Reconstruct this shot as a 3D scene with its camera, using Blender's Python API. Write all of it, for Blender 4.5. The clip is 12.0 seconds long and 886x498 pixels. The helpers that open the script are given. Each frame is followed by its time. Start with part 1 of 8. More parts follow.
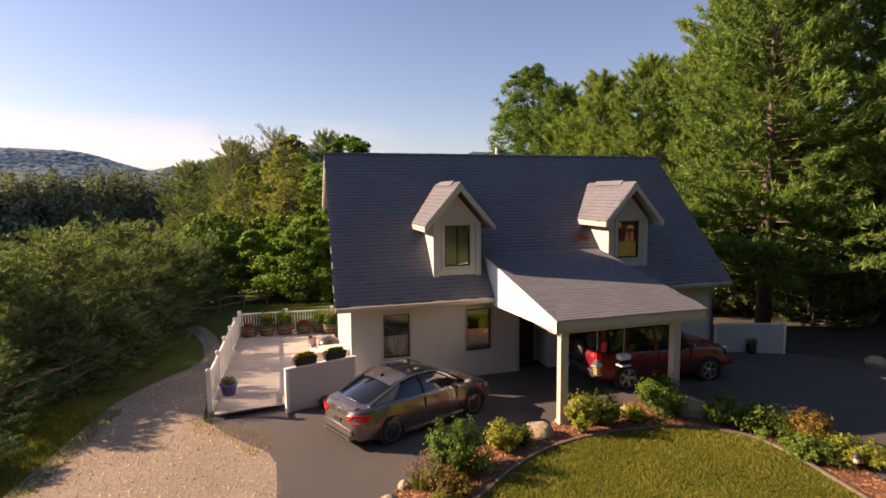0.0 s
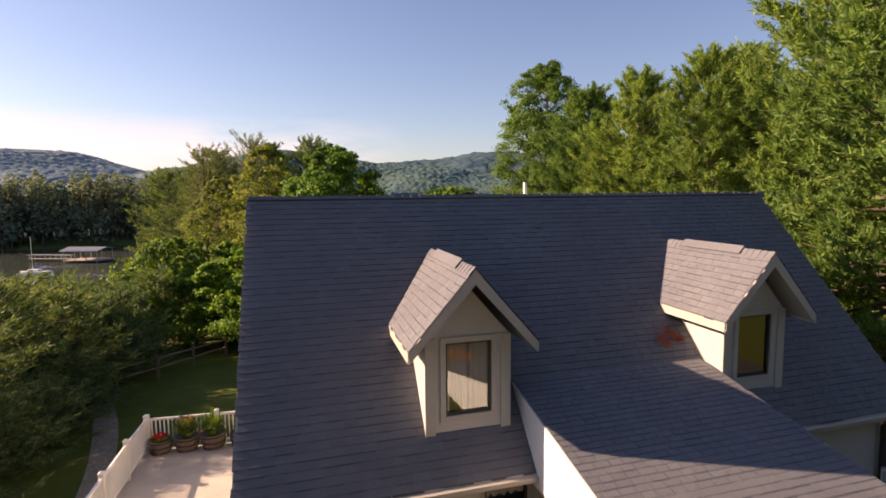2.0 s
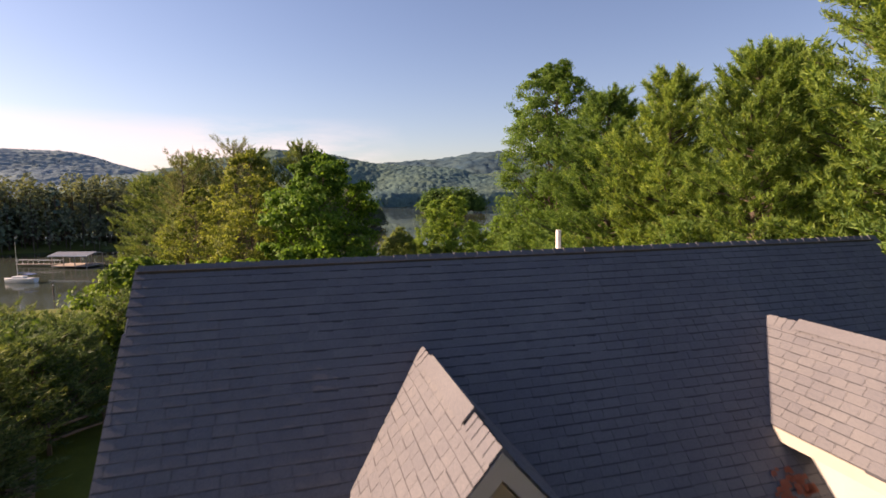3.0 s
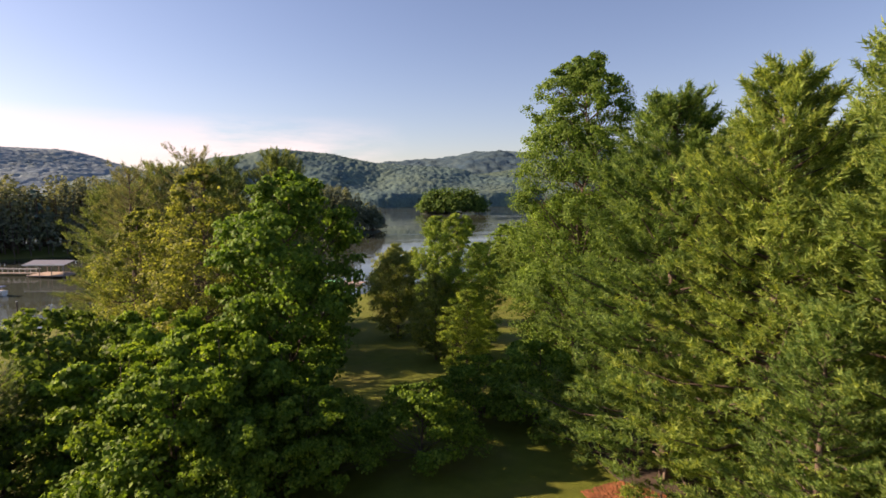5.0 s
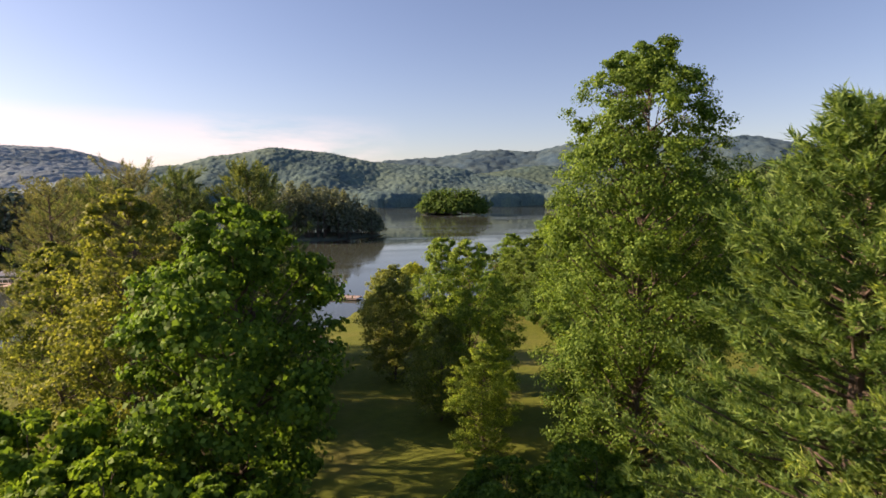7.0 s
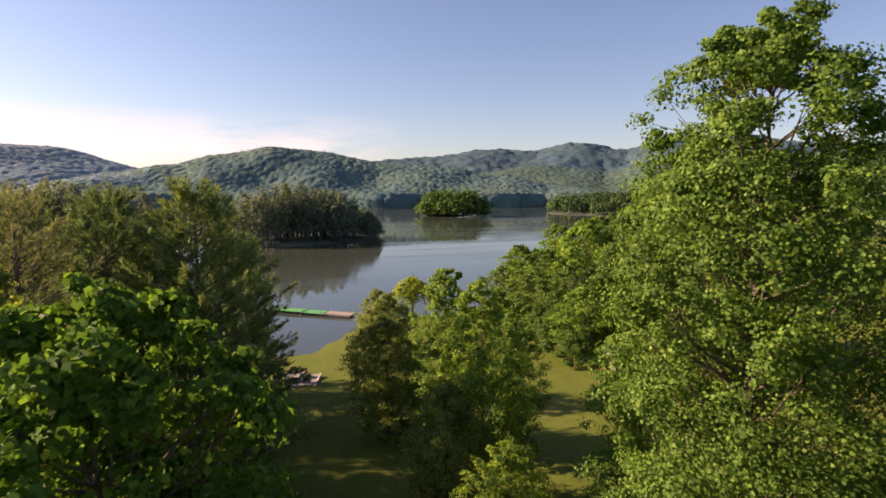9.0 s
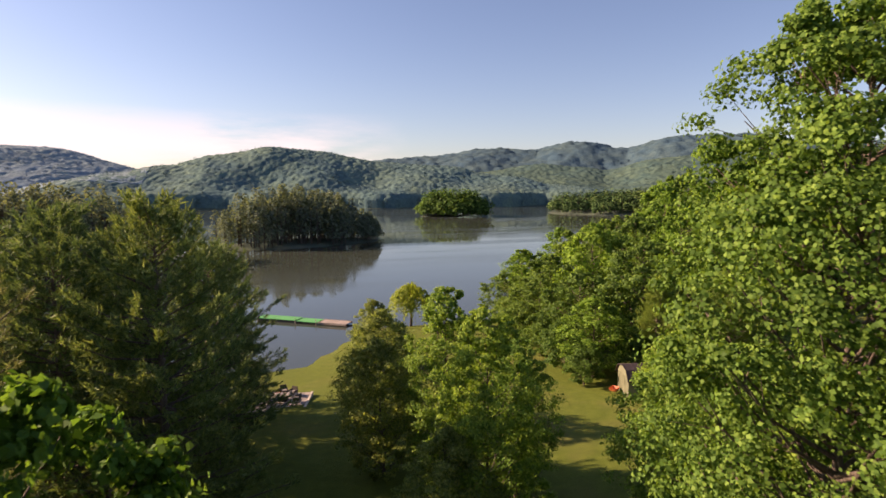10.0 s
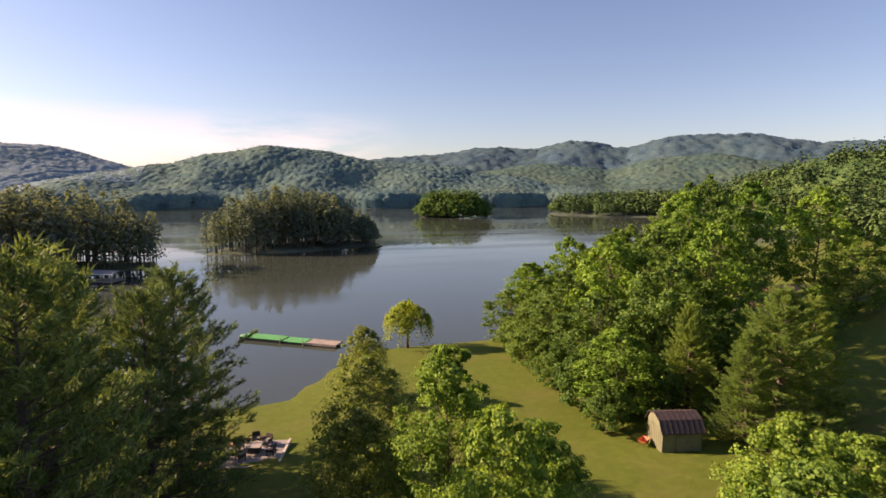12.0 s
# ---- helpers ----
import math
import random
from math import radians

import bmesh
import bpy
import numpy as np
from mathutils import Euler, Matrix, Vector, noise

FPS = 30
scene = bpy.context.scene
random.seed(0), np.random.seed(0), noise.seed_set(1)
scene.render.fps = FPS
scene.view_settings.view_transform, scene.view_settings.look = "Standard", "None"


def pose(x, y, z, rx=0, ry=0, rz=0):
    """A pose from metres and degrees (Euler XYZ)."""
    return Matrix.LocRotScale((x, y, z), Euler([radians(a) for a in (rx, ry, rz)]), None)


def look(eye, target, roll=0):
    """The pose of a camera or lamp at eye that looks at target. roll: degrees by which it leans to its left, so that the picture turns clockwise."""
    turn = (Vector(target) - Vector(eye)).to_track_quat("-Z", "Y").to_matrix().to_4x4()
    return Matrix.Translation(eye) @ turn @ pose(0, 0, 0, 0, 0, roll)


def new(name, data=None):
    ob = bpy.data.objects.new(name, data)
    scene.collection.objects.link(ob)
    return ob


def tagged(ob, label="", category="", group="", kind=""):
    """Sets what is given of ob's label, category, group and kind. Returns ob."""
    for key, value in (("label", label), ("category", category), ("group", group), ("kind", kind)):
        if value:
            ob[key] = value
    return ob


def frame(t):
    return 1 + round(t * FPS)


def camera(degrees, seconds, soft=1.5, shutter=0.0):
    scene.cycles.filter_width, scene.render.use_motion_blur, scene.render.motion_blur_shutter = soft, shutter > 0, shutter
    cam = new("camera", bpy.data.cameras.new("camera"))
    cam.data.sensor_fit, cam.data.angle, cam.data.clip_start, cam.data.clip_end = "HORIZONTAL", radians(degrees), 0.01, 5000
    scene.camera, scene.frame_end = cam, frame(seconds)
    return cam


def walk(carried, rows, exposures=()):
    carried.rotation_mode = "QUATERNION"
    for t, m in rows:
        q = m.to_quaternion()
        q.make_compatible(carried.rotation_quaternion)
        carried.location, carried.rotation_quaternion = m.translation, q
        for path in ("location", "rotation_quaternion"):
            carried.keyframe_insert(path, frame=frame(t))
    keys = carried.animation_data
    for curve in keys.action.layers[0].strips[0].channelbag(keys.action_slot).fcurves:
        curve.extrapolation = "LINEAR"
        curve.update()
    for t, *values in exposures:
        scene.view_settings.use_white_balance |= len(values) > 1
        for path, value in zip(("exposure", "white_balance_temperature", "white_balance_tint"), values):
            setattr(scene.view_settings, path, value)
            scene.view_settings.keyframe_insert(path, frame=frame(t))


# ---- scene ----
cam = camera(76.5, 12.0, 1.6, 0.25)
PATH = [
    (0, (-1.909, -15.395, 5.46), (-1.318, -13.495, 5.26), -0.5),
    (0.5, (-1.38, -13.691, 5.749), (-0.789, -11.791, 5.548), -0.5),
    (1, (-0.793, -11.863, 6.056), (-0.204, -9.962, 5.855), -0.5),
    (1.5, (-0.216, -9.985, 6.497), (0.375, -8.085, 6.294), -0.5),
    (2, (0.364, -8.196, 6.89), (0.954, -6.295, 6.69), -0.5),
    (2.5, (0.987, -6.187, 7.328), (1.578, -4.287, 7.128), -0.5),
    (4.5, (3.57, 1.75, 8.969), (4.154, 3.652, 8.766), -0.3),
    (5, (4.132, 3.911, 9.328), (4.72, 5.811, 9.124), -0.3),
    (5.5, (4.71, 6.088, 9.745), (5.3, 7.988, 9.541), -0.1),
    (6, (5.251, 8.302, 10.155), (5.842, 10.202, 9.95), 0.1),
    (6.5, (5.767, 10.501, 10.498), (6.357, 12.401, 10.292), -0.0),
    (7, (6.29, 12.703, 10.856), (6.879, 14.603, 10.648), -0.1),
    (9, (8.668, 21.414, 12.303), (9.258, 23.313, 12.091), 0.0),
    (9.5, (9.35, 23.384, 12.582), (9.938, 25.284, 12.369), -0.0),
    (10, (9.957, 25.276, 12.909), (10.546, 27.176, 12.694), -0.2),
    (10.5, (10.554, 27.298, 13.243), (11.142, 29.198, 13.028), -0.1),
    (11, (11.114, 29.28, 13.584), (11.704, 31.178, 13.367), -0.1),
    (11.5, (11.725, 31.33, 13.921), (12.316, 33.228, 13.702), -0.0),
    (12, (12.393, 33.382, 14.239), (12.984, 35.28, 14.02), 0.0),
]
walk(cam, [(t, look(eye, target, roll)) for t, eye, target, roll in PATH], exposures=[(0.0, 1.05, 6900, 31), (9.5, 1.07, 6900, 31), (12.0, 1.08, 6900, 31)])

# ---------------- world, sun, exposure ----------------
SUN_DIR = Vector((-0.888, 0.46, 0.0)).normalized()
SUN_EL = radians(24.5)
sun_vec = Vector((SUN_DIR.x * math.cos(SUN_EL), SUN_DIR.y * math.cos(SUN_EL), math.sin(SUN_EL)))
world = bpy.data.worlds.new("sky")
scene.world = world
world.use_nodes = True
wn, wl = world.node_tree.nodes, world.node_tree.links
wn.clear()
sky = wn.new("ShaderNodeTexSky")
sky.sky_type = "NISHITA"
sky.sun_disc = False
sky.sun_elevation = SUN_EL
sky.sun_rotation = math.atan2(sun_vec.x, sun_vec.y)
sky.altitude = 500
sky.air_density, sky.dust_density, sky.ozone_density = 1.05, 0.95, 2.2
bg = wn.new("ShaderNodeBackground")
bg.inputs[1].default_value = 0.072
wo = wn.new("ShaderNodeOutputWorld")
# thin low clouds near the horizon
geo = wn.new("ShaderNodeTexCoord")
sepw = wn.new("ShaderNodeSeparateXYZ")
wl.new(geo.outputs["Generated"], sepw.inputs[0])
mapw = wn.new("ShaderNodeMapping")
mapw.inputs["Scale"].default_value = (1.0, 1.0, 5.0)
wl.new(geo.outputs["Generated"], mapw.inputs[0])
cn = wn.new("ShaderNodeTexNoise")
cn.inputs["Scale"].default_value, cn.inputs["Detail"].default_value, cn.inputs["Roughness"].default_value = 5.5, 7.0, 0.6
wl.new(mapw.outputs[0], cn.inputs["Vector"])
cr = wn.new("ShaderNodeValToRGB")
cr.color_ramp.elements[0].position, cr.color_ramp.elements[1].position = 0.36, 0.56
wl.new(cn.outputs["Fac"], cr.inputs[0])
band = wn.new("ShaderNodeValToRGB")
bands = band.color_ramp.elements
bands[0].position, bands[0].color = 0.0, (0.35, 0.35, 0.35, 1)
bands[1].position, bands[1].color = 0.13, (0, 0, 0, 1)
bands.new(0.07).color = (0.85, 0.85, 0.85, 1)
wl.new(sepw.outputs[2], band.inputs[0])
side = wn.new("ShaderNodeVectorMath")
side.operation = "DOT_PRODUCT"
side.inputs[1].default_value = (-0.2, 0.98, 0.0)
wl.new(geo.outputs["Generated"], side.inputs[0])
way = wn.new("ShaderNodeMapRange")
way.inputs["From Min"].default_value, way.inputs["From Max"].default_value = 0.9, 0.975
wl.new(side.outputs["Value"], way.inputs["Value"])
bank = wn.new("ShaderNodeMath")
bank.operation = "MULTIPLY"
wl.new(band.outputs[0], bank.inputs[0])
wl.new(way.outputs[0], bank.inputs[1])
cm = wn.new("ShaderNodeMath")
cm.operation = "MULTIPLY"
wl.new(cr.outputs[0], cm.inputs[0])
wl.new(bank.outputs[0], cm.inputs[1])
cx = wn.new("ShaderNodeMix")
cx.data_type = "RGBA"
wl.new(cm.outputs[0], cx.inputs[0])
wl.new(sky.outputs[0], cx.inputs[6])
cx.inputs[7].default_value = (7.6, 7.0, 6.6, 1)
wl.new(cx.outputs[2], bg.inputs[0])
wl.new(bg.outputs[0], wo.inputs[0])
sun = new("sun", bpy.data.lights.new("sun", "SUN"))
sun.data.energy = 6.0
sun.data.angle = radians(0.6)
sun.data.color = (1.0, 0.79, 0.52)
sun.matrix_world = look((0, 0, 0), tuple(-sun_vec))

# ---------------- materials ----------------
def material(name, build):
    m = bpy.data.materials.new(name)
    m.use_nodes = True
    nt = m.node_tree
    nt.nodes.clear()
    out = nt.nodes.new("ShaderNodeOutputMaterial")
    nt.links.new(build(nt), out.inputs[0])
    return m


def node(nt, kind, **values):
    n = nt.nodes.new(kind)
    for k, v in values.items():
        n.inputs[k.replace("_", " ")].default_value = v
    return n


def coords(nt, scale=1.0, stretch=(1, 1, 1)):
    c = nt.nodes.new("ShaderNodeTexCoord")
    mp = nt.nodes.new("ShaderNodeMapping")
    mp.inputs["Scale"].default_value = [scale * s for s in stretch]
    nt.links.new(c.outputs["Object"], mp.inputs["Vector"])
    return mp.outputs[0]


def noise_of(nt, vec, scale, detail=4.0, rough=0.6):
    n = node(nt, "ShaderNodeTexNoise", Scale=scale, Detail=detail, Roughness=rough)
    if vec is not None:
        nt.links.new(vec, n.inputs["Vector"])
    return n.outputs["Fac"]


def ramp(nt, fac, stops):
    r = nt.nodes.new("ShaderNodeValToRGB")
    el = r.color_ramp.elements
    while len(el) < len(stops):
        el.new(0.5)
    for e, (p, c) in zip(el, stops):
        e.position, e.color = p, (*c, 1)
    nt.links.new(fac, r.inputs[0])
    return r.outputs[0]


def mixc(nt, fac, a, b, mode="MIX"):
    m = nt.nodes.new("ShaderNodeMix")
    m.data_type, m.blend_type = "RGBA", mode
    for sock, v in ((m.inputs[0], fac), (m.inputs[6], a), (m.inputs[7], b)):
        if hasattr(v, "is_output"):
            nt.links.new(v, sock)
        else:
            sock.default_value = (*v, 1) if isinstance(v, tuple) else v
    return m.outputs[2]


def bumped(nt, height, strength=0.3, distance=0.02):
    b = node(nt, "ShaderNodeBump", Strength=strength, Distance=distance)
    nt.links.new(height, b.inputs["Height"])
    return b.outputs[0]


def principled(nt, color, rough=0.6, metal=0.0, normal=None, spec=0.5, **more):
    p = nt.nodes.new("ShaderNodeBsdfPrincipled")
    if hasattr(color, "is_output"):
        nt.links.new(color, p.inputs["Base Color"])
    else:
        p.inputs["Base Color"].default_value = (*color, 1)
    if hasattr(rough, "is_output"):
        nt.links.new(rough, p.inputs["Roughness"])
    else:
        p.inputs["Roughness"].default_value = rough
    p.inputs["Metallic"].default_value = metal
    p.inputs["Specular IOR Level"].default_value = spec
    for k, v in more.items():
        p.inputs[k.replace("_", " ")].default_value = v
    if normal is not None:
        nt.links.new(normal, p.inputs["Normal"])
    return p.outputs[0]


def plain(name, color, rough=0.6, metal=0.0, grain=12.0, vary=0.25, bump=0.1, spec=0.5):
    """Surface of one paint or stuff, with blotches and fine grain."""
    def build(nt):
        v = coords(nt)
        big = noise_of(nt, v, grain * 0.12, 3)
        fine = noise_of(nt, v, grain * 4, 3)
        dark = tuple(c * (1 - vary) for c in color)
        light = tuple(min(1, c * (1 + vary * 0.6)) for c in color)
        c1 = ramp(nt, big, [(0.3, dark), (0.7, light)])
        c2 = mixc(nt, 0.25, c1, ramp(nt, fine, [(0.3, dark), (0.7, light)]))
        return principled(nt, c2, rough, metal, bumped(nt, fine, bump, 0.01) if bump else None, spec)
    return material(name, build)


def leafy(name, dark, mid, bright, through_amount=0.45, rough=0.5):
    """Foliage: every leaf its own shade, clumps in tones, light passing through."""
    def build(nt):
        g = nt.nodes.new("ShaderNodeNewGeometry")
        c = ramp(nt, g.outputs["Random Per Island"], [(0.0, dark), (0.5, mid), (1.0, bright)])
        oi = nt.nodes.new("ShaderNodeObjectInfo")
        tone = ramp(nt, oi.outputs["Random"], [(0, (0.76, 0.84, 0.86)), (1, (1.32, 1.2, 0.98))])
        c = mixc(nt, 1.0, c, tone, "MULTIPLY")
        v = coords(nt)
        c = mixc(nt, 1.0, c, ramp(nt, noise_of(nt, v, 0.55, 2), [(0.3, (0.78, 0.8, 0.78)), (0.7, (1.15, 1.15, 1.1))]), "MULTIPLY")
        p = principled(nt, c, rough + 0.12, spec=0.12)
        t = nt.nodes.new("ShaderNodeBsdfTranslucent")
        tc = mixc(nt, 1.0, c, (1.25, 1.2, 0.55), "MULTIPLY")
        nt.links.new(tc, t.inputs[0])
        mx = nt.nodes.new("ShaderNodeMixShader")
        mx.inputs[0].default_value = through_amount
        nt.links.new(p, mx.inputs[1])
        nt.links.new(t.outputs[0], mx.inputs[2])
        return mx.outputs[0]
    return material(name, build)


LEAF_MAPLE = leafy("leaf_maple", (0.070, 0.133, 0.022), (0.125, 0.236, 0.038), (0.227, 0.364, 0.061), 0.4)
LEAF_TULIP = leafy("leaf_tulip", (0.044, 0.095, 0.022), (0.077, 0.158, 0.032), (0.154, 0.260, 0.058), 0.38)
LEAF_BIRCH = leafy("leaf_birch", (0.106, 0.148, 0.042), (0.166, 0.217, 0.060), (0.285, 0.331, 0.102), 0.45)
LEAF_WOOD = leafy("leaf_wood", (0.057, 0.106, 0.028), (0.093, 0.169, 0.040), (0.165, 0.259, 0.057), 0.4)
LEAF_SHRUB = leafy("leaf_shrub", (0.055, 0.101, 0.019), (0.106, 0.178, 0.033), (0.184, 0.269, 0.050), 0.35)
LEAF_GOLD = leafy("leaf_gold", (0.13, 0.17, 0.03), (0.23, 0.29, 0.05), (0.38, 0.4, 0.08))
LEAF_RUST = leafy("leaf_rust", (0.13, 0.095, 0.03), (0.26, 0.18, 0.05), (0.42, 0.29, 0.08))
LEAF_WILLOW = leafy("leaf_willow", (0.094, 0.145, 0.026), (0.174, 0.249, 0.045), (0.266, 0.341, 0.066))
LEAF_BROWN = leafy("leaf_brown", (0.106, 0.149, 0.053), (0.174, 0.236, 0.075), (0.296, 0.344, 0.113), 0.42)
LEAF_YOUNG = leafy("leaf_young", (0.098, 0.169, 0.037), (0.163, 0.275, 0.056), (0.299, 0.419, 0.088), 0.46)
NEEDLE = leafy("pine_needle", (0.086, 0.157, 0.048), (0.153, 0.247, 0.071), (0.294, 0.392, 0.108), 0.42, 0.45)
NEEDLE_DARK = leafy("pine_needle_dark", (0.067, 0.115, 0.057), (0.112, 0.173, 0.077), (0.207, 0.276, 0.120), 0.3, 0.5)
NEEDLE_GREY = leafy("pine_needle_grey", (0.111, 0.125, 0.075), (0.156, 0.175, 0.100), (0.273, 0.288, 0.163), 0.4, 0.5)
# Island pines: base colour greyed and lifted to paint in haze over the water.
LEAF_ISLE_HAZE = leafy("leaf_isle_haze", (0.106, 0.136, 0.119), (0.141, 0.176, 0.142), (0.185, 0.224, 0.166), 0.35, 0.8)


def canopy(name, dark, mid, bright, crown=7.0):
    """Distant treetops: matt, mottled, each crown in its own shade."""
    def build(nt):
        v = coords(nt)
        cell = node(nt, "ShaderNodeTexVoronoi", Scale=1.0 / crown)
        nt.links.new(v, cell.inputs["Vector"])
        sep = nt.nodes.new("ShaderNodeSeparateColor")
        nt.links.new(cell.outputs["Color"], sep.inputs[0])
        c = ramp(nt, sep.outputs[0], [(0.0, dark), (0.5, mid), (1.0, bright)])
        fine = noise_of(nt, v, 3.2 / crown, 5, 0.7)
        c = mixc(nt, 1.0, c, ramp(nt, fine, [(0.35, (0.7, 0.75, 0.78)), (0.65, (1.22, 1.2, 1.1))]), "MULTIPLY")
        c = mixc(nt, 1.0, c, ramp(nt, noise_of(nt, v, 0.012, 3), [(0.35, (0.85, 0.92, 1.0)), (0.65, (1.12, 1.06, 0.95))]), "MULTIPLY")
        return principled(nt, c, 0.95, normal=bumped(nt, fine, 0.5, 0.1 * crown), spec=0.05)
    return material(name, build)


# Aerial haze is painted into the far canopy as bluish base colours; LEAF_HILL has none.
LEAF_FAR_HAZE = canopy("canopy_far_haze", (0.076, 0.126, 0.136), (0.096, 0.153, 0.15), (0.117, 0.178, 0.157), 9.0)
LEAF_MID_HAZE = canopy("canopy_middle_haze", (0.18, 0.24, 0.29), (0.196, 0.258, 0.3), (0.21, 0.275, 0.305), 10.0)
LEAF_HILL = canopy("canopy_hill", (0.05, 0.09, 0.035), (0.075, 0.125, 0.042), (0.105, 0.16, 0.05), 6.0)
# Cove shore woods: haze painted in as a bluish, lifted green.
LEAF_WEST_HAZE = canopy("canopy_west_haze", (0.085, 0.125, 0.105), (0.115, 0.165, 0.12), (0.16, 0.21, 0.13), 6.0)
LEAF_RIDGE_HAZE = canopy("canopy_ridge_haze", (0.05, 0.085, 0.085), (0.064, 0.105, 0.096), (0.08, 0.125, 0.105), 11.0)
LEAF_PEAK_HAZE = canopy("canopy_peak_haze", (0.052, 0.092, 0.125), (0.06, 0.102, 0.134), (0.07, 0.114, 0.14), 30.0)


def bark_build(nt):
    v = coords(nt, 1, (1, 1, 0.25))
    n = noise_of(nt, v, 9, 6, 0.7)
    c = ramp(nt, n, [(0.3, (0.045, 0.032, 0.024)), (0.55, (0.12, 0.09, 0.07)), (0.75, (0.2, 0.165, 0.135))])
    return principled(nt, c, 0.9, normal=bumped(nt, n, 0.8, 0.04))


BARK = material("bark", bark_build)


def ground_build(nt):
    v = coords(nt)
    big = noise_of(nt, v, 0.12, 3)
    mid = noise_of(nt, v, 1.3, 4)
    fine = noise_of(nt, v, 22, 4, 0.75)
    c = ramp(nt, mid, [(0.3, (0.065, 0.1, 0.012)), (0.55, (0.1, 0.138, 0.017)), (0.75, (0.15, 0.178, 0.026))])
    c = mixc(nt, 0.45, c, ramp(nt, fine, [(0.3, (0.05, 0.07, 0.009)), (0.7, (0.17, 0.185, 0.03))]))
    c = mixc(nt, ramp(nt, big, [(0.52, (0, 0, 0)), (0.72, (0.45, 0.45, 0.45))]), c, (0.17, 0.14, 0.05))
    # forest floor on the far hills and islands
    sep = nt.nodes.new("ShaderNodeSeparateXYZ")
    nt.links.new(v, sep.inputs[0])
    far = nt.nodes.new("ShaderNodeMapRange")
    far.inputs["From Min"].default_value, far.inputs["From Max"].default_value = 190, 230
    nt.links.new(sep.outputs[1], far.inputs["Value"])
    c = mixc(nt, far.outputs[0], c, ramp(nt, mid, [(0.3, (0.07, 0.095, 0.07)), (0.7, (0.1, 0.125, 0.09))]))
    return principled(nt, c, 0.95, normal=bumped(nt, fine, 0.9, 0.06), spec=0.15)


GRASS = material("lawn_grass", ground_build)


def water_build(nt):
    v = coords(nt, 1, (0.35, 1, 1))
    a = noise_of(nt, v, 0.55, 4, 0.6)
    b = noise_of(nt, coords(nt, 1, (0.02, 0.12, 1)), 0.5, 2)
    r = ramp(nt, b, [(0.45, (0.02, 0.02, 0.02)), (0.62, (0.13, 0.13, 0.13))])
    return principled(nt, (0.05, 0.062, 0.05), r, normal=bumped(nt, a, 0.07, 0.05), spec=0.5, IOR=1.33)


WATER = material("lake_water", water_build)

# ---------------- mesh helpers ----------------
class Shape:
    """Vertices and faces collected into one mesh."""

    def __init__(self):
        self.v, self.f = [], []

    def add(self, verts, faces):
        k = len(self.v)
        self.v += [tuple(p) for p in verts]
        self.f += [tuple(i + k for i in fc) for fc in faces]
        return self

    def box(self, x0, x1, y0, y1, z0, z1, m=None):
        vs = [Vector((x, y, z)) for z in (z0, z1) for y in (y0, y1) for x in (x0, x1)]
        if m is not None:
            vs = [m @ p for p in vs]
        return self.add(vs, [(0, 2, 3, 1), (4, 5, 7, 6), (0, 1, 5, 4), (2, 6, 7, 3), (0, 4, 6, 2), (1, 3, 7, 5)])

    def prism(self, poly, lift):
        """A flat polygon given as 3D points, pushed along the vector lift."""
        n = len(poly)
        lift = Vector(lift)
        vs = [Vector(p) for p in poly]
        vs += [p + lift for p in vs]
        faces = [tuple(range(n)), tuple(range(2 * n - 1, n - 1, -1))]
        faces += [(i, i + n, (i + 1) % n + n, (i + 1) % n) for i in range(n)]
        return self.add(vs, faces)

    def tube(self, pts, radii, sides=6, cap=True):
        pts = [Vector(p) for p in pts]
        rings = []
        for i, p in enumerate(pts):
            d = pts[min(i + 1, len(pts) - 1)] - pts[max(i - 1, 0)]
            d = d.normalized() if d.length > 1e-6 else Vector((0, 0, 1))
            a = d.cross(Vector((0, 0, 1)) if abs(d.z) < 0.9 else Vector((1, 0, 0))).normalized()
            b = d.cross(a)
            rings.append([p + (a * math.cos(k * math.tau / sides) + b * math.sin(k * math.tau / sides)) * radii[i] for k in range(sides)])
        vs = [q for r in rings for q in r]
        fs = []
        for i in range(len(pts) - 1):
            for k in range(sides):
                k2 = (k + 1) % sides
                fs.append((i * sides + k, i * sides + k2, (i + 1) * sides + k2, (i + 1) * sides + k))
        if cap:
            fs += [tuple(range(sides - 1, -1, -1)), tuple(range((len(pts) - 1) * sides, len(pts) * sides))]
        return self.add(vs, fs)

    def turned(self, profile, sides=20, m=None):
        """A body of revolution about z from (radius, z) pairs."""
        vs = [Vector((r * math.cos(k * math.tau / sides), r * math.sin(k * math.tau / sides), z)) for r, z in profile for k in range(sides)]
        if m is not None:
            vs = [m @ p for p in vs]
        fs = []
        n = len(profile)
        for i in range(n - 1):
            for k in range(sides):
                k2 = (k + 1) % sides
                fs.append((i * sides + k, i * sides + k2, (i + 1) * sides + k2, (i + 1) * sides + k))
        fs += [tuple(range(sides - 1, -1, -1)), tuple(range((n - 1) * sides, n * sides))]
        return self.add(vs, fs)

    def mesh(self, name, mat, smooth=False, bevel=0.0):
        me = bpy.data.meshes.new(name)
        me.from_pydata(self.v, [], self.f)
        bm = bmesh.new()
        bm.from_mesh(me)
        bmesh.ops.recalc_face_normals(bm, faces=bm.faces)
        if bevel:
            bmesh.ops.bevel(bm, geom=[e for e in bm.edges if e.calc_face_angle(0) > 0.5], offset=bevel, segments=2, affect="EDGES", profile=0.6)
        bm.to_mesh(me)
        bm.free()
        me.materials.append(mat)
        if smooth:
            me.polygons.foreach_set("use_smooth", [True] * len(me.polygons))
        return me


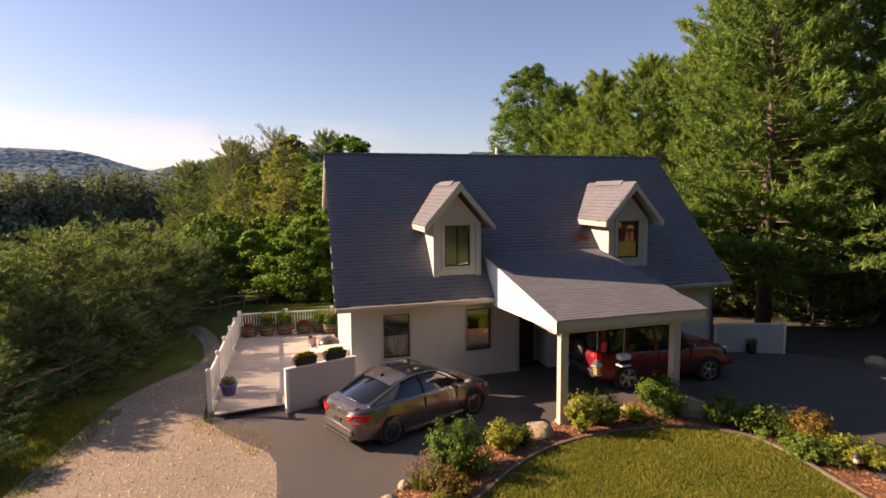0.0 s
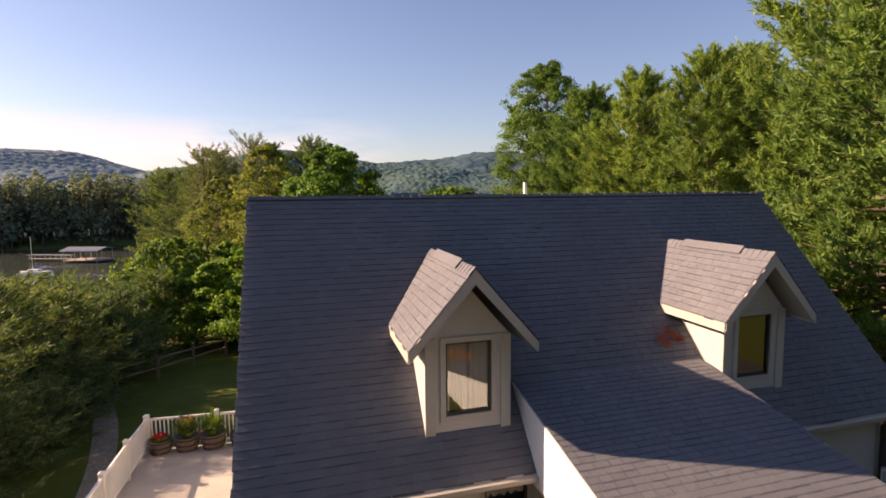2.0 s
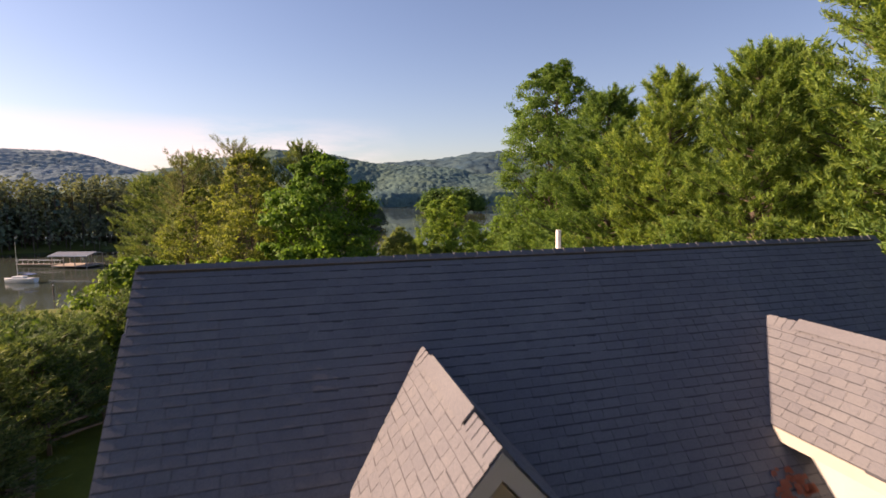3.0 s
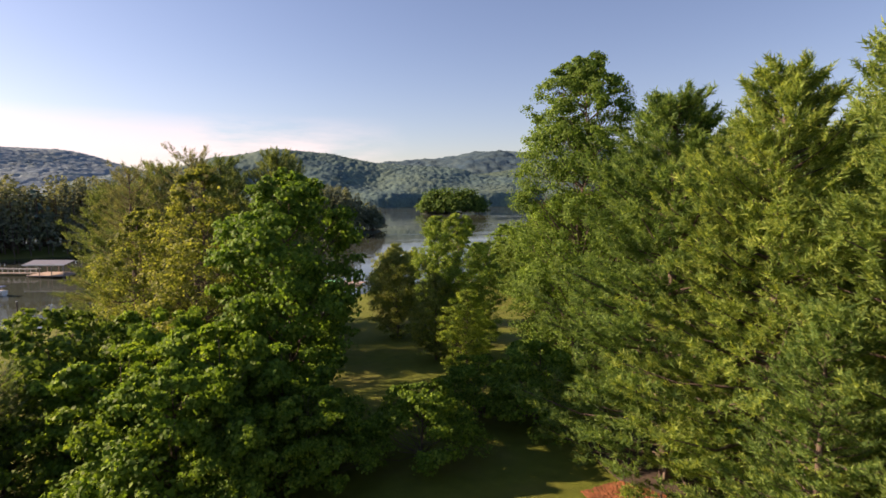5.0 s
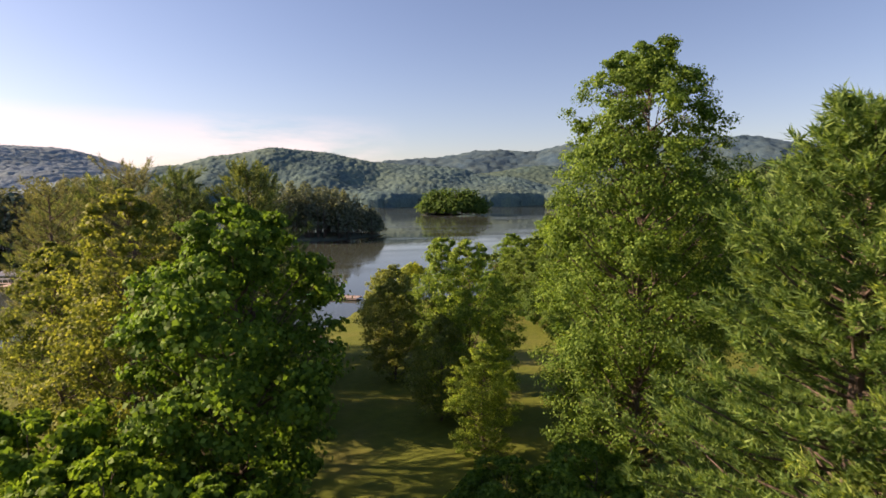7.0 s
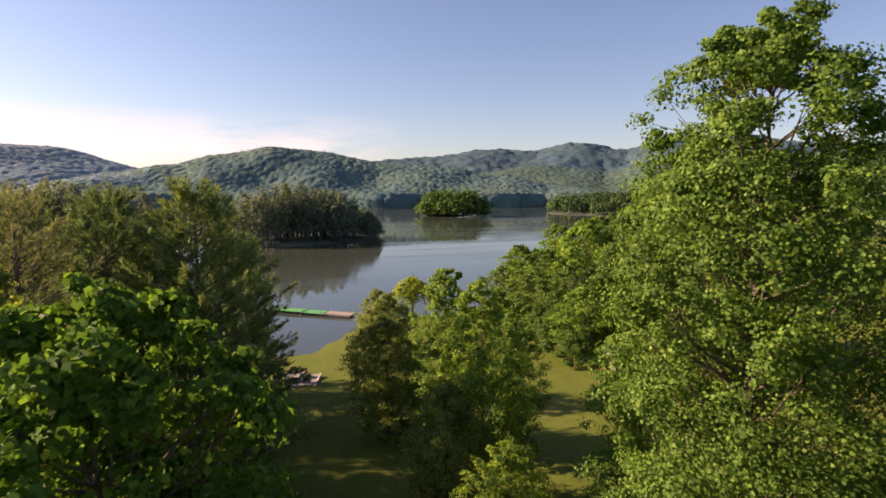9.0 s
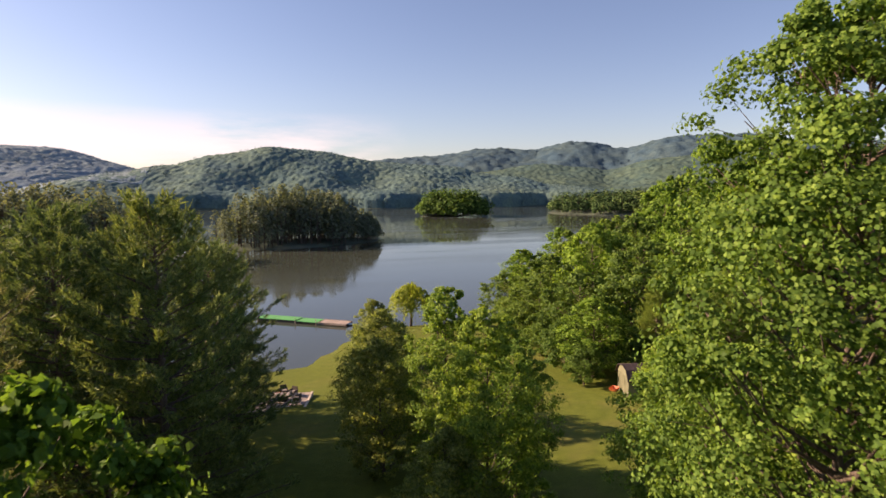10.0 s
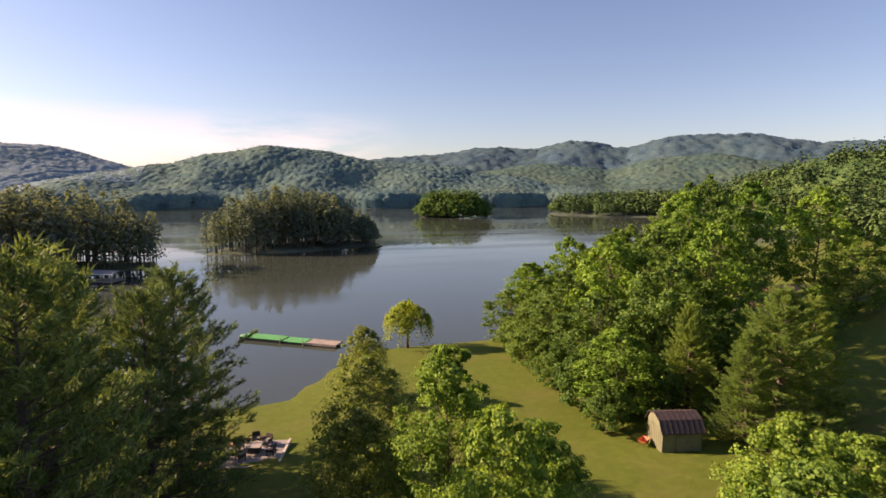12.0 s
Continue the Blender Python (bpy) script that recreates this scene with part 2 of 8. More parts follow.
def part(name, shape, mat, parent, label="", smooth=False, bevel=0.0, m=None):
    ob = new(name, shape if isinstance(shape, bpy.types.Mesh) else shape.mesh(name, mat, smooth, bevel))
    ob.parent = parent
    if m is not None:
        ob.matrix_basis = m
    if label:
        tagged(ob, label=label)
    return ob


def thing(name, label, category, m=None, group="", kind=""):
    ob = new(name)
    ob.empty_display_size = 0.2
    if m is not None:
        ob.matrix_basis = m
    return tagged(ob, label, category, group, kind)


def quick_mesh(name, verts, quads, mat):
    """A mesh from numpy arrays of vertices and four-cornered faces."""
    me = bpy.data.meshes.new(name)
    nv, nf, k = len(verts), len(quads), quads.shape[1]
    me.vertices.add(nv)
    me.vertices.foreach_set("co", np.ascontiguousarray(verts, dtype=np.float32).ravel())
    me.loops.add(nf * k)
    me.loops.foreach_set("vertex_index", np.ascontiguousarray(quads, dtype=np.int32).ravel())
    me.polygons.add(nf)
    me.polygons.foreach_set("loop_start", np.arange(0, nf * k, k, dtype=np.int32))
    me.polygons.foreach_set("loop_total", np.full(nf, k, dtype=np.int32))
    me.update(calc_edges=True)
    me.materials.append(mat)
    return me


def unit(a):
    return a / np.maximum(np.linalg.norm(a, axis=1, keepdims=True), 1e-9)


def leaf_arrays(rng, c, n, size, wide=0.38):
    """Folded kite-shaped leaves at c with normals n."""
    n = unit(n)
    a = unit(np.cross(n, rng.normal(size=n.shape)))
    b = np.cross(n, a)
    s = size[:, None]
    v = np.stack([c - a * s * 0.5, c + b * s * wide + n * s * 0.1 + a * s * 0.05, c + a * s * 0.5 - n * s * 0.08, c - b * s * wide + n * s * 0.1 + a * s * 0.05], 1)
    return v.reshape(-1, 3)


def leaf_mesh(name, rng, c, n, size, mat, wide=0.38):
    v = leaf_arrays(rng, c, n, size, wide)
    return quick_mesh(name, v, np.arange(len(v)).reshape(-1, 4), mat)

# ---------------- lie of the land ----------------
LAKE = -9.5


def softplus(x):
    return np.where(x > 20, x, np.log1p(np.exp(np.minimum(x, 20))))


def smooth01(x, a, b):
    t = np.clip((x - a) / (b - a), 0, 1)
    return t * t * (3 - 2 * t)


def shore_line(x):
    """The y at which the lawn meets the lake."""
    return np.interp(x, [-400, -120, -60, -30, 8, 14, 20, 24, 46, 58, 75, 120, 200, 420],
                     [60, 70, 88, 95, 96, 98, 107, 115, 115, 128, 150, 190, 240, 250])


# wooded ridges: reach across the crest, then crest points x, y, height over the lake
RIDGES = [
    (150, [(-555, 856, 51), (-462, 913, 71), (-338, 969, 69), (-302, 982, 69), (-265, 994, 55), (-217, 1006, 36), (-166, 1017, 14)]),
    (105, [(-211, 801, 9), (-163, 813, 28), (-104, 824, 38), (-44, 831, 53), (19, 833, 64), (78, 830, 59), (155, 820, 45), (247, 798, 39), (321, 771, 25), (378, 744, 13), (432, 714, -12)]),
    (420, [(233, 2724, 51), (441, 2699, 105), (597, 2669, 140), (830, 2606, 159), (1031, 2533, 190), (1223, 2446, 183), (1391, 2354, 216), (1569, 2239, 184), (1761, 2090, 231), (1921, 1942, 224), (2090, 1757, 181), (2338, 1403, 165)]),
    (190, [(528, 1334, 45), (653, 1278, 63), (711, 1246, 56), (768, 1211, 42), (821, 1176, 50), (889, 1124, 73), (960, 1064, 81), (1023, 1001, 65), (1098, 916, 33)]),
    (42, [(311, 342, 9), (329, 323, 23), (345, 305, 32), (357, 289, 36), (369, 272, 37), (393, 232, 37), (424, 154, 32)]),
    (60, [(285, 476, 2), (309, 460, 6), (345, 432, 6), (386, 395, 5)]),
]


def ridge_height(x, y, reach, crest):
    h = np.full(np.shape(x), -4.0)
    for (ax, ay, az), (bx, by, bz) in zip(crest, crest[1:]):
        dx, dy = bx - ax, by - ay
        t = np.clip(((x - ax) * dx + (y - ay) * dy) / (dx * dx + dy * dy), 0, 1)
        d = np.hypot(x - ax - t * dx, y - ay - t * dy) / reach
        rough = 1 + 0.12 * np.sin(x * 5.1 / reach + 1.3) * np.sin(y * 4.3 / reach)
        h = np.maximum(h, -6 + (az + (bz - az) * t + 6) * np.exp(-(d / rough) ** 2))
    return h


def land(x, y):
    """Height of the ground at x, y (numpy arrays)."""
    x, y = np.asarray(x, float), np.asarray(y, float)
    g = -0.03 * y - 0.075 * 3 * softplus((y - 6) / 3) - 0.42 * smooth01(x, 9, 19) * smooth01(-y, -40, -6)
    g = g - 0.05 * softplus((-x - 9) / 2) * 2 * smooth01(-y, -60, 5) * 0.4
    d = y - shore_line(x)
    g = np.where(d < 0, np.maximum(g, LAKE - 0.05 * d), LAKE - np.minimum(0.16 * d, 3.5))
    g = np.where(y < -14, -0.03 * -14 - 0.004 * (y + 14), g)
    rise = np.maximum(0, x - 55) * 0.07 * smooth01(-y, -150, -60)
    g = np.where(d < 0, g + np.minimum(rise, 10), g)
    h = np.full_like(g, LAKE - 4)
    for reach, crest in RIDGES:
        h = np.maximum(h, LAKE + ridge_height(x, y, reach, crest))
    return np.maximum(g, h)


def island(x, y, cx, cy, rx, ry, turn, top):
    ca, sa = math.cos(radians(turn)), math.sin(radians(turn))
    u, w = ((x - cx) * ca + (y - cy) * sa) / rx, (-(x - cx) * sa + (y - cy) * ca) / ry
    return LAKE + top * (1 - (u * u + w * w) ** 1.2)


ISLANDS = [(24, 262, 38, 17, 22, 2.0), (153, 455, 32, 16, -30, 2.0), (-62, 213, 46, 18, 15, 2.5), (300, 480, 60, 28, 20, 3.0)]


def ground_at(x, y):
    g = land(x, y)
    for i in ISLANDS:
        g = np.maximum(g, island(np.asarray(x, float), np.asarray(y, float), *i))
    return g


def gz(x, y):
    return float(ground_at(np.array([x]), np.array([y]))[0])


def build_ground():
    n = 200
    u = np.linspace(-1, 1, n)
    ax = 20 + np.sign(u) * (60 * np.abs(u) + 4300 * np.abs(u) ** 4.2)
    v = np.linspace(-1, 1, n)
    ay = 40 + np.sign(v) * (90 * np.abs(v) + 4000 * np.abs(v) ** 4.2)
    X, Y = np.meshgrid(ax, ay)
    Z = ground_at(X, Y)
    far = smooth01(np.hypot(X - 10, Y - 20), 60, 200)
    wob = np.sin(X * 0.31) * np.cos(Y * 0.27) * 0.05 + far * 0.4 * np.sin(X * 0.043 + 1) * np.sin(Y * 0.05)
    near_house = smooth01(np.hypot(X - 6, Y + 2), 14, 30)
    Z = Z + np.where(Z > LAKE + 0.3, wob * near_house, 0) - 0.03
    verts = np.stack([X, Y, Z], -1).reshape(-1, 3)
    i = np.arange(n * n).reshape(n, n)
    quads = np.stack([i[:-1, :-1], i[:-1, 1:], i[1:, 1:], i[1:, :-1]], -1).reshape(-1, 4)
    me = quick_mesh("ground", verts, quads, GRASS)
    me.polygons.foreach_set("use_smooth", [True] * len(me.polygons))
    tagged(new("ground", me), "grassy ground sloping down to the lake shore", "ground", kind="structure")
    sh = Shape().add([(-4500, 60, LAKE), (4500, 60, LAKE), (4500, 4500, LAKE), (-4500, 4500, LAKE)], [(0, 1, 2, 3)])
    tagged(new("water", sh.mesh("water", WATER)), "calm grey-blue lake water with faint ripples", "lake", kind="structure")


build_ground()

# ---------------- trees ----------------
def crown_profile(kind, u):
    if kind == "round":
        return np.sqrt(np.clip(1 - (1.9 * u - 0.95) ** 2, 0.02, 1)) * (1.0 - 0.1 * u)
    if kind == "tall":
        return np.clip(np.minimum(0.75 + 0.5 * u, 1.5 * np.clip(1.03 - u, 0, 1) ** 0.52), 0.06, 1) * (1 + 0.05 * np.sin(u * 19.0))
    if kind == "spread":
        return np.interp(u, [0, 0.12, 0.3, 0.6, 0.8, 0.92, 1], [0.8, 1.0, 1.05, 1.0, 0.86, 0.64, 0.3])
    if kind == "column":
        return np.clip(np.sin(np.pi * np.clip(u * 0.88 + 0.1, 0, 1)) ** 0.7, 0.1, 1)
    return np.clip(1 - 0.6 * u, 0.2, 1)


def broadleaf_meshes(name, seed, height, radius, base, kind, boughs, clumps, leaves, leaf, mat, bough=0.36, flat=0.75, trunk=0.02):
    """Wood and leaves of a broadleaf tree: limbs carry boughs, boughs carry clumps, clumps carry leaves."""
    rng = np.random.default_rng(seed)
    i = np.arange(boughs)
    u = np.clip((i + rng.random(boughs)) / boughs, 0, 1) ** 0.92
    ang = i * 2.39996 + 0.45 * rng.normal(size=boughs)
    rr = np.where(rng.random(boughs) < 0.22, 0.35, 0.78 + 0.28 * rng.random(boughs))
    prof = crown_profile(kind, u) * radius
    rb = radius * bough * (0.7 + 0.6 * rng.random(boughs)) * np.clip(prof / radius, 0.5, 1)
    reach = np.maximum(prof - 0.55 * rb, 0.1) * rr
    z = base + 0.5 * rb + u * (height - base - rb) + 0.02 * height * rng.normal(size=boughs) * (u < 0.9)
    heart = np.stack([np.cos(ang) * reach, np.sin(ang) * reach, z], 1)
    heart[-1] = (0.1, 0.0, height - 0.6 * rb[-1])
    sh = Shape()
    r0 = height * trunk
    lean = rng.normal(size=2) * 0.015 * height
    axis = lambda h: Vector((lean[0] * (h / height) ** 2 + 0.1 * math.sin(h * 0.7 + seed), lean[1] * (h / height) ** 2 + 0.1 * math.cos(h * 0.6), h))
    hs = [-0.4, 0.3, base * 0.6, base] + [base + (height - base) * k for k in (0.25, 0.5, 0.75, 0.93)]
    sh.tube([axis(h) if h > 0 else Vector((0, 0, h)) for h in hs], [r0 * 1.35, r0 * 1.05, r0 * 0.9, r0 * 0.8, r0 * 0.55, r0 * 0.36, r0 * 0.2, r0 * 0.06], 8)
    out = unit(heart * np.array([1, 1, 0.0]) + 1e-6)
    own = np.repeat(i, clumps)
    d = unit(rng.normal(size=(len(own), 3)) + 0.55 * out[own] + np.array([0, 0, 0.4]))
    c = heart[own] + d * (rb[own] * (0.5 + 0.6 * rng.random(len(own))))[:, None] * np.array([1, 1, flat])
    for k in range(boughs):
        tip = Vector(heart[k])
        h0 = max(base * 0.75, tip.z - 0.7 * math.hypot(tip.x, tip.y) - 0.4)
        a = axis(min(h0, height * 0.9))
        mid = a.lerp(tip, 0.5) + Vector((0, 0, -0.1 * (tip - a).length))
        rl = r0 * 0.34 * (1 - 0.6 * h0 / height)
        sh.tube([a, mid, tip], [rl, rl * 0.6, rl * 0.25], 5, False)
        for j in range(0, clumps, 3):
            sh.tube([mid.lerp(tip, 0.6), Vector(c[k * clumps + j])], [rl * 0.3, rl * 0.08], 3, False)
    wood = sh.mesh(name + "_trunk", BARK, True)
    own2 = np.repeat(np.arange(len(own)), leaves)
    cr = (rb[own] * 0.56 * (0.65 + 0.7 * rng.random(len(own))))[own2]
    e = unit(rng.normal(size=(len(own2), 3))) * (rng.random((len(own2), 1)) ** 0.45) * np.array([1, 1, 0.6])
    p = c[own2] + e * cr[:, None]
    nrm = unit(e * 0.9 + out[own[own2]] * 0.45 + np.array([0, 0, 0.3]) + 0.45 * rng.normal(size=e.shape))
    size = leaf * (0.65 + 0.7 * rng.random(len(own2)))
    return wood, leaf_mesh(name + "_crown", rng, p, nrm, size, mat, 0.42)


def pine_meshes(name, seed, height, radius, base, mat, spacing=0.62, plume=0.6, needles=24, per=1.0, droop=0.12, bushy=0.75, wide=0.05, low=0.55):
    """Trunk and crown of a white pine: whorls of boughs, each set with brushes of needles."""
    rng = np.random.default_rng(seed)
    sh = Shape()
    r0 = height * 0.014
    sh.tube([(0, 0, -0.4), (0, 0, height * 0.3), (0.05, 0.03, height * 0.7), (0.0, 0.05, height)], [r0 * 1.3, r0, r0 * 0.5, r0 * 0.08], 8)
    pos, dirs = [], []
    h = base
    lop = rng.random(4) * math.tau
    while h < height - 0.25:
        u = (h - base) / (height - base)
        count = int(rng.integers(5, 8)) if u < 0.85 else 5
        a0 = rng.random() * math.tau
        for k in range(count):
            ang = a0 + k * math.tau / count + rng.normal() * 0.25
            swell = 1 + 0.16 * math.sin(ang * 2 + lop[0]) * math.sin(u * 7 + lop[1]) + 0.14 * math.sin(u * 17 + lop[2] + ang)
            ln = radius * min(1.0, low + 1.7 * u) * max(1.02 - u, 0.01) ** bushy * swell * (0.6 + 0.5 * rng.random()) + 0.2
            up = -droop + 0.75 * u ** 1.4 + rng.normal() * 0.09
            d = Vector((math.cos(ang), math.sin(ang), 0))
            p0 = Vector((0, 0, h + rng.normal() * 0.12))
            p1 = p0 + d * ln * 0.55 + Vector((0, 0, ln * 0.55 * up))
            p2 = p0 + d * ln + Vector((0, 0, ln * (up + 0.15)))
            rb = 0.012 + 0.012 * ln
            sh.tube([p0, p1, p2], [rb, rb * 0.6, rb * 0.2], 3, False)
            side = Vector((-d.y, d.x, 0))
            n = int((ln * 2.6 + 2) * per)
            for j in range(n):
                f = 0.3 + 0.7 * (j + rng.random()) / n
                q = p0.lerp(p1, f / 0.55) if f < 0.55 else p1.lerp(p2, (f - 0.55) / 0.45)
                w = (1.1 - f) * 0.42 * ln + 0.1
                off = rng.uniform(-1, 1)
                pos.append(q + side * off * w + Vector((0, 0, rng.uniform(-0.1, 0.22))) + d * abs(off) * w * 0.45)
                dirs.append(d * 0.75 + side * off * 0.7 + Vector((0, 0, 0.3 + 0.55 * u + 0.2 * rng.random())))
            pos.append(p2)
            dirs.append(d + Vector((0, 0, 0.45 + u)))
        h += spacing * (1.0 - 0.35 * u) * (0.85 + 0.3 * rng.random())
    for k in range(7):
        pos.append(Vector((rng.normal() * 0.05, rng.normal() * 0.05, height - 0.12 * k)))
        dirs.append(Vector((rng.normal() * 0.25, rng.normal() * 0.25, 1)))
    pos, dirs = np.array(pos), unit(np.array(dirs))
    own = np.repeat(np.arange(len(pos)), needles)
    m = len(own)
    big = (plume * (0.75 + 0.5 * rng.random(len(pos))))[own][:, None]
    nd = unit(dirs[own] * 0.85 + 0.62 * rng.normal(size=(m, 3)) + np.array([0, 0, 0.15]))
    st = pos[own] + dirs[own] * big * rng.uniform(-0.55, 0.4, (m, 1)) + rng.normal(size=(m, 3)) * 0.07 * big
    wd = unit(np.cross(nd, rng.normal(size=nd.shape))) * (wide * big)
    v = np.stack([st - wd, st + wd, st + nd * big * (0.35 + 0.25 * rng.random((m, 1)))], 1).reshape(-1, 3)
    crown = quick_mesh(name + "_crown", v, np.arange(len(v)).reshape(-1, 3), mat)
    return sh.mesh(name + "_trunk", BARK, True), crown


def tree(name, meshes, x, y, label, category="tree", group="", turn=0.0, size=1.0, tall=1.0):
    t = thing(name, label, category, pose(x, y, gz(x, y) - 0.05, 0, 0, turn) @ Matrix.Diagonal((size, size, size * tall, 1)), group)
    part("trunk", meshes[0], None, t)
    part("crown", meshes[1], None, t)
    return t

# ---------------- trees in their places ----------------
PINE_A = pine_meshes("pine_a", 11, 16.5, 5.4, 1.2, NEEDLE, 0.6, 0.64, 19, 1.0, 0.05, wide=0.055)
PINE_B = pine_meshes("pine_b", 12, 18.0, 5.0, 2.2, NEEDLE, 0.62, 0.64, 19, 1.0, 0.1, wide=0.055)
PINE_T = pine_meshes("pine_tall", 17, 18.5, 5.4, 2.4, NEEDLE, 0.48, 0.54, 26, 1.6, 0.12, 0.6, 0.054, 0.85)
PINE_W = pine_meshes("pine_wide", 16, 15.2, 5.6, 0.8, NEEDLE, 0.42, 0.45, 32, 2.1, 0.0, 0.78, 0.045, 0.8)
PINE_C = pine_meshes("pine_c", 13, 16.5, 6.2, 0.9, NEEDLE_DARK, 0.6, 0.7, 22, 1.0, 0.08, 0.6, 0.05, 0.7)
PINE_Y = pine_meshes("pine_young", 14, 5.2, 2.5, 0.15, NEEDLE_DARK, 0.38, 0.52, 12, 1.1, -0.15, 0.7, 0.056, 0.8)
PINE_G = pine_meshes("pine_grey", 15, 15.6, 3.6, 3.0, NEEDLE_GREY, 0.7, 0.5, 22, 0.9, 0.0, 0.5, 0.035)
TULIP = broadleaf_meshes("tulip", 35, 20.5, 3.95, 1.4, "spread", 200, 6, 112, 0.115, LEAF_TULIP, 0.29, 1.1, 0.013)
MAPLE = broadleaf_meshes("maple", 22, 13.6, 4.2, 1.5, "round", 84, 8, 66, 0.2, LEAF_MAPLE, 0.28, 0.75, 0.017)
BIRCH = broadleaf_meshes("birch", 23, 14.6, 3.4, 1.6, "column", 80, 6, 46, 0.16, LEAF_BIRCH, 0.28, 0.9, 0.011)
YOUNG = broadleaf_meshes("young", 24, 12.0, 2.8, 0.5, "tall", 84, 6, 60, 0.135, LEAF_YOUNG, 0.32, 1.1, 0.011)
WOODA = broadleaf_meshes("wood_a", 25, 15.0, 5.6, 0.6, "round", 56, 6, 32, 0.335, LEAF_WOOD, 0.32, 0.7, 0.016)
WOODB = broadleaf_meshes("wood_b", 26, 17.0, 5.2, 0.7, "column", 60, 6, 32, 0.335, LEAF_MAPLE, 0.32, 0.8, 0.015)
LAYER = broadleaf_meshes("layered", 27, 6.0, 4.4, 0.7, "layer", 50, 6, 50, 0.2, LEAF_MAPLE, 0.28, 0.32, 0.02)
BUSHT = broadleaf_meshes("bush_tree", 28, 7.0, 3.6, 0.3, "round", 46, 6, 30, 0.26, LEAF_WOOD, 0.34, 0.75, 0.016)
BROWN = broadleaf_meshes("brown_shrub", 29, 10.0, 3.2, 0.4, "column", 80, 6, 50, 0.15, LEAF_BROWN, 0.34, 1.1, 0.011)

P_LBL = "tall white pine with feathery green needles"
# Half-size pines at (15.6, 10.0) and (16.6, 13.6) are added to shade the ground.
for x, y, turn, size, tall, ms in [
        (19.2, 17.4, 0, 1.0, 0.95, PINE_W), (18.8, 21.6, 70, 1.12, 0.86, PINE_W), (19.5, 12.9, 200, 0.98, 0.95, PINE_W), (18.9, 3.8, 40, 1.0, 1.0, PINE_T), (21.5, 8.2, 130, 1.0, 0.98, PINE_T),
        (24.6, 1.2, 30, 1.12, 1.08, PINE_T), (27.5, 9.5, 260, 1.15, 1.1, PINE_B), (26.0, 17.0, 310, 1.1, 0.88, PINE_A), (15.6, 10.0, 20, 0.45, 0.9, PINE_B), (16.6, 13.6, 160, 0.5, 0.95, PINE_A),
        (25.0, 25.0, 45, 0.9, 0.9, PINE_B), (31.0, 22.0, 100, 1.1, 1.0, PINE_A), (30.5, 2.0, 210, 1.1, 1.05, PINE_A)]:
    tree("pine_tree", ms, x, y, P_LBL, "pine tree", "pines beside the house", turn, size, tall)
# The pine at (-0.4, 69.5) is added to streak the lawn with shade.
for x, y, turn, size, tall in [(5.0, 53.0, 0, 0.92, 1.13), (0.4, 55.0, 120, 0.95, 1.08), (-4.8, 58.5, 240, 0.95, 1.08), (5.9, 66.0, 60, 0.84, 1.08), (5.2, 79.6, 300, 1.05, 0.9), (-2.7, 77.9, 30, 1.15, 0.86), (-0.4, 69.5, 100, 1.0, 0.95), (-7.5, 66.5, 170, 1.1, 0.9), (-12.0, 74.0, 200, 1.2, 0.86)]:
    tree("pine_tree", PINE_C, x, y, "dark spreading white pine on the lakeside lawn", "pine tree", "dark pines by the lake", turn, size, tall)
for x, y, turn, size in [(-1.0, 47.6, 0, 1.06), (-5.2, 48.8, 140, 1.0)]:
    tree("pine_tree", PINE_G, x, y, "thin greyish pine with sparse needles", "pine tree", "", turn, size)
rng = np.random.default_rng(5)
for i, (x, y) in enumerate([(-11.5, 15.5), (-13.5, 12.0), (-9.2, 19.0), (-15.0, 17.0), (-12.0, 20.5), (-17.0, 13.5), (-16.5, 21.0), (-8.6, 14.2), (-10.6, 10.2), (-19.5, 17.5), (-14.5, 8.0),
                            (-11.0, 5.8), (-18.5, 9.5), (-21.5, 13.0), (-9.0, 23.5), (-14.0, 24.5), (-19.0, 24.0), (-15.5, 3.2), (-22.5, 20.5), (-9.6, 3.4), (-8.8, 7.0), (-8.0, 10.6), (-7.6, 17.0), (-7.2, 20.6), (-7.0, 23.6), (-8.0, 26.6), (-10.6, 27.0), (-6.4, 29.6), (-11.5, 30.2)]):
    tree("young_pine", PINE_Y, x, y, "bushy young pine in a dense thicket beside the drive", "pine tree", "young pines of the thicket", i * 67, 0.95 + 0.25 * rng.random(), (4.3 - 0.09 * max(0, y - 8) - gz(x, y)) / 5.6 * (0.78 + 0.2 * rng.random()))
for x, y, turn, size, tall in [(-8.6, 0.2, 30, 0.75, 0.5), (-9.2, 2.2, 90, 0.8, 0.55), (-8.2, 4.6, 200, 0.85, 0.6), (-9.6, -2.0, 300, 0.7, 0.42), (-6.9, 5.6, 10, 0.75, 0.5), (-7.0, 8.6, 110, 0.8, 0.55), (-6.6, 11.6, 230, 0.75, 0.5), (-6.6, 14.6, 330, 0.8, 0.5), (-7.4, 2.8, 60, 0.65, 0.45), (-8.0, -2.6, 140, 0.5, 0.35)]:
    tree("young_pine", PINE_Y, x, y, "low young pine crowding the rail fence", "pine tree", "young pines of the thicket", turn, size, tall)
tree("tulip_tree", TULIP, 22.6, 34.6, "tall tulip tree with bright green leaves", "tree", "", 40)
tree("maple_tree", MAPLE, 5.1, 34.3, "broad maple tree with dense green leaves", "tree", "", 10)
tree("birch_tree", BIRCH, 0.4, 39.4, "yellow-green birch behind the maple", "tree", "", 0)
tree("birch_tree", BIRCH, -3.6, 43.6, "yellow-green birch behind the maple", "tree", "", 150, 0.86)
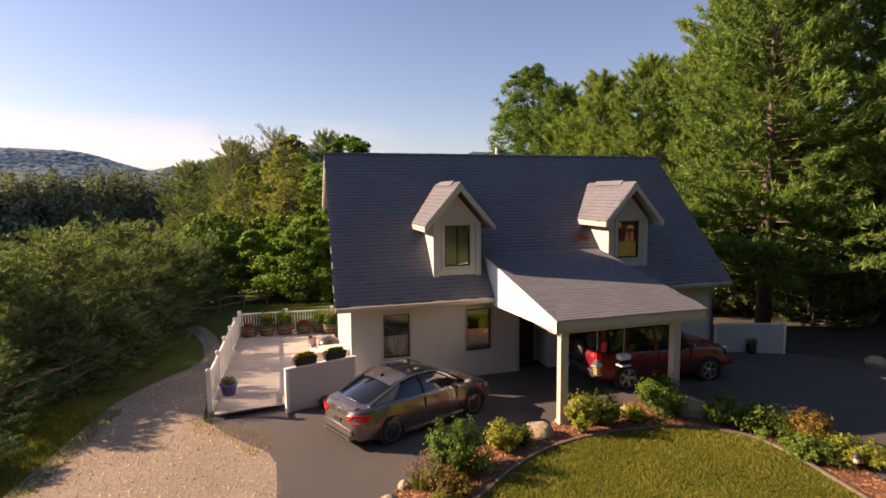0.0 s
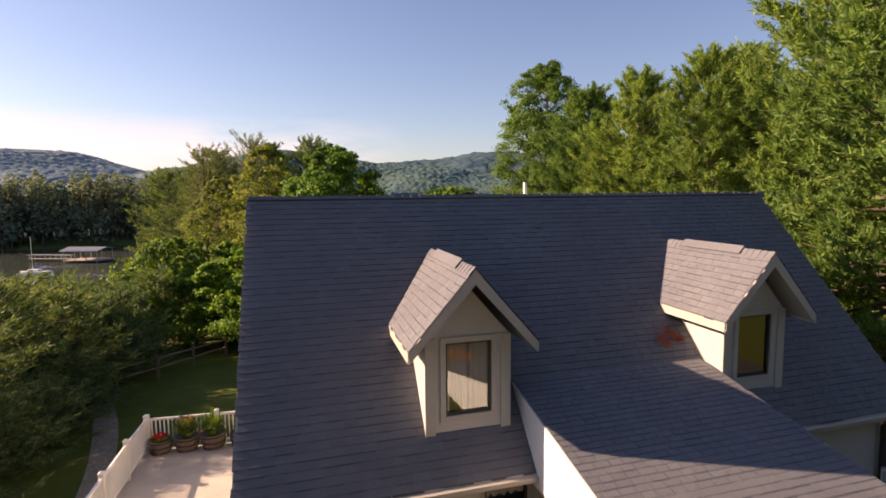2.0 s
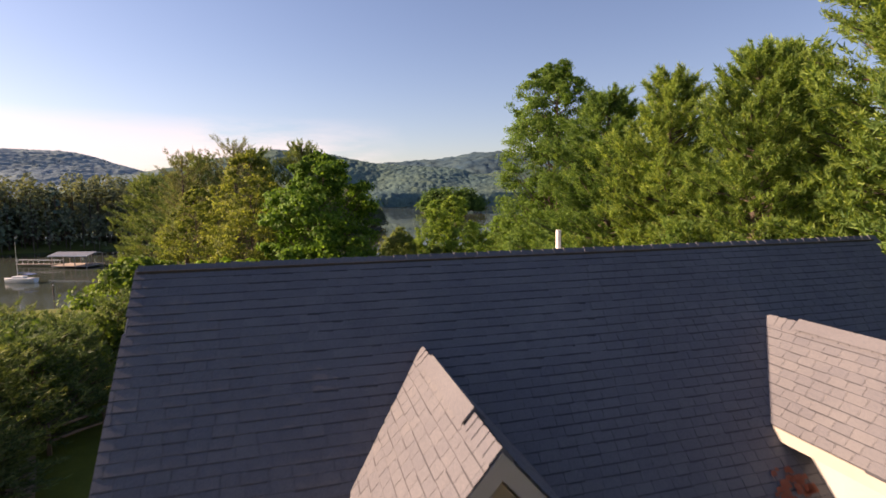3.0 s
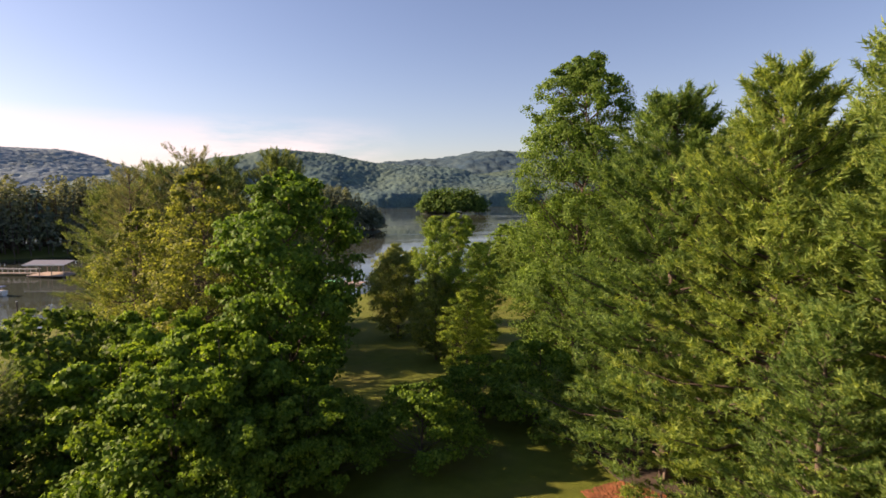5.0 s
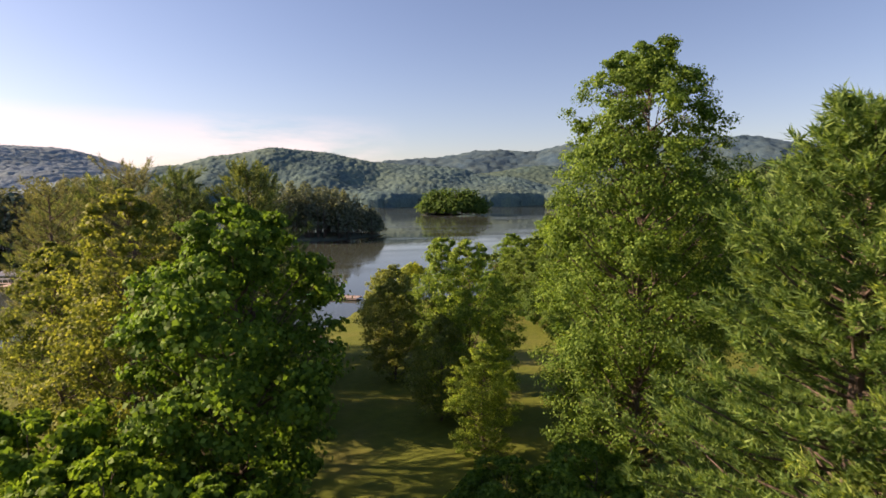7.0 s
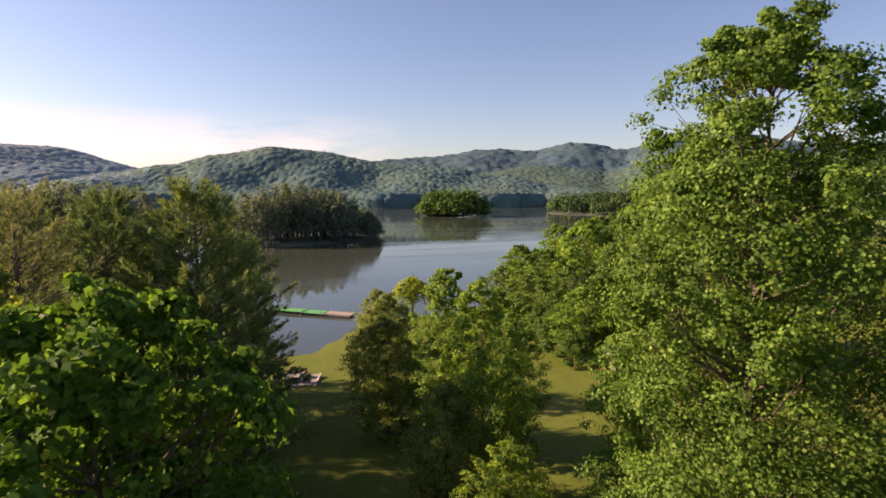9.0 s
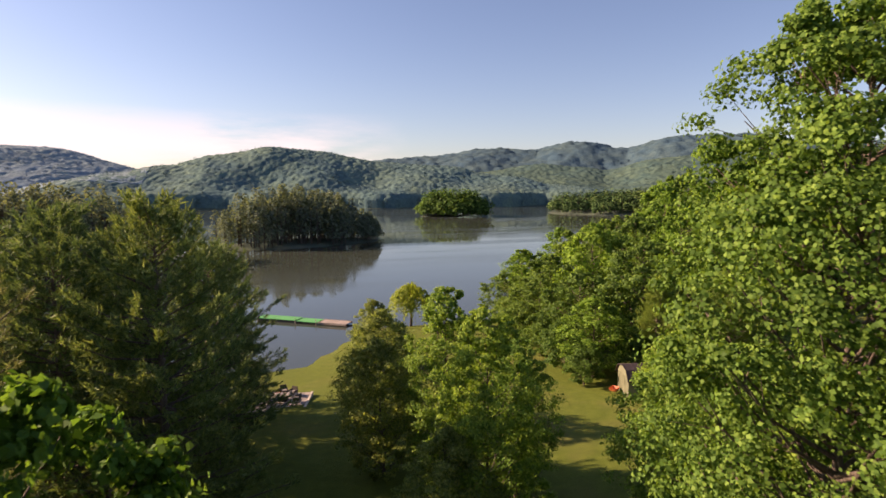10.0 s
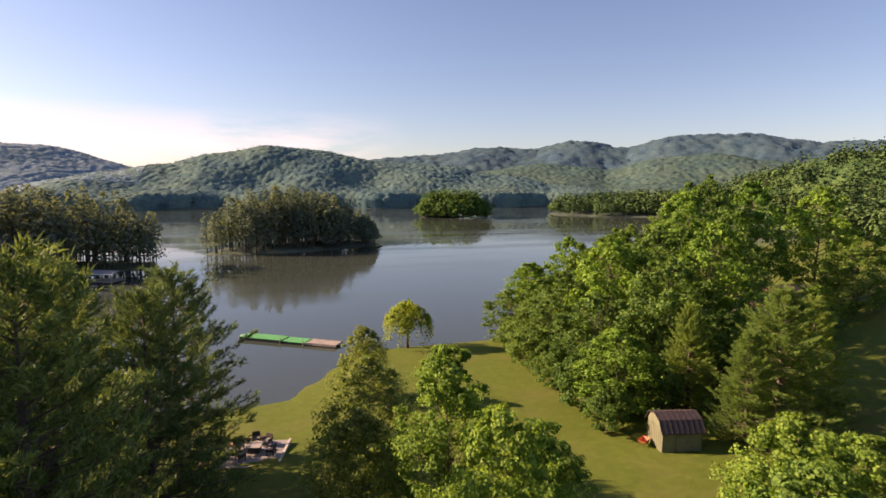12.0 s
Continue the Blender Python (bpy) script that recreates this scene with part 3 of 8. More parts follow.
for x, y, turn, size, tall in [(-1.6, 28.6, 0, 1.0, 0.95), (1.8, 28.6, 130, 1.0, 1.08), (0.6, 25.6, 250, 0.85, 1.1), (4.4, 28.4, 60, 0.85, 1.05), (5.4, 26.0, 10, 0.62, 1.05), (3.0, 24.6, 80, 0.65, 0.95), (-1.2, 33.2, 300, 1.05, 1.1), (1.8, 31.8, 330, 0.95, 1.1), (-4.4, 31.0, 200, 0.9, 0.9), (10.2, 26.8, 190, 0.66, 0.9), (14.6, 31.4, 20, 0.7, 0.8), (17.2, 29.6, 100, 0.8, 0.9)]:
    tree("dogwood_tree", LAYER, x, y, "low layered dogwood with flat sprays of leaves", "tree", "dogwoods behind the house", turn, size, tall)
# Trees from (-8.6, 21.4) to (-10.0, 17.6) are added to shade the lawn.
for x, y, turn, size in [(-5.8, 33.6, 0, 1.0), (-7.2, 29.0, 90, 0.55), (-5.0, 38.5, 300, 0.8), (-4.6, 52.0, 10, 0.95), (-8.6, 21.4, 70, 0.62), (-9.4, 25.2, 130, 0.62), (-11.4, 23.0, 220, 0.66), (-10.0, 17.6, 20, 0.6), (41.5, 80.5, 0, 0.8), (42.4, 88.0, 90, 0.75), (43.2, 95.5, 180, 0.8), (44.2, 102.5, 270, 0.7), (40.6, 74.8, 45, 0.6), (46.5, 77.0, 135, 0.8)]:
    tree("small_tree", BUSHT, x, y, "rounded dark green small tree", "tree", "", turn, size)
for x, y, turn, size, tall in [(20.1, 57.4, 0, 1.0, 1.04), (19.3, 48.6, 100, 0.92, 1.1), (23.0, 53.2, 30, 0.85, 0.95), (17.2, 40.5, 220, 0.7, 0.75), (26.2, 44.2, 170, 1.0, 0.92), (30.4, 48.0, 60, 1.05, 0.84), (34.6, 48.5, 0, 1.0, 0.76), (26.8, 39.0, 250, 0.9, 0.8)]:
    tree("young_tulip_tree", YOUNG, x, y, "young tulip tree with light green leaves", "tree", "young tulip trees", turn, size, tall)
for x, y, turn, size in [(21.6, 91.5, 0, 0.82), (18.4, 69.5, 90, 1.0), (16.6, 60.5, 200, 0.9), (17.0, 47.6, 310, 0.72)]:
    tree("olive_shrub", BROWN, x, y, "tall olive-brown shrub with thin twigs", "shrub", "olive shrubs on the lawn", turn, size)
for x, y, turn, size in [(21.4, 3.4, 0, 1.0), (23.8, 4.4, 90, 1.2), (26.6, 3.4, 200, 1.3), (29.5, 5.0, 300, 1.5), (24.0, 8.0, 30, 1.3), (20.8, 6.6, 150, 1.0), (22.8, 11.0, 70, 1.2), (27.5, 7.5, 140, 1.5), (33.0, 1.0, 10, 1.6), (18.4, 8.4, 250, 0.9)]:
    tree("young_pine", PINE_Y, x, y, "dark young pine shaded under the tall pines", "pine tree", "young pines under the tall pines", turn, size)
W_LBL = "leafy broadleaf tree in the shoreline wood"
k = 0
for x, y, s, t in [(46, 108, .75, .75), (51, 112, .85, .8), (50, 100, .9, .85), (45, 94, .85, .75), (52, 92, 1, .95), (46, 85, .9, .8), (53, 82, 1, .95), (43, 77, .75, .7), (58, 104, 1, 1), (60, 94, 1.05, 1.05), (60, 84, 1, 1),
                   (56, 78, .8, .75), (66, 110, 1, 1), (68, 98, 1.1, 1.1), (66, 90, 1.05, 1.05), (76, 104, 1.15, 1.2), (86, 104, 1.1, 1.1), (64, 82, .7, .6), (86, 114, 1.2, 1.25), (95, 100, 1.1, 1.0), (78, 86, .6, .5),
                   (57, 122, .85, .8), (66, 126, .9, .9), (76, 122, 1, 1), (88, 126, 1.1, 1.1), (104, 94, .9, .8), (91, 91, .85, .8), (100, 88, .7, .6), (84, 90, .6, .55)]:
    tree("wood_tree", WOODB if k % 3 == 1 else WOODA, x, y, W_LBL, "tree", "trees of the shoreline wood", k * 71, s, t)
    k += 1
for x, y, turn, size, tall in [(53.4, 69.0, 0, 0.95, 0.86), (49.4, 68.4, 90, 0.62, 0.98), (50.6, 76.5, 200, 0.62, 1.1), (58.6, 70.4, 280, 0.72, 0.98)]:
    tree("pine_tree", PINE_W, x, y, "grey-green pine at the edge of the lawn", "pine tree", "pines at the lawn's edge", turn, size, tall)


def willow():
    rng = np.random.default_rng(31)
    t = thing("willow_tree", "small weeping willow at the water's edge", "tree", pose(31.5, 112.6, gz(31.5, 112.6) - 0.05))
    sh = Shape()
    sh.tube([(0, 0, -0.3), (0.1, 0, 1.5), (0, 0.1, 3.5), (0, 0, 5.4)], [0.26, 0.2, 0.14, 0.05], 8)
    pts, nrm = [], []
    for i in range(90):
        a, r = rng.random() * math.tau, 3.4 * rng.random() ** 0.6
        top = Vector((math.cos(a) * r, math.sin(a) * r, 6.6 - 0.19 * r * r + rng.normal() * 0.2))
        if i < 16:
            sh.tube([(0, 0, 2.5), Vector((top.x * 0.5, top.y * 0.5, 4.6)), top], [0.08, 0.05, 0.02], 4, False)
        ln = 1.6 + 2.6 * rng.random()
        for j in range(80):
            s = rng.random()
            pts.append(top + Vector((math.cos(a) * 0.5 * s, math.sin(a) * 0.5 * s, -ln * s * s)) + Vector(rng.normal(size=3)) * 0.16)
            nrm.append((math.cos(a) + rng.normal() * 0.5, math.sin(a) + rng.normal() * 0.5, 0.3))
    part("trunk", sh, BARK, t, smooth=True)
    pts = np.array([tuple(p) for p in pts])
    part("crown", leaf_mesh("willow_crown", rng, pts, np.array(nrm), np.full(len(pts), 0.3), LEAF_WILLOW, 0.25), None, t)


willow()


def far_wood(name, label, spots, seed, mat, leaves=44, pine=False, level=0.35, loose=0.2):
    """Many far trees in one mesh: short trunks and crowns of leaf clumps."""
    rng = np.random.default_rng(seed)
    spots = np.array(spots)
    n = len(spots)
    z = ground_at(spots[:, 0], spots[:, 1])
    hgt, rad = spots[:, 2], spots[:, 3]
    own = np.repeat(np.arange(n), leaves)
    d = unit(rng.normal(size=(len(own), 3))) * (0.55 + 0.45 * rng.random((len(own), 1)))
    if pine:
        u = rng.random(len(own)) ** 0.8
        ang = rng.random(len(own)) * math.tau
        rr = rad[own] * np.sqrt(1.05 - u) * (0.5 + 0.5 * rng.random(len(own)))
        p = np.stack([spots[own, 0] + np.cos(ang) * rr, spots[own, 1] + np.sin(ang) * rr, z[own] + hgt[own] * (0.14 + 0.86 * u)], 1)
        nrm = np.stack([np.cos(ang) * 0.6, np.sin(ang) * 0.6, np.full(len(own), 0.8)], 1) + 0.4 * rng.normal(size=(len(own), 3))
    else:
        ch = hgt[own] * 0.48
        p = np.stack([spots[own, 0] + d[:, 0] * rad[own], spots[own, 1] + d[:, 1] * rad[own], z[own] + hgt[own] - ch + d[:, 2] * ch], 1)
        nrm = d * (0.7 - level * 0.3) + np.array([0, 0, level]) + loose * rng.normal(size=d.shape)
    size = rad[own] * (0.5 if leaves < 40 else 0.38 if leaves < 100 else 0.25) * (0.7 + 0.6 * rng.random(len(own)))
    v = leaf_arrays(rng, p, nrm, size, 0.45)
    # trunks: a slim four-sided post each
    tw = (hgt * 0.013)[:, None]
    base = np.stack([spots[:, 0], spots[:, 1], z - 0.5], 1)
    tops = base + np.stack([0 * z, 0 * z, hgt * 0.75 + 0.5], 1)
    post = []
    for ax in (np.array([1, 0, 0]), np.array([0, 1, 0])):
        post.append(np.stack([base - ax * tw, base + ax * tw, tops + ax * tw * 0.6, tops - ax * tw * 0.6], 1).reshape(-1, 3))
    nl = len(v)
    v = np.concatenate([v] + post)
    me = quick_mesh(name, v, np.arange(len(v)).reshape(-1, 4), mat)
    me.materials.append(BARK)
    me.polygons.foreach_set("material_index", np.array([0] * (nl // 4) + [1] * ((len(v) - nl) // 4), dtype=np.int32))
    tagged(new(name, me), label, "woods", kind="stuff")


def scatter(rng, n, x0, x1, y0, y1, keep, hgt, rad):
    out = []
    x, y = rng.uniform(x0, x1, n), rng.uniform(y0, y1, n)
    g = ground_at(x, y)
    for a, b, c in zip(x, y, g):
        if c > LAKE + 0.25 and keep(a, b):
            s = (0.75 + 0.5 * rng.random()) * min(1.0, 0.55 + 0.3 * (c - LAKE))
            out.append((a, b, hgt * s, rad * (0.8 + 0.4 * rng.random())))
    return out


def canopy_field(name, label, x0, x1, y0, y1, step, keep, height, crown, relief, seed, mat):
    """Treetops of a distant forest as one rolling surface with a bump for every crown."""
    rng = np.random.default_rng(seed)
    gx, gy = np.meshgrid(np.arange(x0, x1, step), np.arange(y0, y1, step))
    x = (gx + rng.uniform(-0.3, 0.3, gx.shape) * step).ravel()
    y = (gy + rng.uniform(-0.3, 0.3, gx.shape) * step).ravel()
    g = ground_at(x, y)
    on = ((g > LAKE + 0.25) & keep(x, y)).reshape(gx.shape)
    on[0], on[-1], on[:, 0], on[:, -1] = False, False, False, False
    on = on.ravel()
    nx, ny = int((x1 - x0) / crown) + 4, int((y1 - y0) / crown) + 4
    cx, cy, ch = rng.random((nx, ny)), rng.random((nx, ny)), rng.random((nx, ny))
    ix, iy = ((x - x0) / crown).astype(int) + 1, ((y - y0) / crown).astype(int) + 1
    best, lift = np.full(len(x), 9.0), np.zeros(len(x))
    for dx in (-1, 0, 1):
        for dy in (-1, 0, 1):
            a, b = np.clip(ix + dx, 0, nx - 1), np.clip(iy + dy, 0, ny - 1)
            d = np.hypot((a - 1 + cx[a, b]) * crown + x0 - x, (b - 1 + cy[a, b]) * crown + y0 - y) / crown
            near = d < best
            best, lift = np.where(near, d, best), np.where(near, ch[a, b], lift)
    bump = relief * (0.6 * lift - np.clip(best, 0, 1.1) ** 2 + 0.14 * rng.normal(size=len(x)))
    shore = np.clip(0.55 + 0.25 * (g - LAKE), 0, 1)
    z = np.where(on, g + height * 0.86 * shore + bump, g - 1.0)
    rows, cols = gx.shape
    i = np.arange(rows * cols).reshape(rows, cols)
    quads = np.stack([i[:-1, :-1], i[:-1, 1:], i[1:, 1:], i[1:, :-1]], 2).reshape(-1, 4)
    quads = quads[on[quads].any(axis=1)]
    me = quick_mesh(name, np.stack([x, y, z], 1), quads, mat)
    me.polygons.foreach_set("use_smooth", np.ones(len(quads), dtype=bool))
    tagged(new(name, me), label, "woods", kind="stuff")


rng = np.random.default_rng(77)
canopy_field("far_woods", "green wooded hills across the lake with haze in their colour", -230, 470, 600, 870, 1.9, lambda a, b: b < 850 - 0.3 * np.maximum(0, a - 160), 17, 6.2, 1.9, 1, LEAF_FAR_HAZE)
far_wood("far_hill_trees", "leafy crowns of the wooded hill across the lake with haze in their colour", scatter(rng, 5200, -230, 470, 600, 850, lambda a, b: b < 850 - 0.3 * max(0, a - 160), 15.5, 4.4), 21, LEAF_FAR_HAZE, 12, level=0.6, loose=0.15)
canopy_field("west_hill_woods", "wooded hill at the head of the lake with haze in its colour", -640, -120, 740, 1030, 2.5, lambda a, b: b < 1030, 17, 7.0, 2.0, 2, LEAF_MID_HAZE)
far_wood("west_hill_trees", "crowns of the wooded hill at the lake's head with haze in their colour", scatter(rng, 3600, -640, -120, 740, 1030, lambda a, b: True, 15.5, 4.8), 22, LEAF_MID_HAZE, 10, level=0.6, loose=0.12)
canopy_field("mountain_woods", "distant wooded mountain slopes with blue haze in their colour", 150, 2400, 1000, 2760, 13.0, lambda a, b: (2060 < b + 0.627 * (a - 233)) & (b + 0.627 * (a - 233) < 2980), 22, 40.0, 12.0, 3, LEAF_PEAK_HAZE)
canopy_field("ridge_woods", "wooded ridge below the mountains with haze in its colour", 480, 1160, 820, 1420, 3.6, lambda a, b: (1000 < b + 0.73 * (a - 528)) & (b + 0.73 * (a - 528) < 1420), 19, 10.0, 3.4, 4, LEAF_RIDGE_HAZE)
canopy_field("hillside_woods", "green wooded hill beyond the shoreline trees", 230, 470, 140, 540, 3.0, lambda a, b: ground_at(a, b) > LAKE + 4, 9, 7.0, 2.0, 5, LEAF_HILL)
far_wood("shore_trees", "leafy trees covering the hill beyond the shore", scatter(rng, 3200, 228, 440, 160, 542, lambda a, b: True, 15, 4.6), 13, LEAF_HILL, 42)
isle = [(x, y, h * (1.12 - 0.55 * float(smooth01(np.array(x), 22, 66))), r) for x, y, h, r in scatter(rng, 460, -20, 68, 240, 286, lambda a, b: True, 16.5, 3.6)]
far_wood("island_pines", "dark slender pines crowding the near island with haze in their colour", isle, 4, LEAF_ISLE_HAZE, 150, True)
far_wood("islet_trees", "light green trees on a small far island", scatter(rng, 330, 118, 190, 430, 480, lambda a, b: True, 18, 5.0), 6, LEAF_WOOD, 90)
far_wood("point_pines", "dark pines on a wooded point across the cove with haze in their colour", scatter(rng, 560, -112, -12, 192, 236, lambda a, b: True, 18, 3.6), 7, LEAF_ISLE_HAZE, 110, True)
far_wood("west_woods", "shaded wooded shore across the cove with haze in its colour", scatter(rng, 1500, -420, -62, 175, 330, lambda a, b: True, 17, 5.0), 8, LEAF_WEST_HAZE, 60)
# Unseen woods behind the camera, added to cut skylight on the house front.
far_wood("drive_woods", "unseen leafy woods behind the camera, added to cut skylight", scatter(rng, 260, -60, 60, -62, -30, lambda a, b: True, 19, 5.5), 9, LEAF_WOOD, 60)
# Woods beyond the pines, also added to block light from the right.
far_wood("side_woods", "leafy woods beyond the pines", scatter(rng, 90, 48, 72, -30, 45, lambda a, b: True, 12, 5.0), 10, LEAF_WOOD, 200)

# ---------------- materials of the house and yard ----------------
def shingle_build(nt):
    g = nt.nodes.new("ShaderNodeNewGeometry")
    oi = nt.nodes.new("ShaderNodeObjectInfo")
    add = nt.nodes.new("ShaderNodeMath")
    add.operation = "ADD"
    nt.links.new(g.outputs["Random Per Island"], add.inputs[0])
    nt.links.new(oi.outputs["Random"], add.inputs[1])
    fr = nt.nodes.new("ShaderNodeMath")
    fr.operation = "FRACT"
    nt.links.new(add.outputs[0], fr.inputs[0])
    c = ramp(nt, fr.outputs[0], [(0.0, (0.118, 0.125, 0.15)), (0.5, (0.132, 0.138, 0.16)), (1.0, (0.148, 0.152, 0.17))])
    gp = g.outputs["Position"]
    streak = node(nt, "ShaderNodeTexNoise", Scale=0.6, Detail=3.0)
    nt.links.new(gp, streak.inputs["Vector"])
    c = mixc(nt, 1.0, c, ramp(nt, streak.outputs["Fac"], [(0.35, (0.84, 0.84, 0.87)), (0.65, (1.06, 1.05, 1.03))]), "MULTIPLY")
    fine = node(nt, "ShaderNodeTexNoise", Scale=90.0, Detail=3.0)
    nt.links.new(gp, fine.inputs["Vector"])
    c = mixc(nt, 0.3, c, ramp(nt, fine.outputs["Fac"], [(0.35, (0.08, 0.08, 0.085)), (0.7, (0.33, 0.31, 0.3))]))
    return principled(nt, c, 0.92, normal=bumped(nt, fine.outputs["Fac"], 0.5, 0.006), spec=0.25)


SHINGLE = material("asphalt_shingle", shingle_build)
# Cut edges are asphalt-black, and also paint the shadow line under each course.
SHINGLE_SHADOW_EDGE = plain("shingle_edge_shadow", (0.05, 0.052, 0.062), 0.9, vary=0.3, bump=0)


def stained_build(nt):
    v = coords(nt)
    n = noise_of(nt, v, 7, 4)
    c = ramp(nt, n, [(0.3, (0.2, 0.045, 0.025)), (0.7, (0.26, 0.1, 0.06))])
    return principled(nt, c, 0.9)


ROLLED = plain("rolled_roofing", (0.5, 0.46, 0.43), 0.9, grain=6, vary=0.15, bump=0.2)
RUST_STAIN = material("rust_stain", stained_build)


def siding_build(nt):
    v = coords(nt)
    big = noise_of(nt, v, 0.7, 3)
    fine = noise_of(nt, coords(nt, 1, (0.15, 1, 1)), 60, 3)
    c = ramp(nt, big, [(0.3, (0.39, 0.385, 0.375)), (0.7, (0.46, 0.45, 0.435))])
    c = mixc(nt, 0.12, c, ramp(nt, fine, [(0.3, (0.45, 0.43, 0.38)), (0.7, (0.8, 0.78, 0.72))]))
    return principled(nt, c, 0.6, normal=bumped(nt, fine, 0.15, 0.004))


SIDING = material("painted_siding", siding_build)
TRIM = plain("painted_trim", (0.44, 0.41, 0.36), 0.55, vary=0.1, bump=0.05)
WHITE = plain("white_vinyl", (0.78, 0.77, 0.74), 0.45, vary=0.08, bump=0.03)
BRONZE = plain("bronze_frame", (0.045, 0.04, 0.035), 0.45, 0.2, vary=0.15)
CURTAIN = plain("curtain_cloth", (0.7, 0.69, 0.56), 0.9, vary=0.12)
BLIND = plain("orange_blind", (0.9, 0.19, 0.12), 0.8, vary=0.12)
ROOM = plain("room_dark", (0.12, 0.11, 0.1), 0.9, vary=0.2)
CONCRETE = plain("concrete_pad", (0.46, 0.41, 0.35), 0.9, grain=5, vary=0.22, bump=0.25)
DECKWOOD = plain("deck_wood", (0.42, 0.36, 0.3), 0.85, grain=6, vary=0.25, bump=0.2)
DARKWOOD = plain("weathered_wood", (0.17, 0.13, 0.1), 0.9, grain=8, vary=0.4, bump=0.4)
BARREL = plain("barrel_wood", (0.2, 0.14, 0.1), 0.85, grain=9, vary=0.35, bump=0.3)
IRON = plain("dark_iron", (0.05, 0.048, 0.045), 0.5, 0.6, vary=0.3)
SOIL = plain("potting_soil", (0.06, 0.045, 0.035), 1.0, vary=0.4, bump=0.6)
PURPLE = plain("purple_glaze", (0.11, 0.09, 0.32), 0.25, vary=0.2)
RED_FLOWER = leafy("red_petal", (0.45, 0.02, 0.02), (0.62, 0.03, 0.03), (0.75, 0.06, 0.05), 0.3)
PINK_FLOWER = leafy("pink_petal", (0.45, 0.12, 0.1), (0.6, 0.22, 0.2), (0.65, 0.35, 0.3), 0.3)
VIOLET_FLOWER = leafy("violet_petal", (0.16, 0.08, 0.12), (0.26, 0.14, 0.2), (0.36, 0.22, 0.28), 0.3)
YELLOW_FLOWER = leafy("yellow_petal", (0.5, 0.28, 0.02), (0.6, 0.4, 0.04), (0.65, 0.5, 0.08), 0.3)
STONE = plain("boulder_stone", (0.36, 0.28, 0.19), 0.9, grain=4, vary=0.4, bump=0.6)
FLAG_RED = plain("flag_red", (0.5, 0.04, 0.05), 0.8, vary=0.1)
FLAG_BLUE = plain("flag_blue", (0.03, 0.04, 0.2), 0.8, vary=0.1)
FLAG_WHITE = plain("flag_white", (0.78, 0.75, 0.72), 0.8, vary=0.1)
COVER = plain("cover_cloth", (0.7, 0.66, 0.55), 0.8, vary=0.12, bump=0.1)
GRILL = plain("grill_enamel", (0.05, 0.045, 0.04), 0.35, 0.1, vary=0.3)


def asphalt_build(nt):
    v = coords(nt)
    big = noise_of(nt, v, 0.35, 4)
    fine = noise_of(nt, v, 110, 3, 0.7)
    c = ramp(nt, big, [(0.3, (0.05, 0.044, 0.04)), (0.7, (0.092, 0.078, 0.068))])
    c = mixc(nt, 0.4, c, ramp(nt, fine, [(0.35, (0.03, 0.029, 0.028)), (0.7, (0.13, 0.12, 0.11))]))
    return principled(nt, c, 0.85, normal=bumped(nt, fine, 0.4, 0.006))


ASPHALT = material("asphalt", asphalt_build)


def gravel_build(nt):
    v = coords(nt)
    vo = node(nt, "ShaderNodeTexVoronoi", Scale=38.0)
    nt.links.new(v, vo.inputs["Vector"])
    big = noise_of(nt, v, 0.5, 4)
    c = ramp(nt, big, [(0.3, (0.2, 0.155, 0.105)), (0.7, (0.32, 0.26, 0.18))])
    sep = nt.nodes.new("ShaderNodeSeparateColor")
    nt.links.new(vo.outputs["Color"], sep.inputs[0])
    c = mixc(nt, 0.45, c, ramp(nt, sep.outputs[0], [(0, (0.1, 0.08, 0.06)), (1, (0.4, 0.34, 0.27))]))
    return principled(nt, c, 0.95, normal=bumped(nt, vo.outputs["Distance"], 0.55, 0.012), spec=0.2)


GRAVEL = material("gravel_drive", gravel_build)


def mulch_build(nt):
    v = coords(nt)
    n = noise_of(nt, v, 26, 5, 0.8)
    c = ramp(nt, n, [(0.3, (0.06, 0.03, 0.02)), (0.5, (0.19, 0.085, 0.05)), (0.72, (0.36, 0.2, 0.13))])
    return principled(nt, c, 0.95, normal=bumped(nt, n, 1.0, 0.04), spec=0.2)


MULCH = material("bark_mulch", mulch_build)


def glass_build(nt):
    gl = nt.nodes.new("ShaderNodeBsdfGlossy")
    gl.inputs["Roughness"].default_value = 0.02
    tr = nt.nodes.new("ShaderNodeBsdfTransparent")
    tr.inputs[0].default_value = (0.82, 0.85, 0.84, 1)
    fr = node(nt, "ShaderNodeFresnel", IOR=1.52)
    up = nt.nodes.new("ShaderNodeMath")
    up.operation = "MULTIPLY_ADD"
    up.inputs[1].default_value, up.inputs[2].default_value = 1.0, 0.10
    nt.links.new(fr.outputs[0], up.inputs[0])
    mx = nt.nodes.new("ShaderNodeMixShader")
    nt.links.new(up.outputs[0], mx.inputs[0])
    nt.links.new(tr.outputs[0], mx.inputs[1])
    nt.links.new(gl.outputs[0], mx.inputs[2])
    return mx.outputs[0]


GLASS = material("window_glass", glass_build)

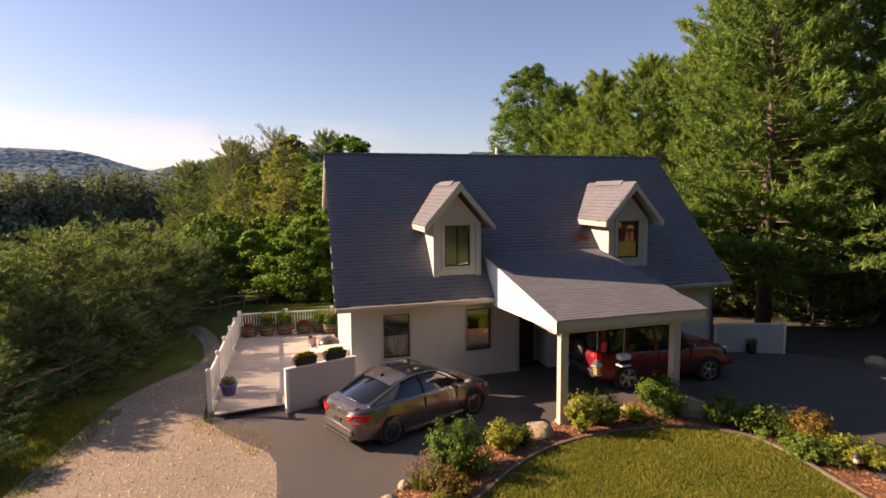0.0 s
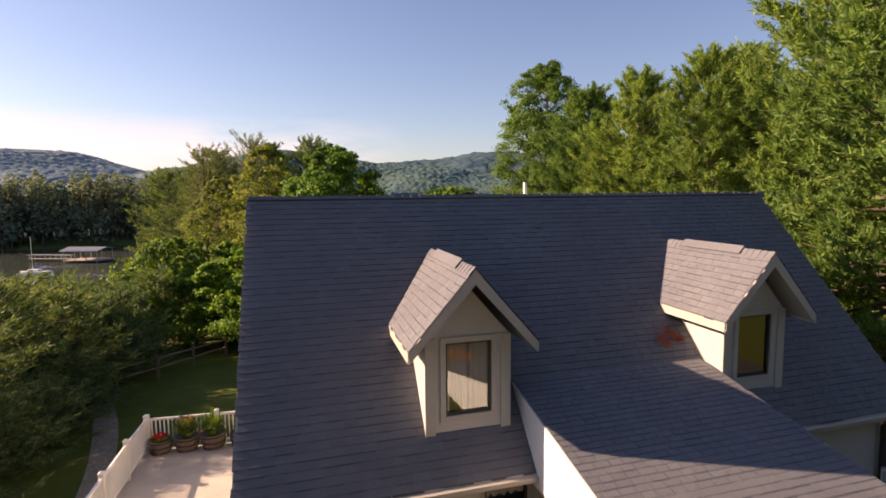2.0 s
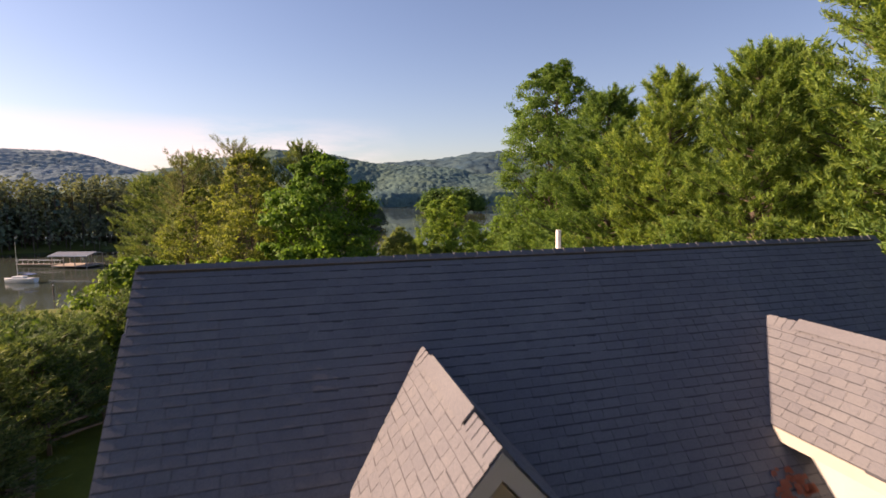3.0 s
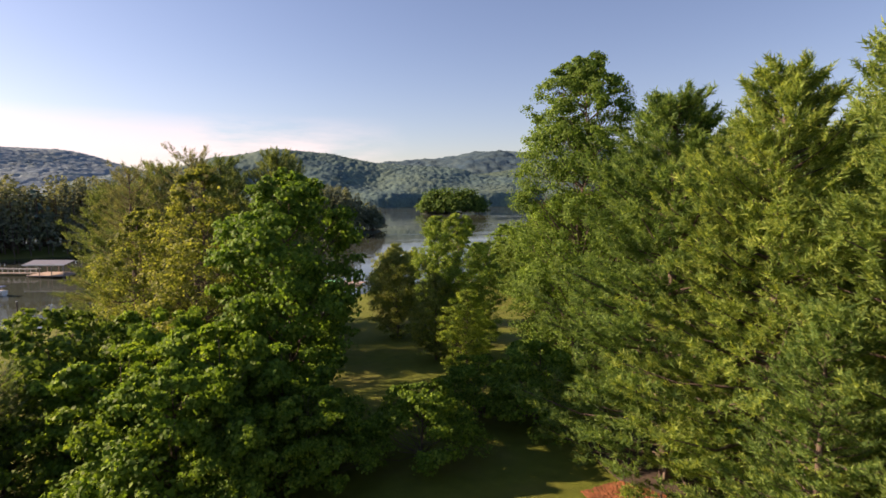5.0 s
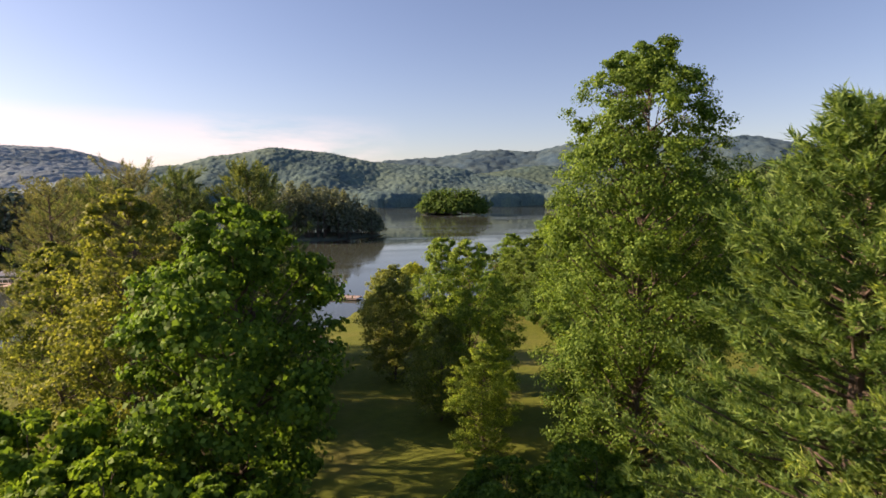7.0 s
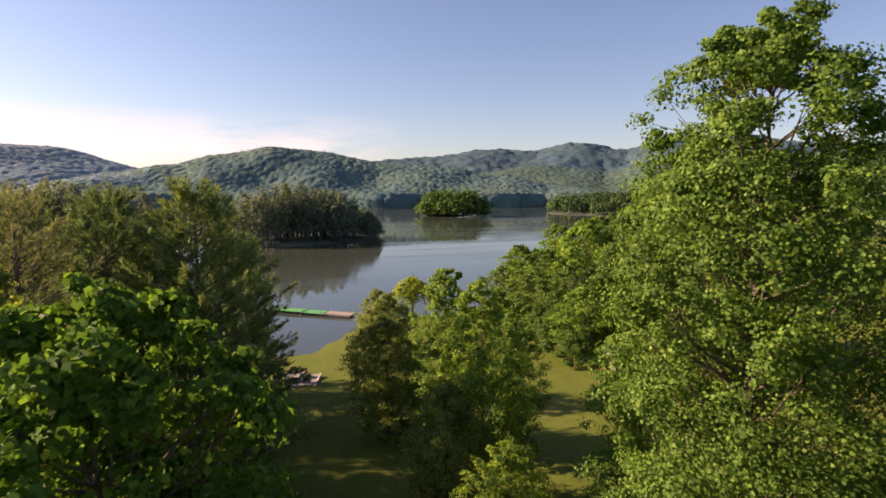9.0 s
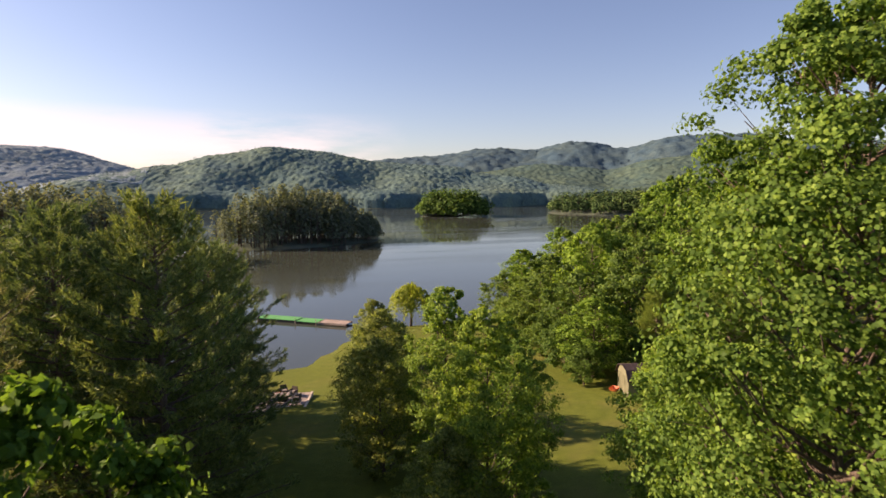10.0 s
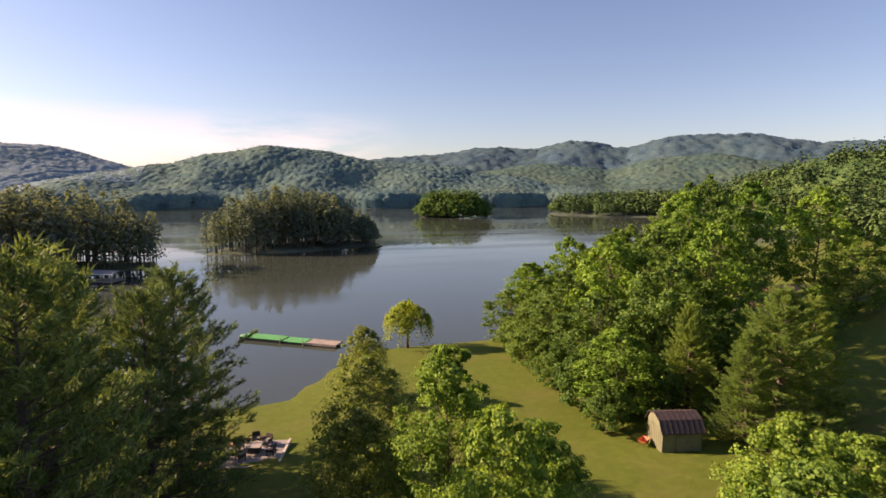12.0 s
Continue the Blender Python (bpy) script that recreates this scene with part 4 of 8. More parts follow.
# ---------------- driveway, gravel, bed, lawn ----------------
def sheet(name, outline, lift, mat, label, category, step=0.5, thick=0.06):
    """A ground cover that follows the land, cut to an outline."""
    bm = bmesh.new()
    vs = [bm.verts.new((x, y, 0)) for x, y in outline]
    bm.faces.new(vs)
    xs, ys = [p[0] for p in outline], [p[1] for p in outline]
    for a0, a1, nrm in ((min(xs), max(xs), (1, 0, 0)), (min(ys), max(ys), (0, 1, 0))):
        a = a0 + step
        while a < a1:
            co = (a, 0, 0) if nrm[0] else (0, a, 0)
            bmesh.ops.bisect_plane(bm, geom=bm.verts[:] + bm.edges[:] + bm.faces[:], plane_co=co, plane_no=nrm)
            a += step
    bmesh.ops.recalc_face_normals(bm, faces=bm.faces)
    if sum(f.normal.z for f in bm.faces) < 0:
        bmesh.ops.reverse_faces(bm, faces=bm.faces)
    rim = [e for e in bm.edges if e.is_boundary]
    made = bmesh.ops.extrude_edge_only(bm, edges=rim)
    low = {v for v in made["geom"] if isinstance(v, bmesh.types.BMVert)}
    for v in bm.verts:
        v.co.z = gz(v.co.x, v.co.y) + lift - (thick if v in low else 0)
    bmesh.ops.recalc_face_normals(bm, faces=bm.faces)
    me = bpy.data.meshes.new(name)
    bm.to_mesh(me)
    bm.free()
    me.materials.append(mat)
    return tagged(new(name, me), label, category, kind="structure")


def curve_line(pts, steps=6):
    """A smooth open line through pts."""
    out = []
    p = [pts[0]] + list(pts) + [pts[-1]]
    for i in range(1, len(p) - 2):
        for k in range(steps):
            t = k / steps
            out.append(tuple(0.5 * (2 * p[i][j] + (p[i + 1][j] - p[i - 1][j]) * t + (2 * p[i - 1][j] - 5 * p[i][j] + 4 * p[i + 1][j] - p[i + 2][j]) * t * t
                                    + (3 * p[i][j] - p[i - 1][j] - 3 * p[i + 1][j] + p[i + 2][j]) * t ** 3) for j in range(2)))
    return out + [tuple(pts[-1])]


drive_left = curve_line([(-3.5, -1.0), (-3.15, -1.9), (-2.6, -2.85), (-2.0, -3.9), (-1.95, -6.0), (-2.1, -14.0), (-2.2, -22.0)])
sheet("road", drive_left + [(19, -22), (19, -3.5), (16.5, -1.2), (15.4, -0.35), (13.2, 0.6), (12.5, 0.9), (5.0, 0.9), (0.2, 0.1), (-1.5, -0.6)], 0.012, ASPHALT, "dark asphalt driveway with worn patches", "driveway", 0.7)
gravel_right = curve_line([(-2.1, -22), (-1.98, -14.0), (-1.85, -6.0), (-1.92, -3.8), (-2.5, -2.75), (-3.08, -1.8), (-3.6, -0.9), (-3.62, 2.0), (-3.7, 6.0), (-4.2, 10.0), (-5.4, 15.0), (-7.5, 21.0)])
gravel_left = curve_line([(-8.3, 21.0), (-6.2, 15.0), (-4.9, 10.0), (-4.3, 6.2), (-4.5, 4.5), (-5.3, 2.9), (-6.0, 1.0), (-6.3, -1.2), (-6.6, -3.8), (-7.3, -9.0), (-8.2, -22)])
sheet("road_gravel", gravel_right + gravel_left, 0.004, GRAVEL, "tan gravel drive curving past the patio", "gravel drive", 0.8)
bed_top = curve_line([(-0.6, -7.2), (0.0, -6.2), (1.3, -4.95), (2.6, -4.65), (3.6, -4.5), (4.5, -4.0), (5.6, -3.75), (7.0, -3.7), (8.15, -4.2), (8.6, -5.3), (8.85, -6.6), (8.65, -7.7), (8.35, -8.7), (8.05, -10.0), (7.9, -13.0)])
bed_low = curve_line([(6.9, -13.0), (7.2, -10.0), (7.48, -8.5), (7.66, -7.5), (7.64, -6.4), (6.75, -5.55), (5.2, -5.26), (3.92, -5.36), (2.8, -5.8), (1.69, -6.61), (0.7, -7.6), (0.2, -9.5)])
sheet("planting_bed", bed_top + bed_low, 0.05, MULCH, "red-brown bark mulch bed edging the drive", "garden bed", 0.5, 0.1)
sheet("lawn", [(x, y) for x, y in reversed(bed_low)] + [(5.0, -14.0), (1.5, -13.0)], 0.075, GRASS, "short sunlit front lawn edged by a mulch bed", "lawn", 0.5, 0.1)
sheet("deck_floor", [(-3.48, -0.87), (-1.6, -0.57), (0.15, 0.05), (0.6, 8.9), (-3.25, 9.35)], 0.11, CONCRETE, "pale sunlit patio floor with tree shadows", "patio", 0.8, 0.14)
sh = Shape()
for i in range(9):
    y0 = -0.80 + i * 0.155
    xl, xr = -3.44 + 0.02 * i, -1.66 - 0.02 * i
    sh.box(xl, xr, y0, y0 + 0.14, 0, 0.03, Matrix.Translation((0, 0, gz(-2.5, y0) + 0.135)) @ Matrix.Rotation(0.12, 4, "Z"))
tagged(new("deck_boards", sh.mesh("deck_boards", DECKWOOD)), "weathered grey deck boards at the patio's edge", "deck", kind="structure")

LITTER = plain("needle_litter", (0.055, 0.04, 0.028), 1.0, grain=6, vary=0.4, bump=0.6)
sheet("forest_floor", curve_line([(17.0, -2.2), (18.5, -6.0), (24.0, -12.0), (44.0, -14.0), (48.0, 10.0), (40.0, 26.0), (24.0, 29.0), (18.0, 26.0), (16.8, 18.0), (16.2, 10.0), (15.4, 4.0), (15.0, 0.8)]), 0.02, LITTER, "brown needle litter under the pines", "forest floor", 2.0)

# ---------------- house ----------------
SKEW = 0.06
HOUSE = thing("house", "white-sided cottage with grey shingled gable roof and two dormers", "house")


def skewed(shape):
    shape.v = [(x + SKEW * y, y, z) for x, y, z in shape.v]
    return shape


def hpart(name, shape, mat, parent=None, label="", bevel=0.0, smooth=False):
    return part(name, skewed(shape), mat, parent or HOUSE, label, smooth, bevel)


X0, X1 = -0.25, 12.9
EAVE_Y, EAVE_Z, RIDGE_Y, RIDGE_Z = -0.40, 2.46, 4.0, 6.82
REAR_Y, REAR_Z = 7.55, 5.02
WX0, WX1, WY1 = 0.2, 12.55, 7.1
BASE = -0.75


def wall_with_openings(x0, x1, y0, y1, z0, z1, holes):
    """A straight wall along x with rectangular openings (x0, x1, z0, z1) through it."""
    s = Shape()
    xs = sorted({x0, x1, *[h[0] for h in holes], *[h[1] for h in holes]})
    for a, b in zip(xs, xs[1:]):
        cut = sorted((h[2], h[3]) for h in holes if h[0] <= a and h[1] >= b)
        z = z0
        for c0, c1 in cut:
            if c0 > z:
                s.box(a, b, y0, y1, z, c0)
            z = c1
        if z < z1:
            s.box(a, b, y0, y1, z, z1)
    return s


WINS = [(1.09, 1.86, 0.77, 2.03), (3.58, 4.36, 0.77, 2.03)]
front = hpart("wall", wall_with_openings(WX0, 5.28, 0.0, 0.16, BASE, 2.42, WINS), SIDING, label="white lap siding front wall")
hpart("wall", Shape().box(6.3, WX1, 0.0, 0.16, BASE, 2.42), SIDING, label="white lap siding wall under the porch")
hpart("alcove", Shape().box(5.12, 5.28, 0.16, 1.1, BASE, 2.42).box(6.3, 6.46, 0.16, 1.1, BASE, 2.42).box(5.28, 6.3, 1.0, 1.12, BASE, 2.42), SIDING, label="recessed entry beside the porch")
ed = hpart("door", Shape().box(5.36, 6.22, 0.95, 0.995, -0.02, 2.02), BRONZE, label="dark panelled entry door", bevel=0.008)
hpart("door_panel", Shape().box(5.46, 5.74, 0.935, 0.95, 0.3, 0.95).box(5.84, 6.12, 0.935, 0.95, 0.3, 0.95).box(5.46, 5.74, 0.935, 0.95, 1.1, 1.8).box(5.84, 6.12, 0.935, 0.95, 1.1, 1.8), BRONZE, ed, bevel=0.006)
hpart("handle", Shape().tube([(6.14, 0.945, 1.0), (6.14, 0.88, 1.0), (6.06, 0.87, 1.0)], [0.014, 0.014, 0.012], 8), IRON, ed)
gable = [(0.16, BASE), (WY1, BASE), (WY1, 4.95), (4.0, 6.55), (0.16, 2.72)]
left_wall = hpart("wall", Shape().prism([(WX0, y, z) for y, z in gable], (0.16, 0, 0)), SIDING, label="sunlit white gable wall")
hpart("wall", Shape().prism([(WX1 - 0.16, y, z) for y, z in gable], (0.16, 0, 0)), SIDING)
hpart("wall", Shape().box(WX0 + 0.16, WX1 - 0.16, WY1 - 0.16, WY1, BASE, 4.9), SIDING)
hpart("floor_slab", Shape().box(WX0 + 0.16, WX1 - 0.16, 1.12, WY1 - 0.16, 0.0, 0.1).box(WX0 + 0.16, WX1 - 0.16, 0.16, WY1 - 0.16, 2.43, 2.55), ROOM)

board_cache = {}


def siding_board(length, exposure=0.2):
    key = (round(length, 2), exposure)
    if key not in board_cache:
        s = Shape()
        h, n = exposure + 0.02, length
        s.add([(0, 0, 0), (n, 0, 0), (n, -0.02, 0), (0, -0.02, 0), (0, 0, h), (n, 0, h), (n, -0.006, h), (0, -0.006, h)],
              [(0, 1, 2, 3), (4, 7, 6, 5), (3, 2, 6, 7), (0, 4, 5, 1), (0, 3, 7, 4), (1, 5, 6, 2)])
        board_cache[key] = s.mesh("siding_board", SIDING)
    return board_cache[key]


def run_boards(parent, x0, x1, z0, z1, holes, exposure=0.2):
    z = z0
    while z < z1 - 0.05:
        edges = [x0] + [e for h in sorted(holes) if h[2] - 0.07 < z + exposure and h[3] + 0.07 > z for e in (h[0] - 0.07, h[1] + 0.07)] + [x1]
        for a, b in zip(edges[::2], edges[1::2]):
            ob = new("siding_board", siding_board(b - a, exposure))
            ob.parent = parent
            ob.location = (a + 0, -0.002, z)
        z += exposure


run_boards(front, WX0 + 0.1, 5.2, BASE + 0.3, 2.36, WINS)

for x, w in ((WX0 - 0.02, 0.12), (5.19, 0.1)):
    hpart("corner_board", Shape().box(x, x + w, -0.026, -0.002, BASE, 2.42), TRIM)
hpart("corner_board", Shape().box(WX1 - 0.1, WX1 + 0.02, -0.026, -0.002, BASE, 2.42), TRIM)


def window_unit(x0, x1, z0, z1, y, parent, drape=CURTAIN, trim_w=0.07, half=False, blind=0.0):
    """A dark framed window: frame, pane, curtain, casing."""
    w = hpart("window", Shape().box(x0, x0 + 0.035, y + 0.01, y + 0.09, z0, z1).box(x1 - 0.035, x1, y + 0.01, y + 0.09, z0, z1)
              .box(x0 + 0.035, x1 - 0.035, y + 0.01, y + 0.09, z0, z0 + 0.04).box(x0 + 0.035, x1 - 0.035, y + 0.01, y + 0.09, z1 - 0.04, z1), BRONZE, parent, "dark bronze window frame")
    g = hpart("pane", Shape().box(x0 + 0.035, x1 - 0.035, y + 0.045, y + 0.051, z0 + 0.04, z1 - 0.04), GLASS, w)
    g.visible_shadow = False
    s = Shape()
    n, d = 26, 0.025
    sides = ((x0 + 0.02, x0 + (x1 - x0) * 0.5, z0), (x0 + (x1 - x0) * 0.58, x1 - 0.02, z0)) if not half else ((x0 + 0.02, x1 - 0.02, z0),)
    for a, b, zb in sides:
        top = z1 if not half else z0 + (z1 - z0) * 0.48
        f = [(a + (b - a) * i / n, y + 0.14 + d * math.sin(i * 1.9) + 0.008 * math.sin(i * 5.1)) for i in range(n + 1)]
        vs = [(p, q, zb) for p, q in f] + [(p, q + 0.01, top) for p, q in f]
        s.add(vs, [(i, i + 1, i + n + 2, i + n + 1) for i in range(n)])
    hpart("curtain", s, CURTAIN, w, "pleated pale curtain", smooth=True)
    if blind:
        hpart("blind", Shape().box(x0 + 0.02, x1 - 0.02, y + 0.095, y + 0.105, z0 + 0.02, z0 + (z1 - z0) * blind), BLIND, w, "orange cloth blind")
    if half:
        v = Shape()
        f = [(x0 + 0.02 + (x1 - x0 - 0.04) * i / n, y + 0.13 + 0.02 * math.sin(i * 1.7), z1 - 0.16 - 0.07 * abs(math.sin(i * 0.6))) for i in range(n + 1)]
        v.add([(p, q, r) for p, q, r in f] + [(p, q, z1) for p, q, r in f], [(i, i + 1, i + n + 2, i + n + 1) for i in range(n)])
        hpart("valance", v, CURTAIN, w, smooth=True)
    t = trim_w
    hpart("casing", Shape().box(x0 - t, x0, y - 0.03, y + 0.01, z0 - t, z1 + t).box(x1, x1 + t, y - 0.03, y + 0.01, z0 - t, z1 + t)
          .box(x0, x1, y - 0.03, y + 0.01, z1, z1 + t).box(x0, x1, y - 0.035, y + 0.01, z0 - t, z0), TRIM, w)
    return w


for wx0, wx1, wz0, wz1 in WINS:
    window_unit(wx0, wx1, wz0, wz1, 0.0, HOUSE, half=True, trim_w=0.045)
hpart("vent_cap", Shape().box(4.86, 5.06, -0.06, -0.022, 1.92, 2.02), WHITE, bevel=0.01)

# roof slabs with shingles
tab_cache = {}


# The lip widens the dark butt into a painted shadow line.
def tab_verts(w, h, t=0.008, lip=0.008):
    return [(0, 0.002, t), (w, 0.002, t), (w, h, 0.003), (0, h, 0.003), (0, 0.002 - lip, 0), (w, 0.002 - lip, 0)], [(0, 1, 2, 3), (4, 5, 1, 0), (0, 3, 4), (1, 5, 2)]


def roof_matrix(origin, u, w):
    u, w = Vector(u).normalized(), Vector(w).normalized()
    n = u.cross(w)
    return Matrix.Translation(origin) @ Matrix((u, w, n)).transposed().to_4x4()


def shingle_field(parent, origin, u, w, width, length, seed, inside=None, single=None, course=0.14, tab=0.25):
    """Courses of shingle tabs on a slope; single(x, y) picks tabs that become objects of their own."""
    rng = random.Random(seed)
    m = roof_matrix(origin, u, w)
    bulk = Shape()
    singles = 0
    for r in range(int(length / course)):
        y = r * course
        x = -rng.random() * tab
        while x < width:
            wide = tab * rng.choice((1, 1, 1, 0.8, 1.15))
            a, b = max(0, x + 0.003), min(width, x + wide - 0.003)
            x += wide
            if b - a < 0.05 or (inside and not inside((a + b) / 2, y + course / 2)):
                continue
            lift, thick = rng.uniform(0, 0.001), rng.choice(((0.008, 0.011), (0.008, 0.014), (0.009, 0.03), (0.009, 0.036)))
            if single and singles < 290 and single((a + b) / 2, y):
                wd = round((b - a) / 0.05) * 0.05
                if (wd, thick) not in tab_cache:
                    vs, fs = tab_verts(wd, course * 1.25, *thick)
                    me = tab_cache[wd, thick] = Shape().add(vs, fs).mesh("shingle", SHINGLE)
                    me.materials.append(SHINGLE_SHADOW_EDGE)
                    me.polygons.foreach_set("material_index", [0, 1, 1, 1])
                ob = new("shingle", tab_cache[wd, thick])
                ob.parent = parent
                ob.matrix_basis = m @ Matrix.Translation((a, y, lift + 0.002))
                singles += 1
            else:
                vs, fs = tab_verts(b - a, course * 1.25, *thick)
                bulk.add([m @ Vector((p + a, q + y, s + lift)) for p, q, s in vs], fs)
    me = bpy.data.meshes.new("shingle_rest")
    me.from_pydata(bulk.v, [], bulk.f)
    me.materials.append(SHINGLE)
    me.materials.append(SHINGLE_SHADOW_EDGE)
    me.polygons.foreach_set("material_index", [0, 1, 1, 1] * (len(bulk.f) // 4))
    return tagged(part("shingle_rest", me, None, parent), kind="stuff")


slope_len = math.hypot(RIDGE_Y - EAVE_Y, RIDGE_Z - EAVE_Z)
roof = hpart("roof", Shape().prism([(X0, EAVE_Y, EAVE_Z), (X0, RIDGE_Y, RIDGE_Z), (X0, REAR_Y, REAR_Z), (X0, REAR_Y, REAR_Z - 0.2), (X0, RIDGE_Y, RIDGE_Z - 0.24), (X0, EAVE_Y, EAVE_Z - 0.2)], (X1 - X0, 0, 0)), SHINGLE, label="steep grey asphalt shingle roof")
ux = (1, 0, 0)
shingle_field(roof, (X0 + SKEW * EAVE_Y - 0.03, EAVE_Y - 0.03, EAVE_Z - 0.02), ux, (SKEW, 1, (RIDGE_Z - EAVE_Z) / (RIDGE_Y - EAVE_Y)), X1 - X0 + 0.06, slope_len + 0.05, 1, None, lambda a, b: 2.2 < a < 6.2 and b > 4.1)
rk = (RIDGE_Z - REAR_Z) / (REAR_Y - RIDGE_Y)
for i in range(4):
    y1 = REAR_Y + 0.03 - i * 0.9
    y0 = max(RIDGE_Y + 0.12, y1 - 0.95)
    za, zb = RIDGE_Z - (y0 - RIDGE_Y) * rk + 0.012 + 0.004 * i, RIDGE_Z - (y1 - RIDGE_Y) * rk + 0.016 + 0.004 * i
    hpart("roofing_sheet", Shape().prism([(X0 - 0.02, y0, za), (X0 - 0.02, y1, zb), (X0 - 0.02, y1, zb - 0.012), (X0 - 0.02, y0, za - 0.012)], (X1 - X0 + 0.04, 0, 0)), ROLLED, roof, "pale rolled roofing on the rear slope")
rng2 = random.Random(9)
x = X0 + SKEW * RIDGE_Y
CAP = Shape().add([(0, -0.14, -0.15), (0, 0, 0.005), (0, 0.15, -0.075), (0.21, -0.14, -0.16), (0.21, 0, -0.01), (0.21, 0.15, -0.085), (0, -0.14, -0.17), (0, 0.15, -0.1)],
                  [(0, 1, 4, 3), (1, 2, 5, 4), (0, 6, 7, 2, 1)]).mesh("ridge_cap", SHINGLE)
while x < X1 + SKEW * RIDGE_Y:
    ob = new("ridge_cap", CAP)
    ob.parent = roof
    ob.matrix_basis = Matrix.Translation((x, 4.0, 6.84 + rng2.uniform(0, 0.008)))
    x += 0.19
hpart("ridge_vent", Shape().box(X0, X1, 3.9, 3.94, 6.735, 6.775), BRONZE, roof)
hpart("fascia", Shape().box(X0, X1, EAVE_Y - 0.045, EAVE_Y - 0.002, EAVE_Z - 0.2, EAVE_Z - 0.03), TRIM, roof)
hpart("gutter", Shape().prism([(X0, EAVE_Y - 0.05, EAVE_Z - 0.16), (X0, EAVE_Y - 0.12, EAVE_Z - 0.15), (X0, EAVE_Y - 0.15, EAVE_Z - 0.06), (X0, EAVE_Y - 0.05, EAVE_Z - 0.06)], (X1 - X0, 0, 0)), TRIM, roof, "painted metal gutter")
hpart("downspout", Shape().tube([(12.42, -0.45, 2.3), (12.46, -0.3, 2.1), (12.5, -0.08, 1.95), (12.5, -0.08, 0.0)], [0.04] * 4, 4), BRONZE, roof)
hpart("soffit", Shape().box(X0, X1, EAVE_Y, -0.03, EAVE_Z - 0.215, EAVE_Z - 0.195), TRIM, roof)
pipe = hpart("vent_pipe", Shape().tube([(6.1, 4.35, 6.5), (6.1, 4.35, 7.12)], [0.045, 0.045], 12), WHITE, roof, "white plastic vent pipe")
hpart("roof_vent", Shape().prism([(7.6, 5.3, 6.16), (7.6, 5.62, 6.0), (7.6, 5.62, 6.12), (7.6, 5.42, 6.24)], (0.34, 0, 0)), BRONZE, roof, "small dark roof vent", bevel=0.01)
for sx in (X0, X1 - 0.03):
    hpart("rake_board", Shape().prism([(sx - 0.015, EAVE_Y - 0.02, EAVE_Z - 0.22), (sx - 0.015, RIDGE_Y, RIDGE_Z - 0.26), (sx - 0.015, REAR_Y + 0.02, REAR_Z - 0.26), (sx - 0.015, REAR_Y + 0.02, REAR_Z - 0.01), (sx - 0.015, RIDGE_Y, RIDGE_Z - 0.015), (sx - 0.015, EAVE_Y - 0.02, EAVE_Z - 0.015)], (0.06, 0, 0)), TRIM, roof, "painted rake board")
st = Shape()
rs = random.Random(4)
for i in range(26):
    a, r = rs.random() * math.tau, 0.34 * math.sqrt(rs.random())
    y = 1.08 + r * math.sin(a) * 0.5
    px_, s = 7.98 + r * math.cos(a), rs.uniform(0.03, 0.09)
    zz = EAVE_Z + (y - EAVE_Y) + 0.045
    st.add([(px_ - s, y - s * 0.5, zz - s * 0.5), (px_ + s, y - s * 0.4, zz - s * 0.4), (px_ + s * 0.8, y + s * 0.6, zz + s * 0.6), (px_ - s * 0.7, y + s * 0.5, zz + s * 0.5)], [(0, 1, 2, 3)])
part("rust_stain", st, RUST_STAIN, roof, "patch of reddish stain on the shingles")


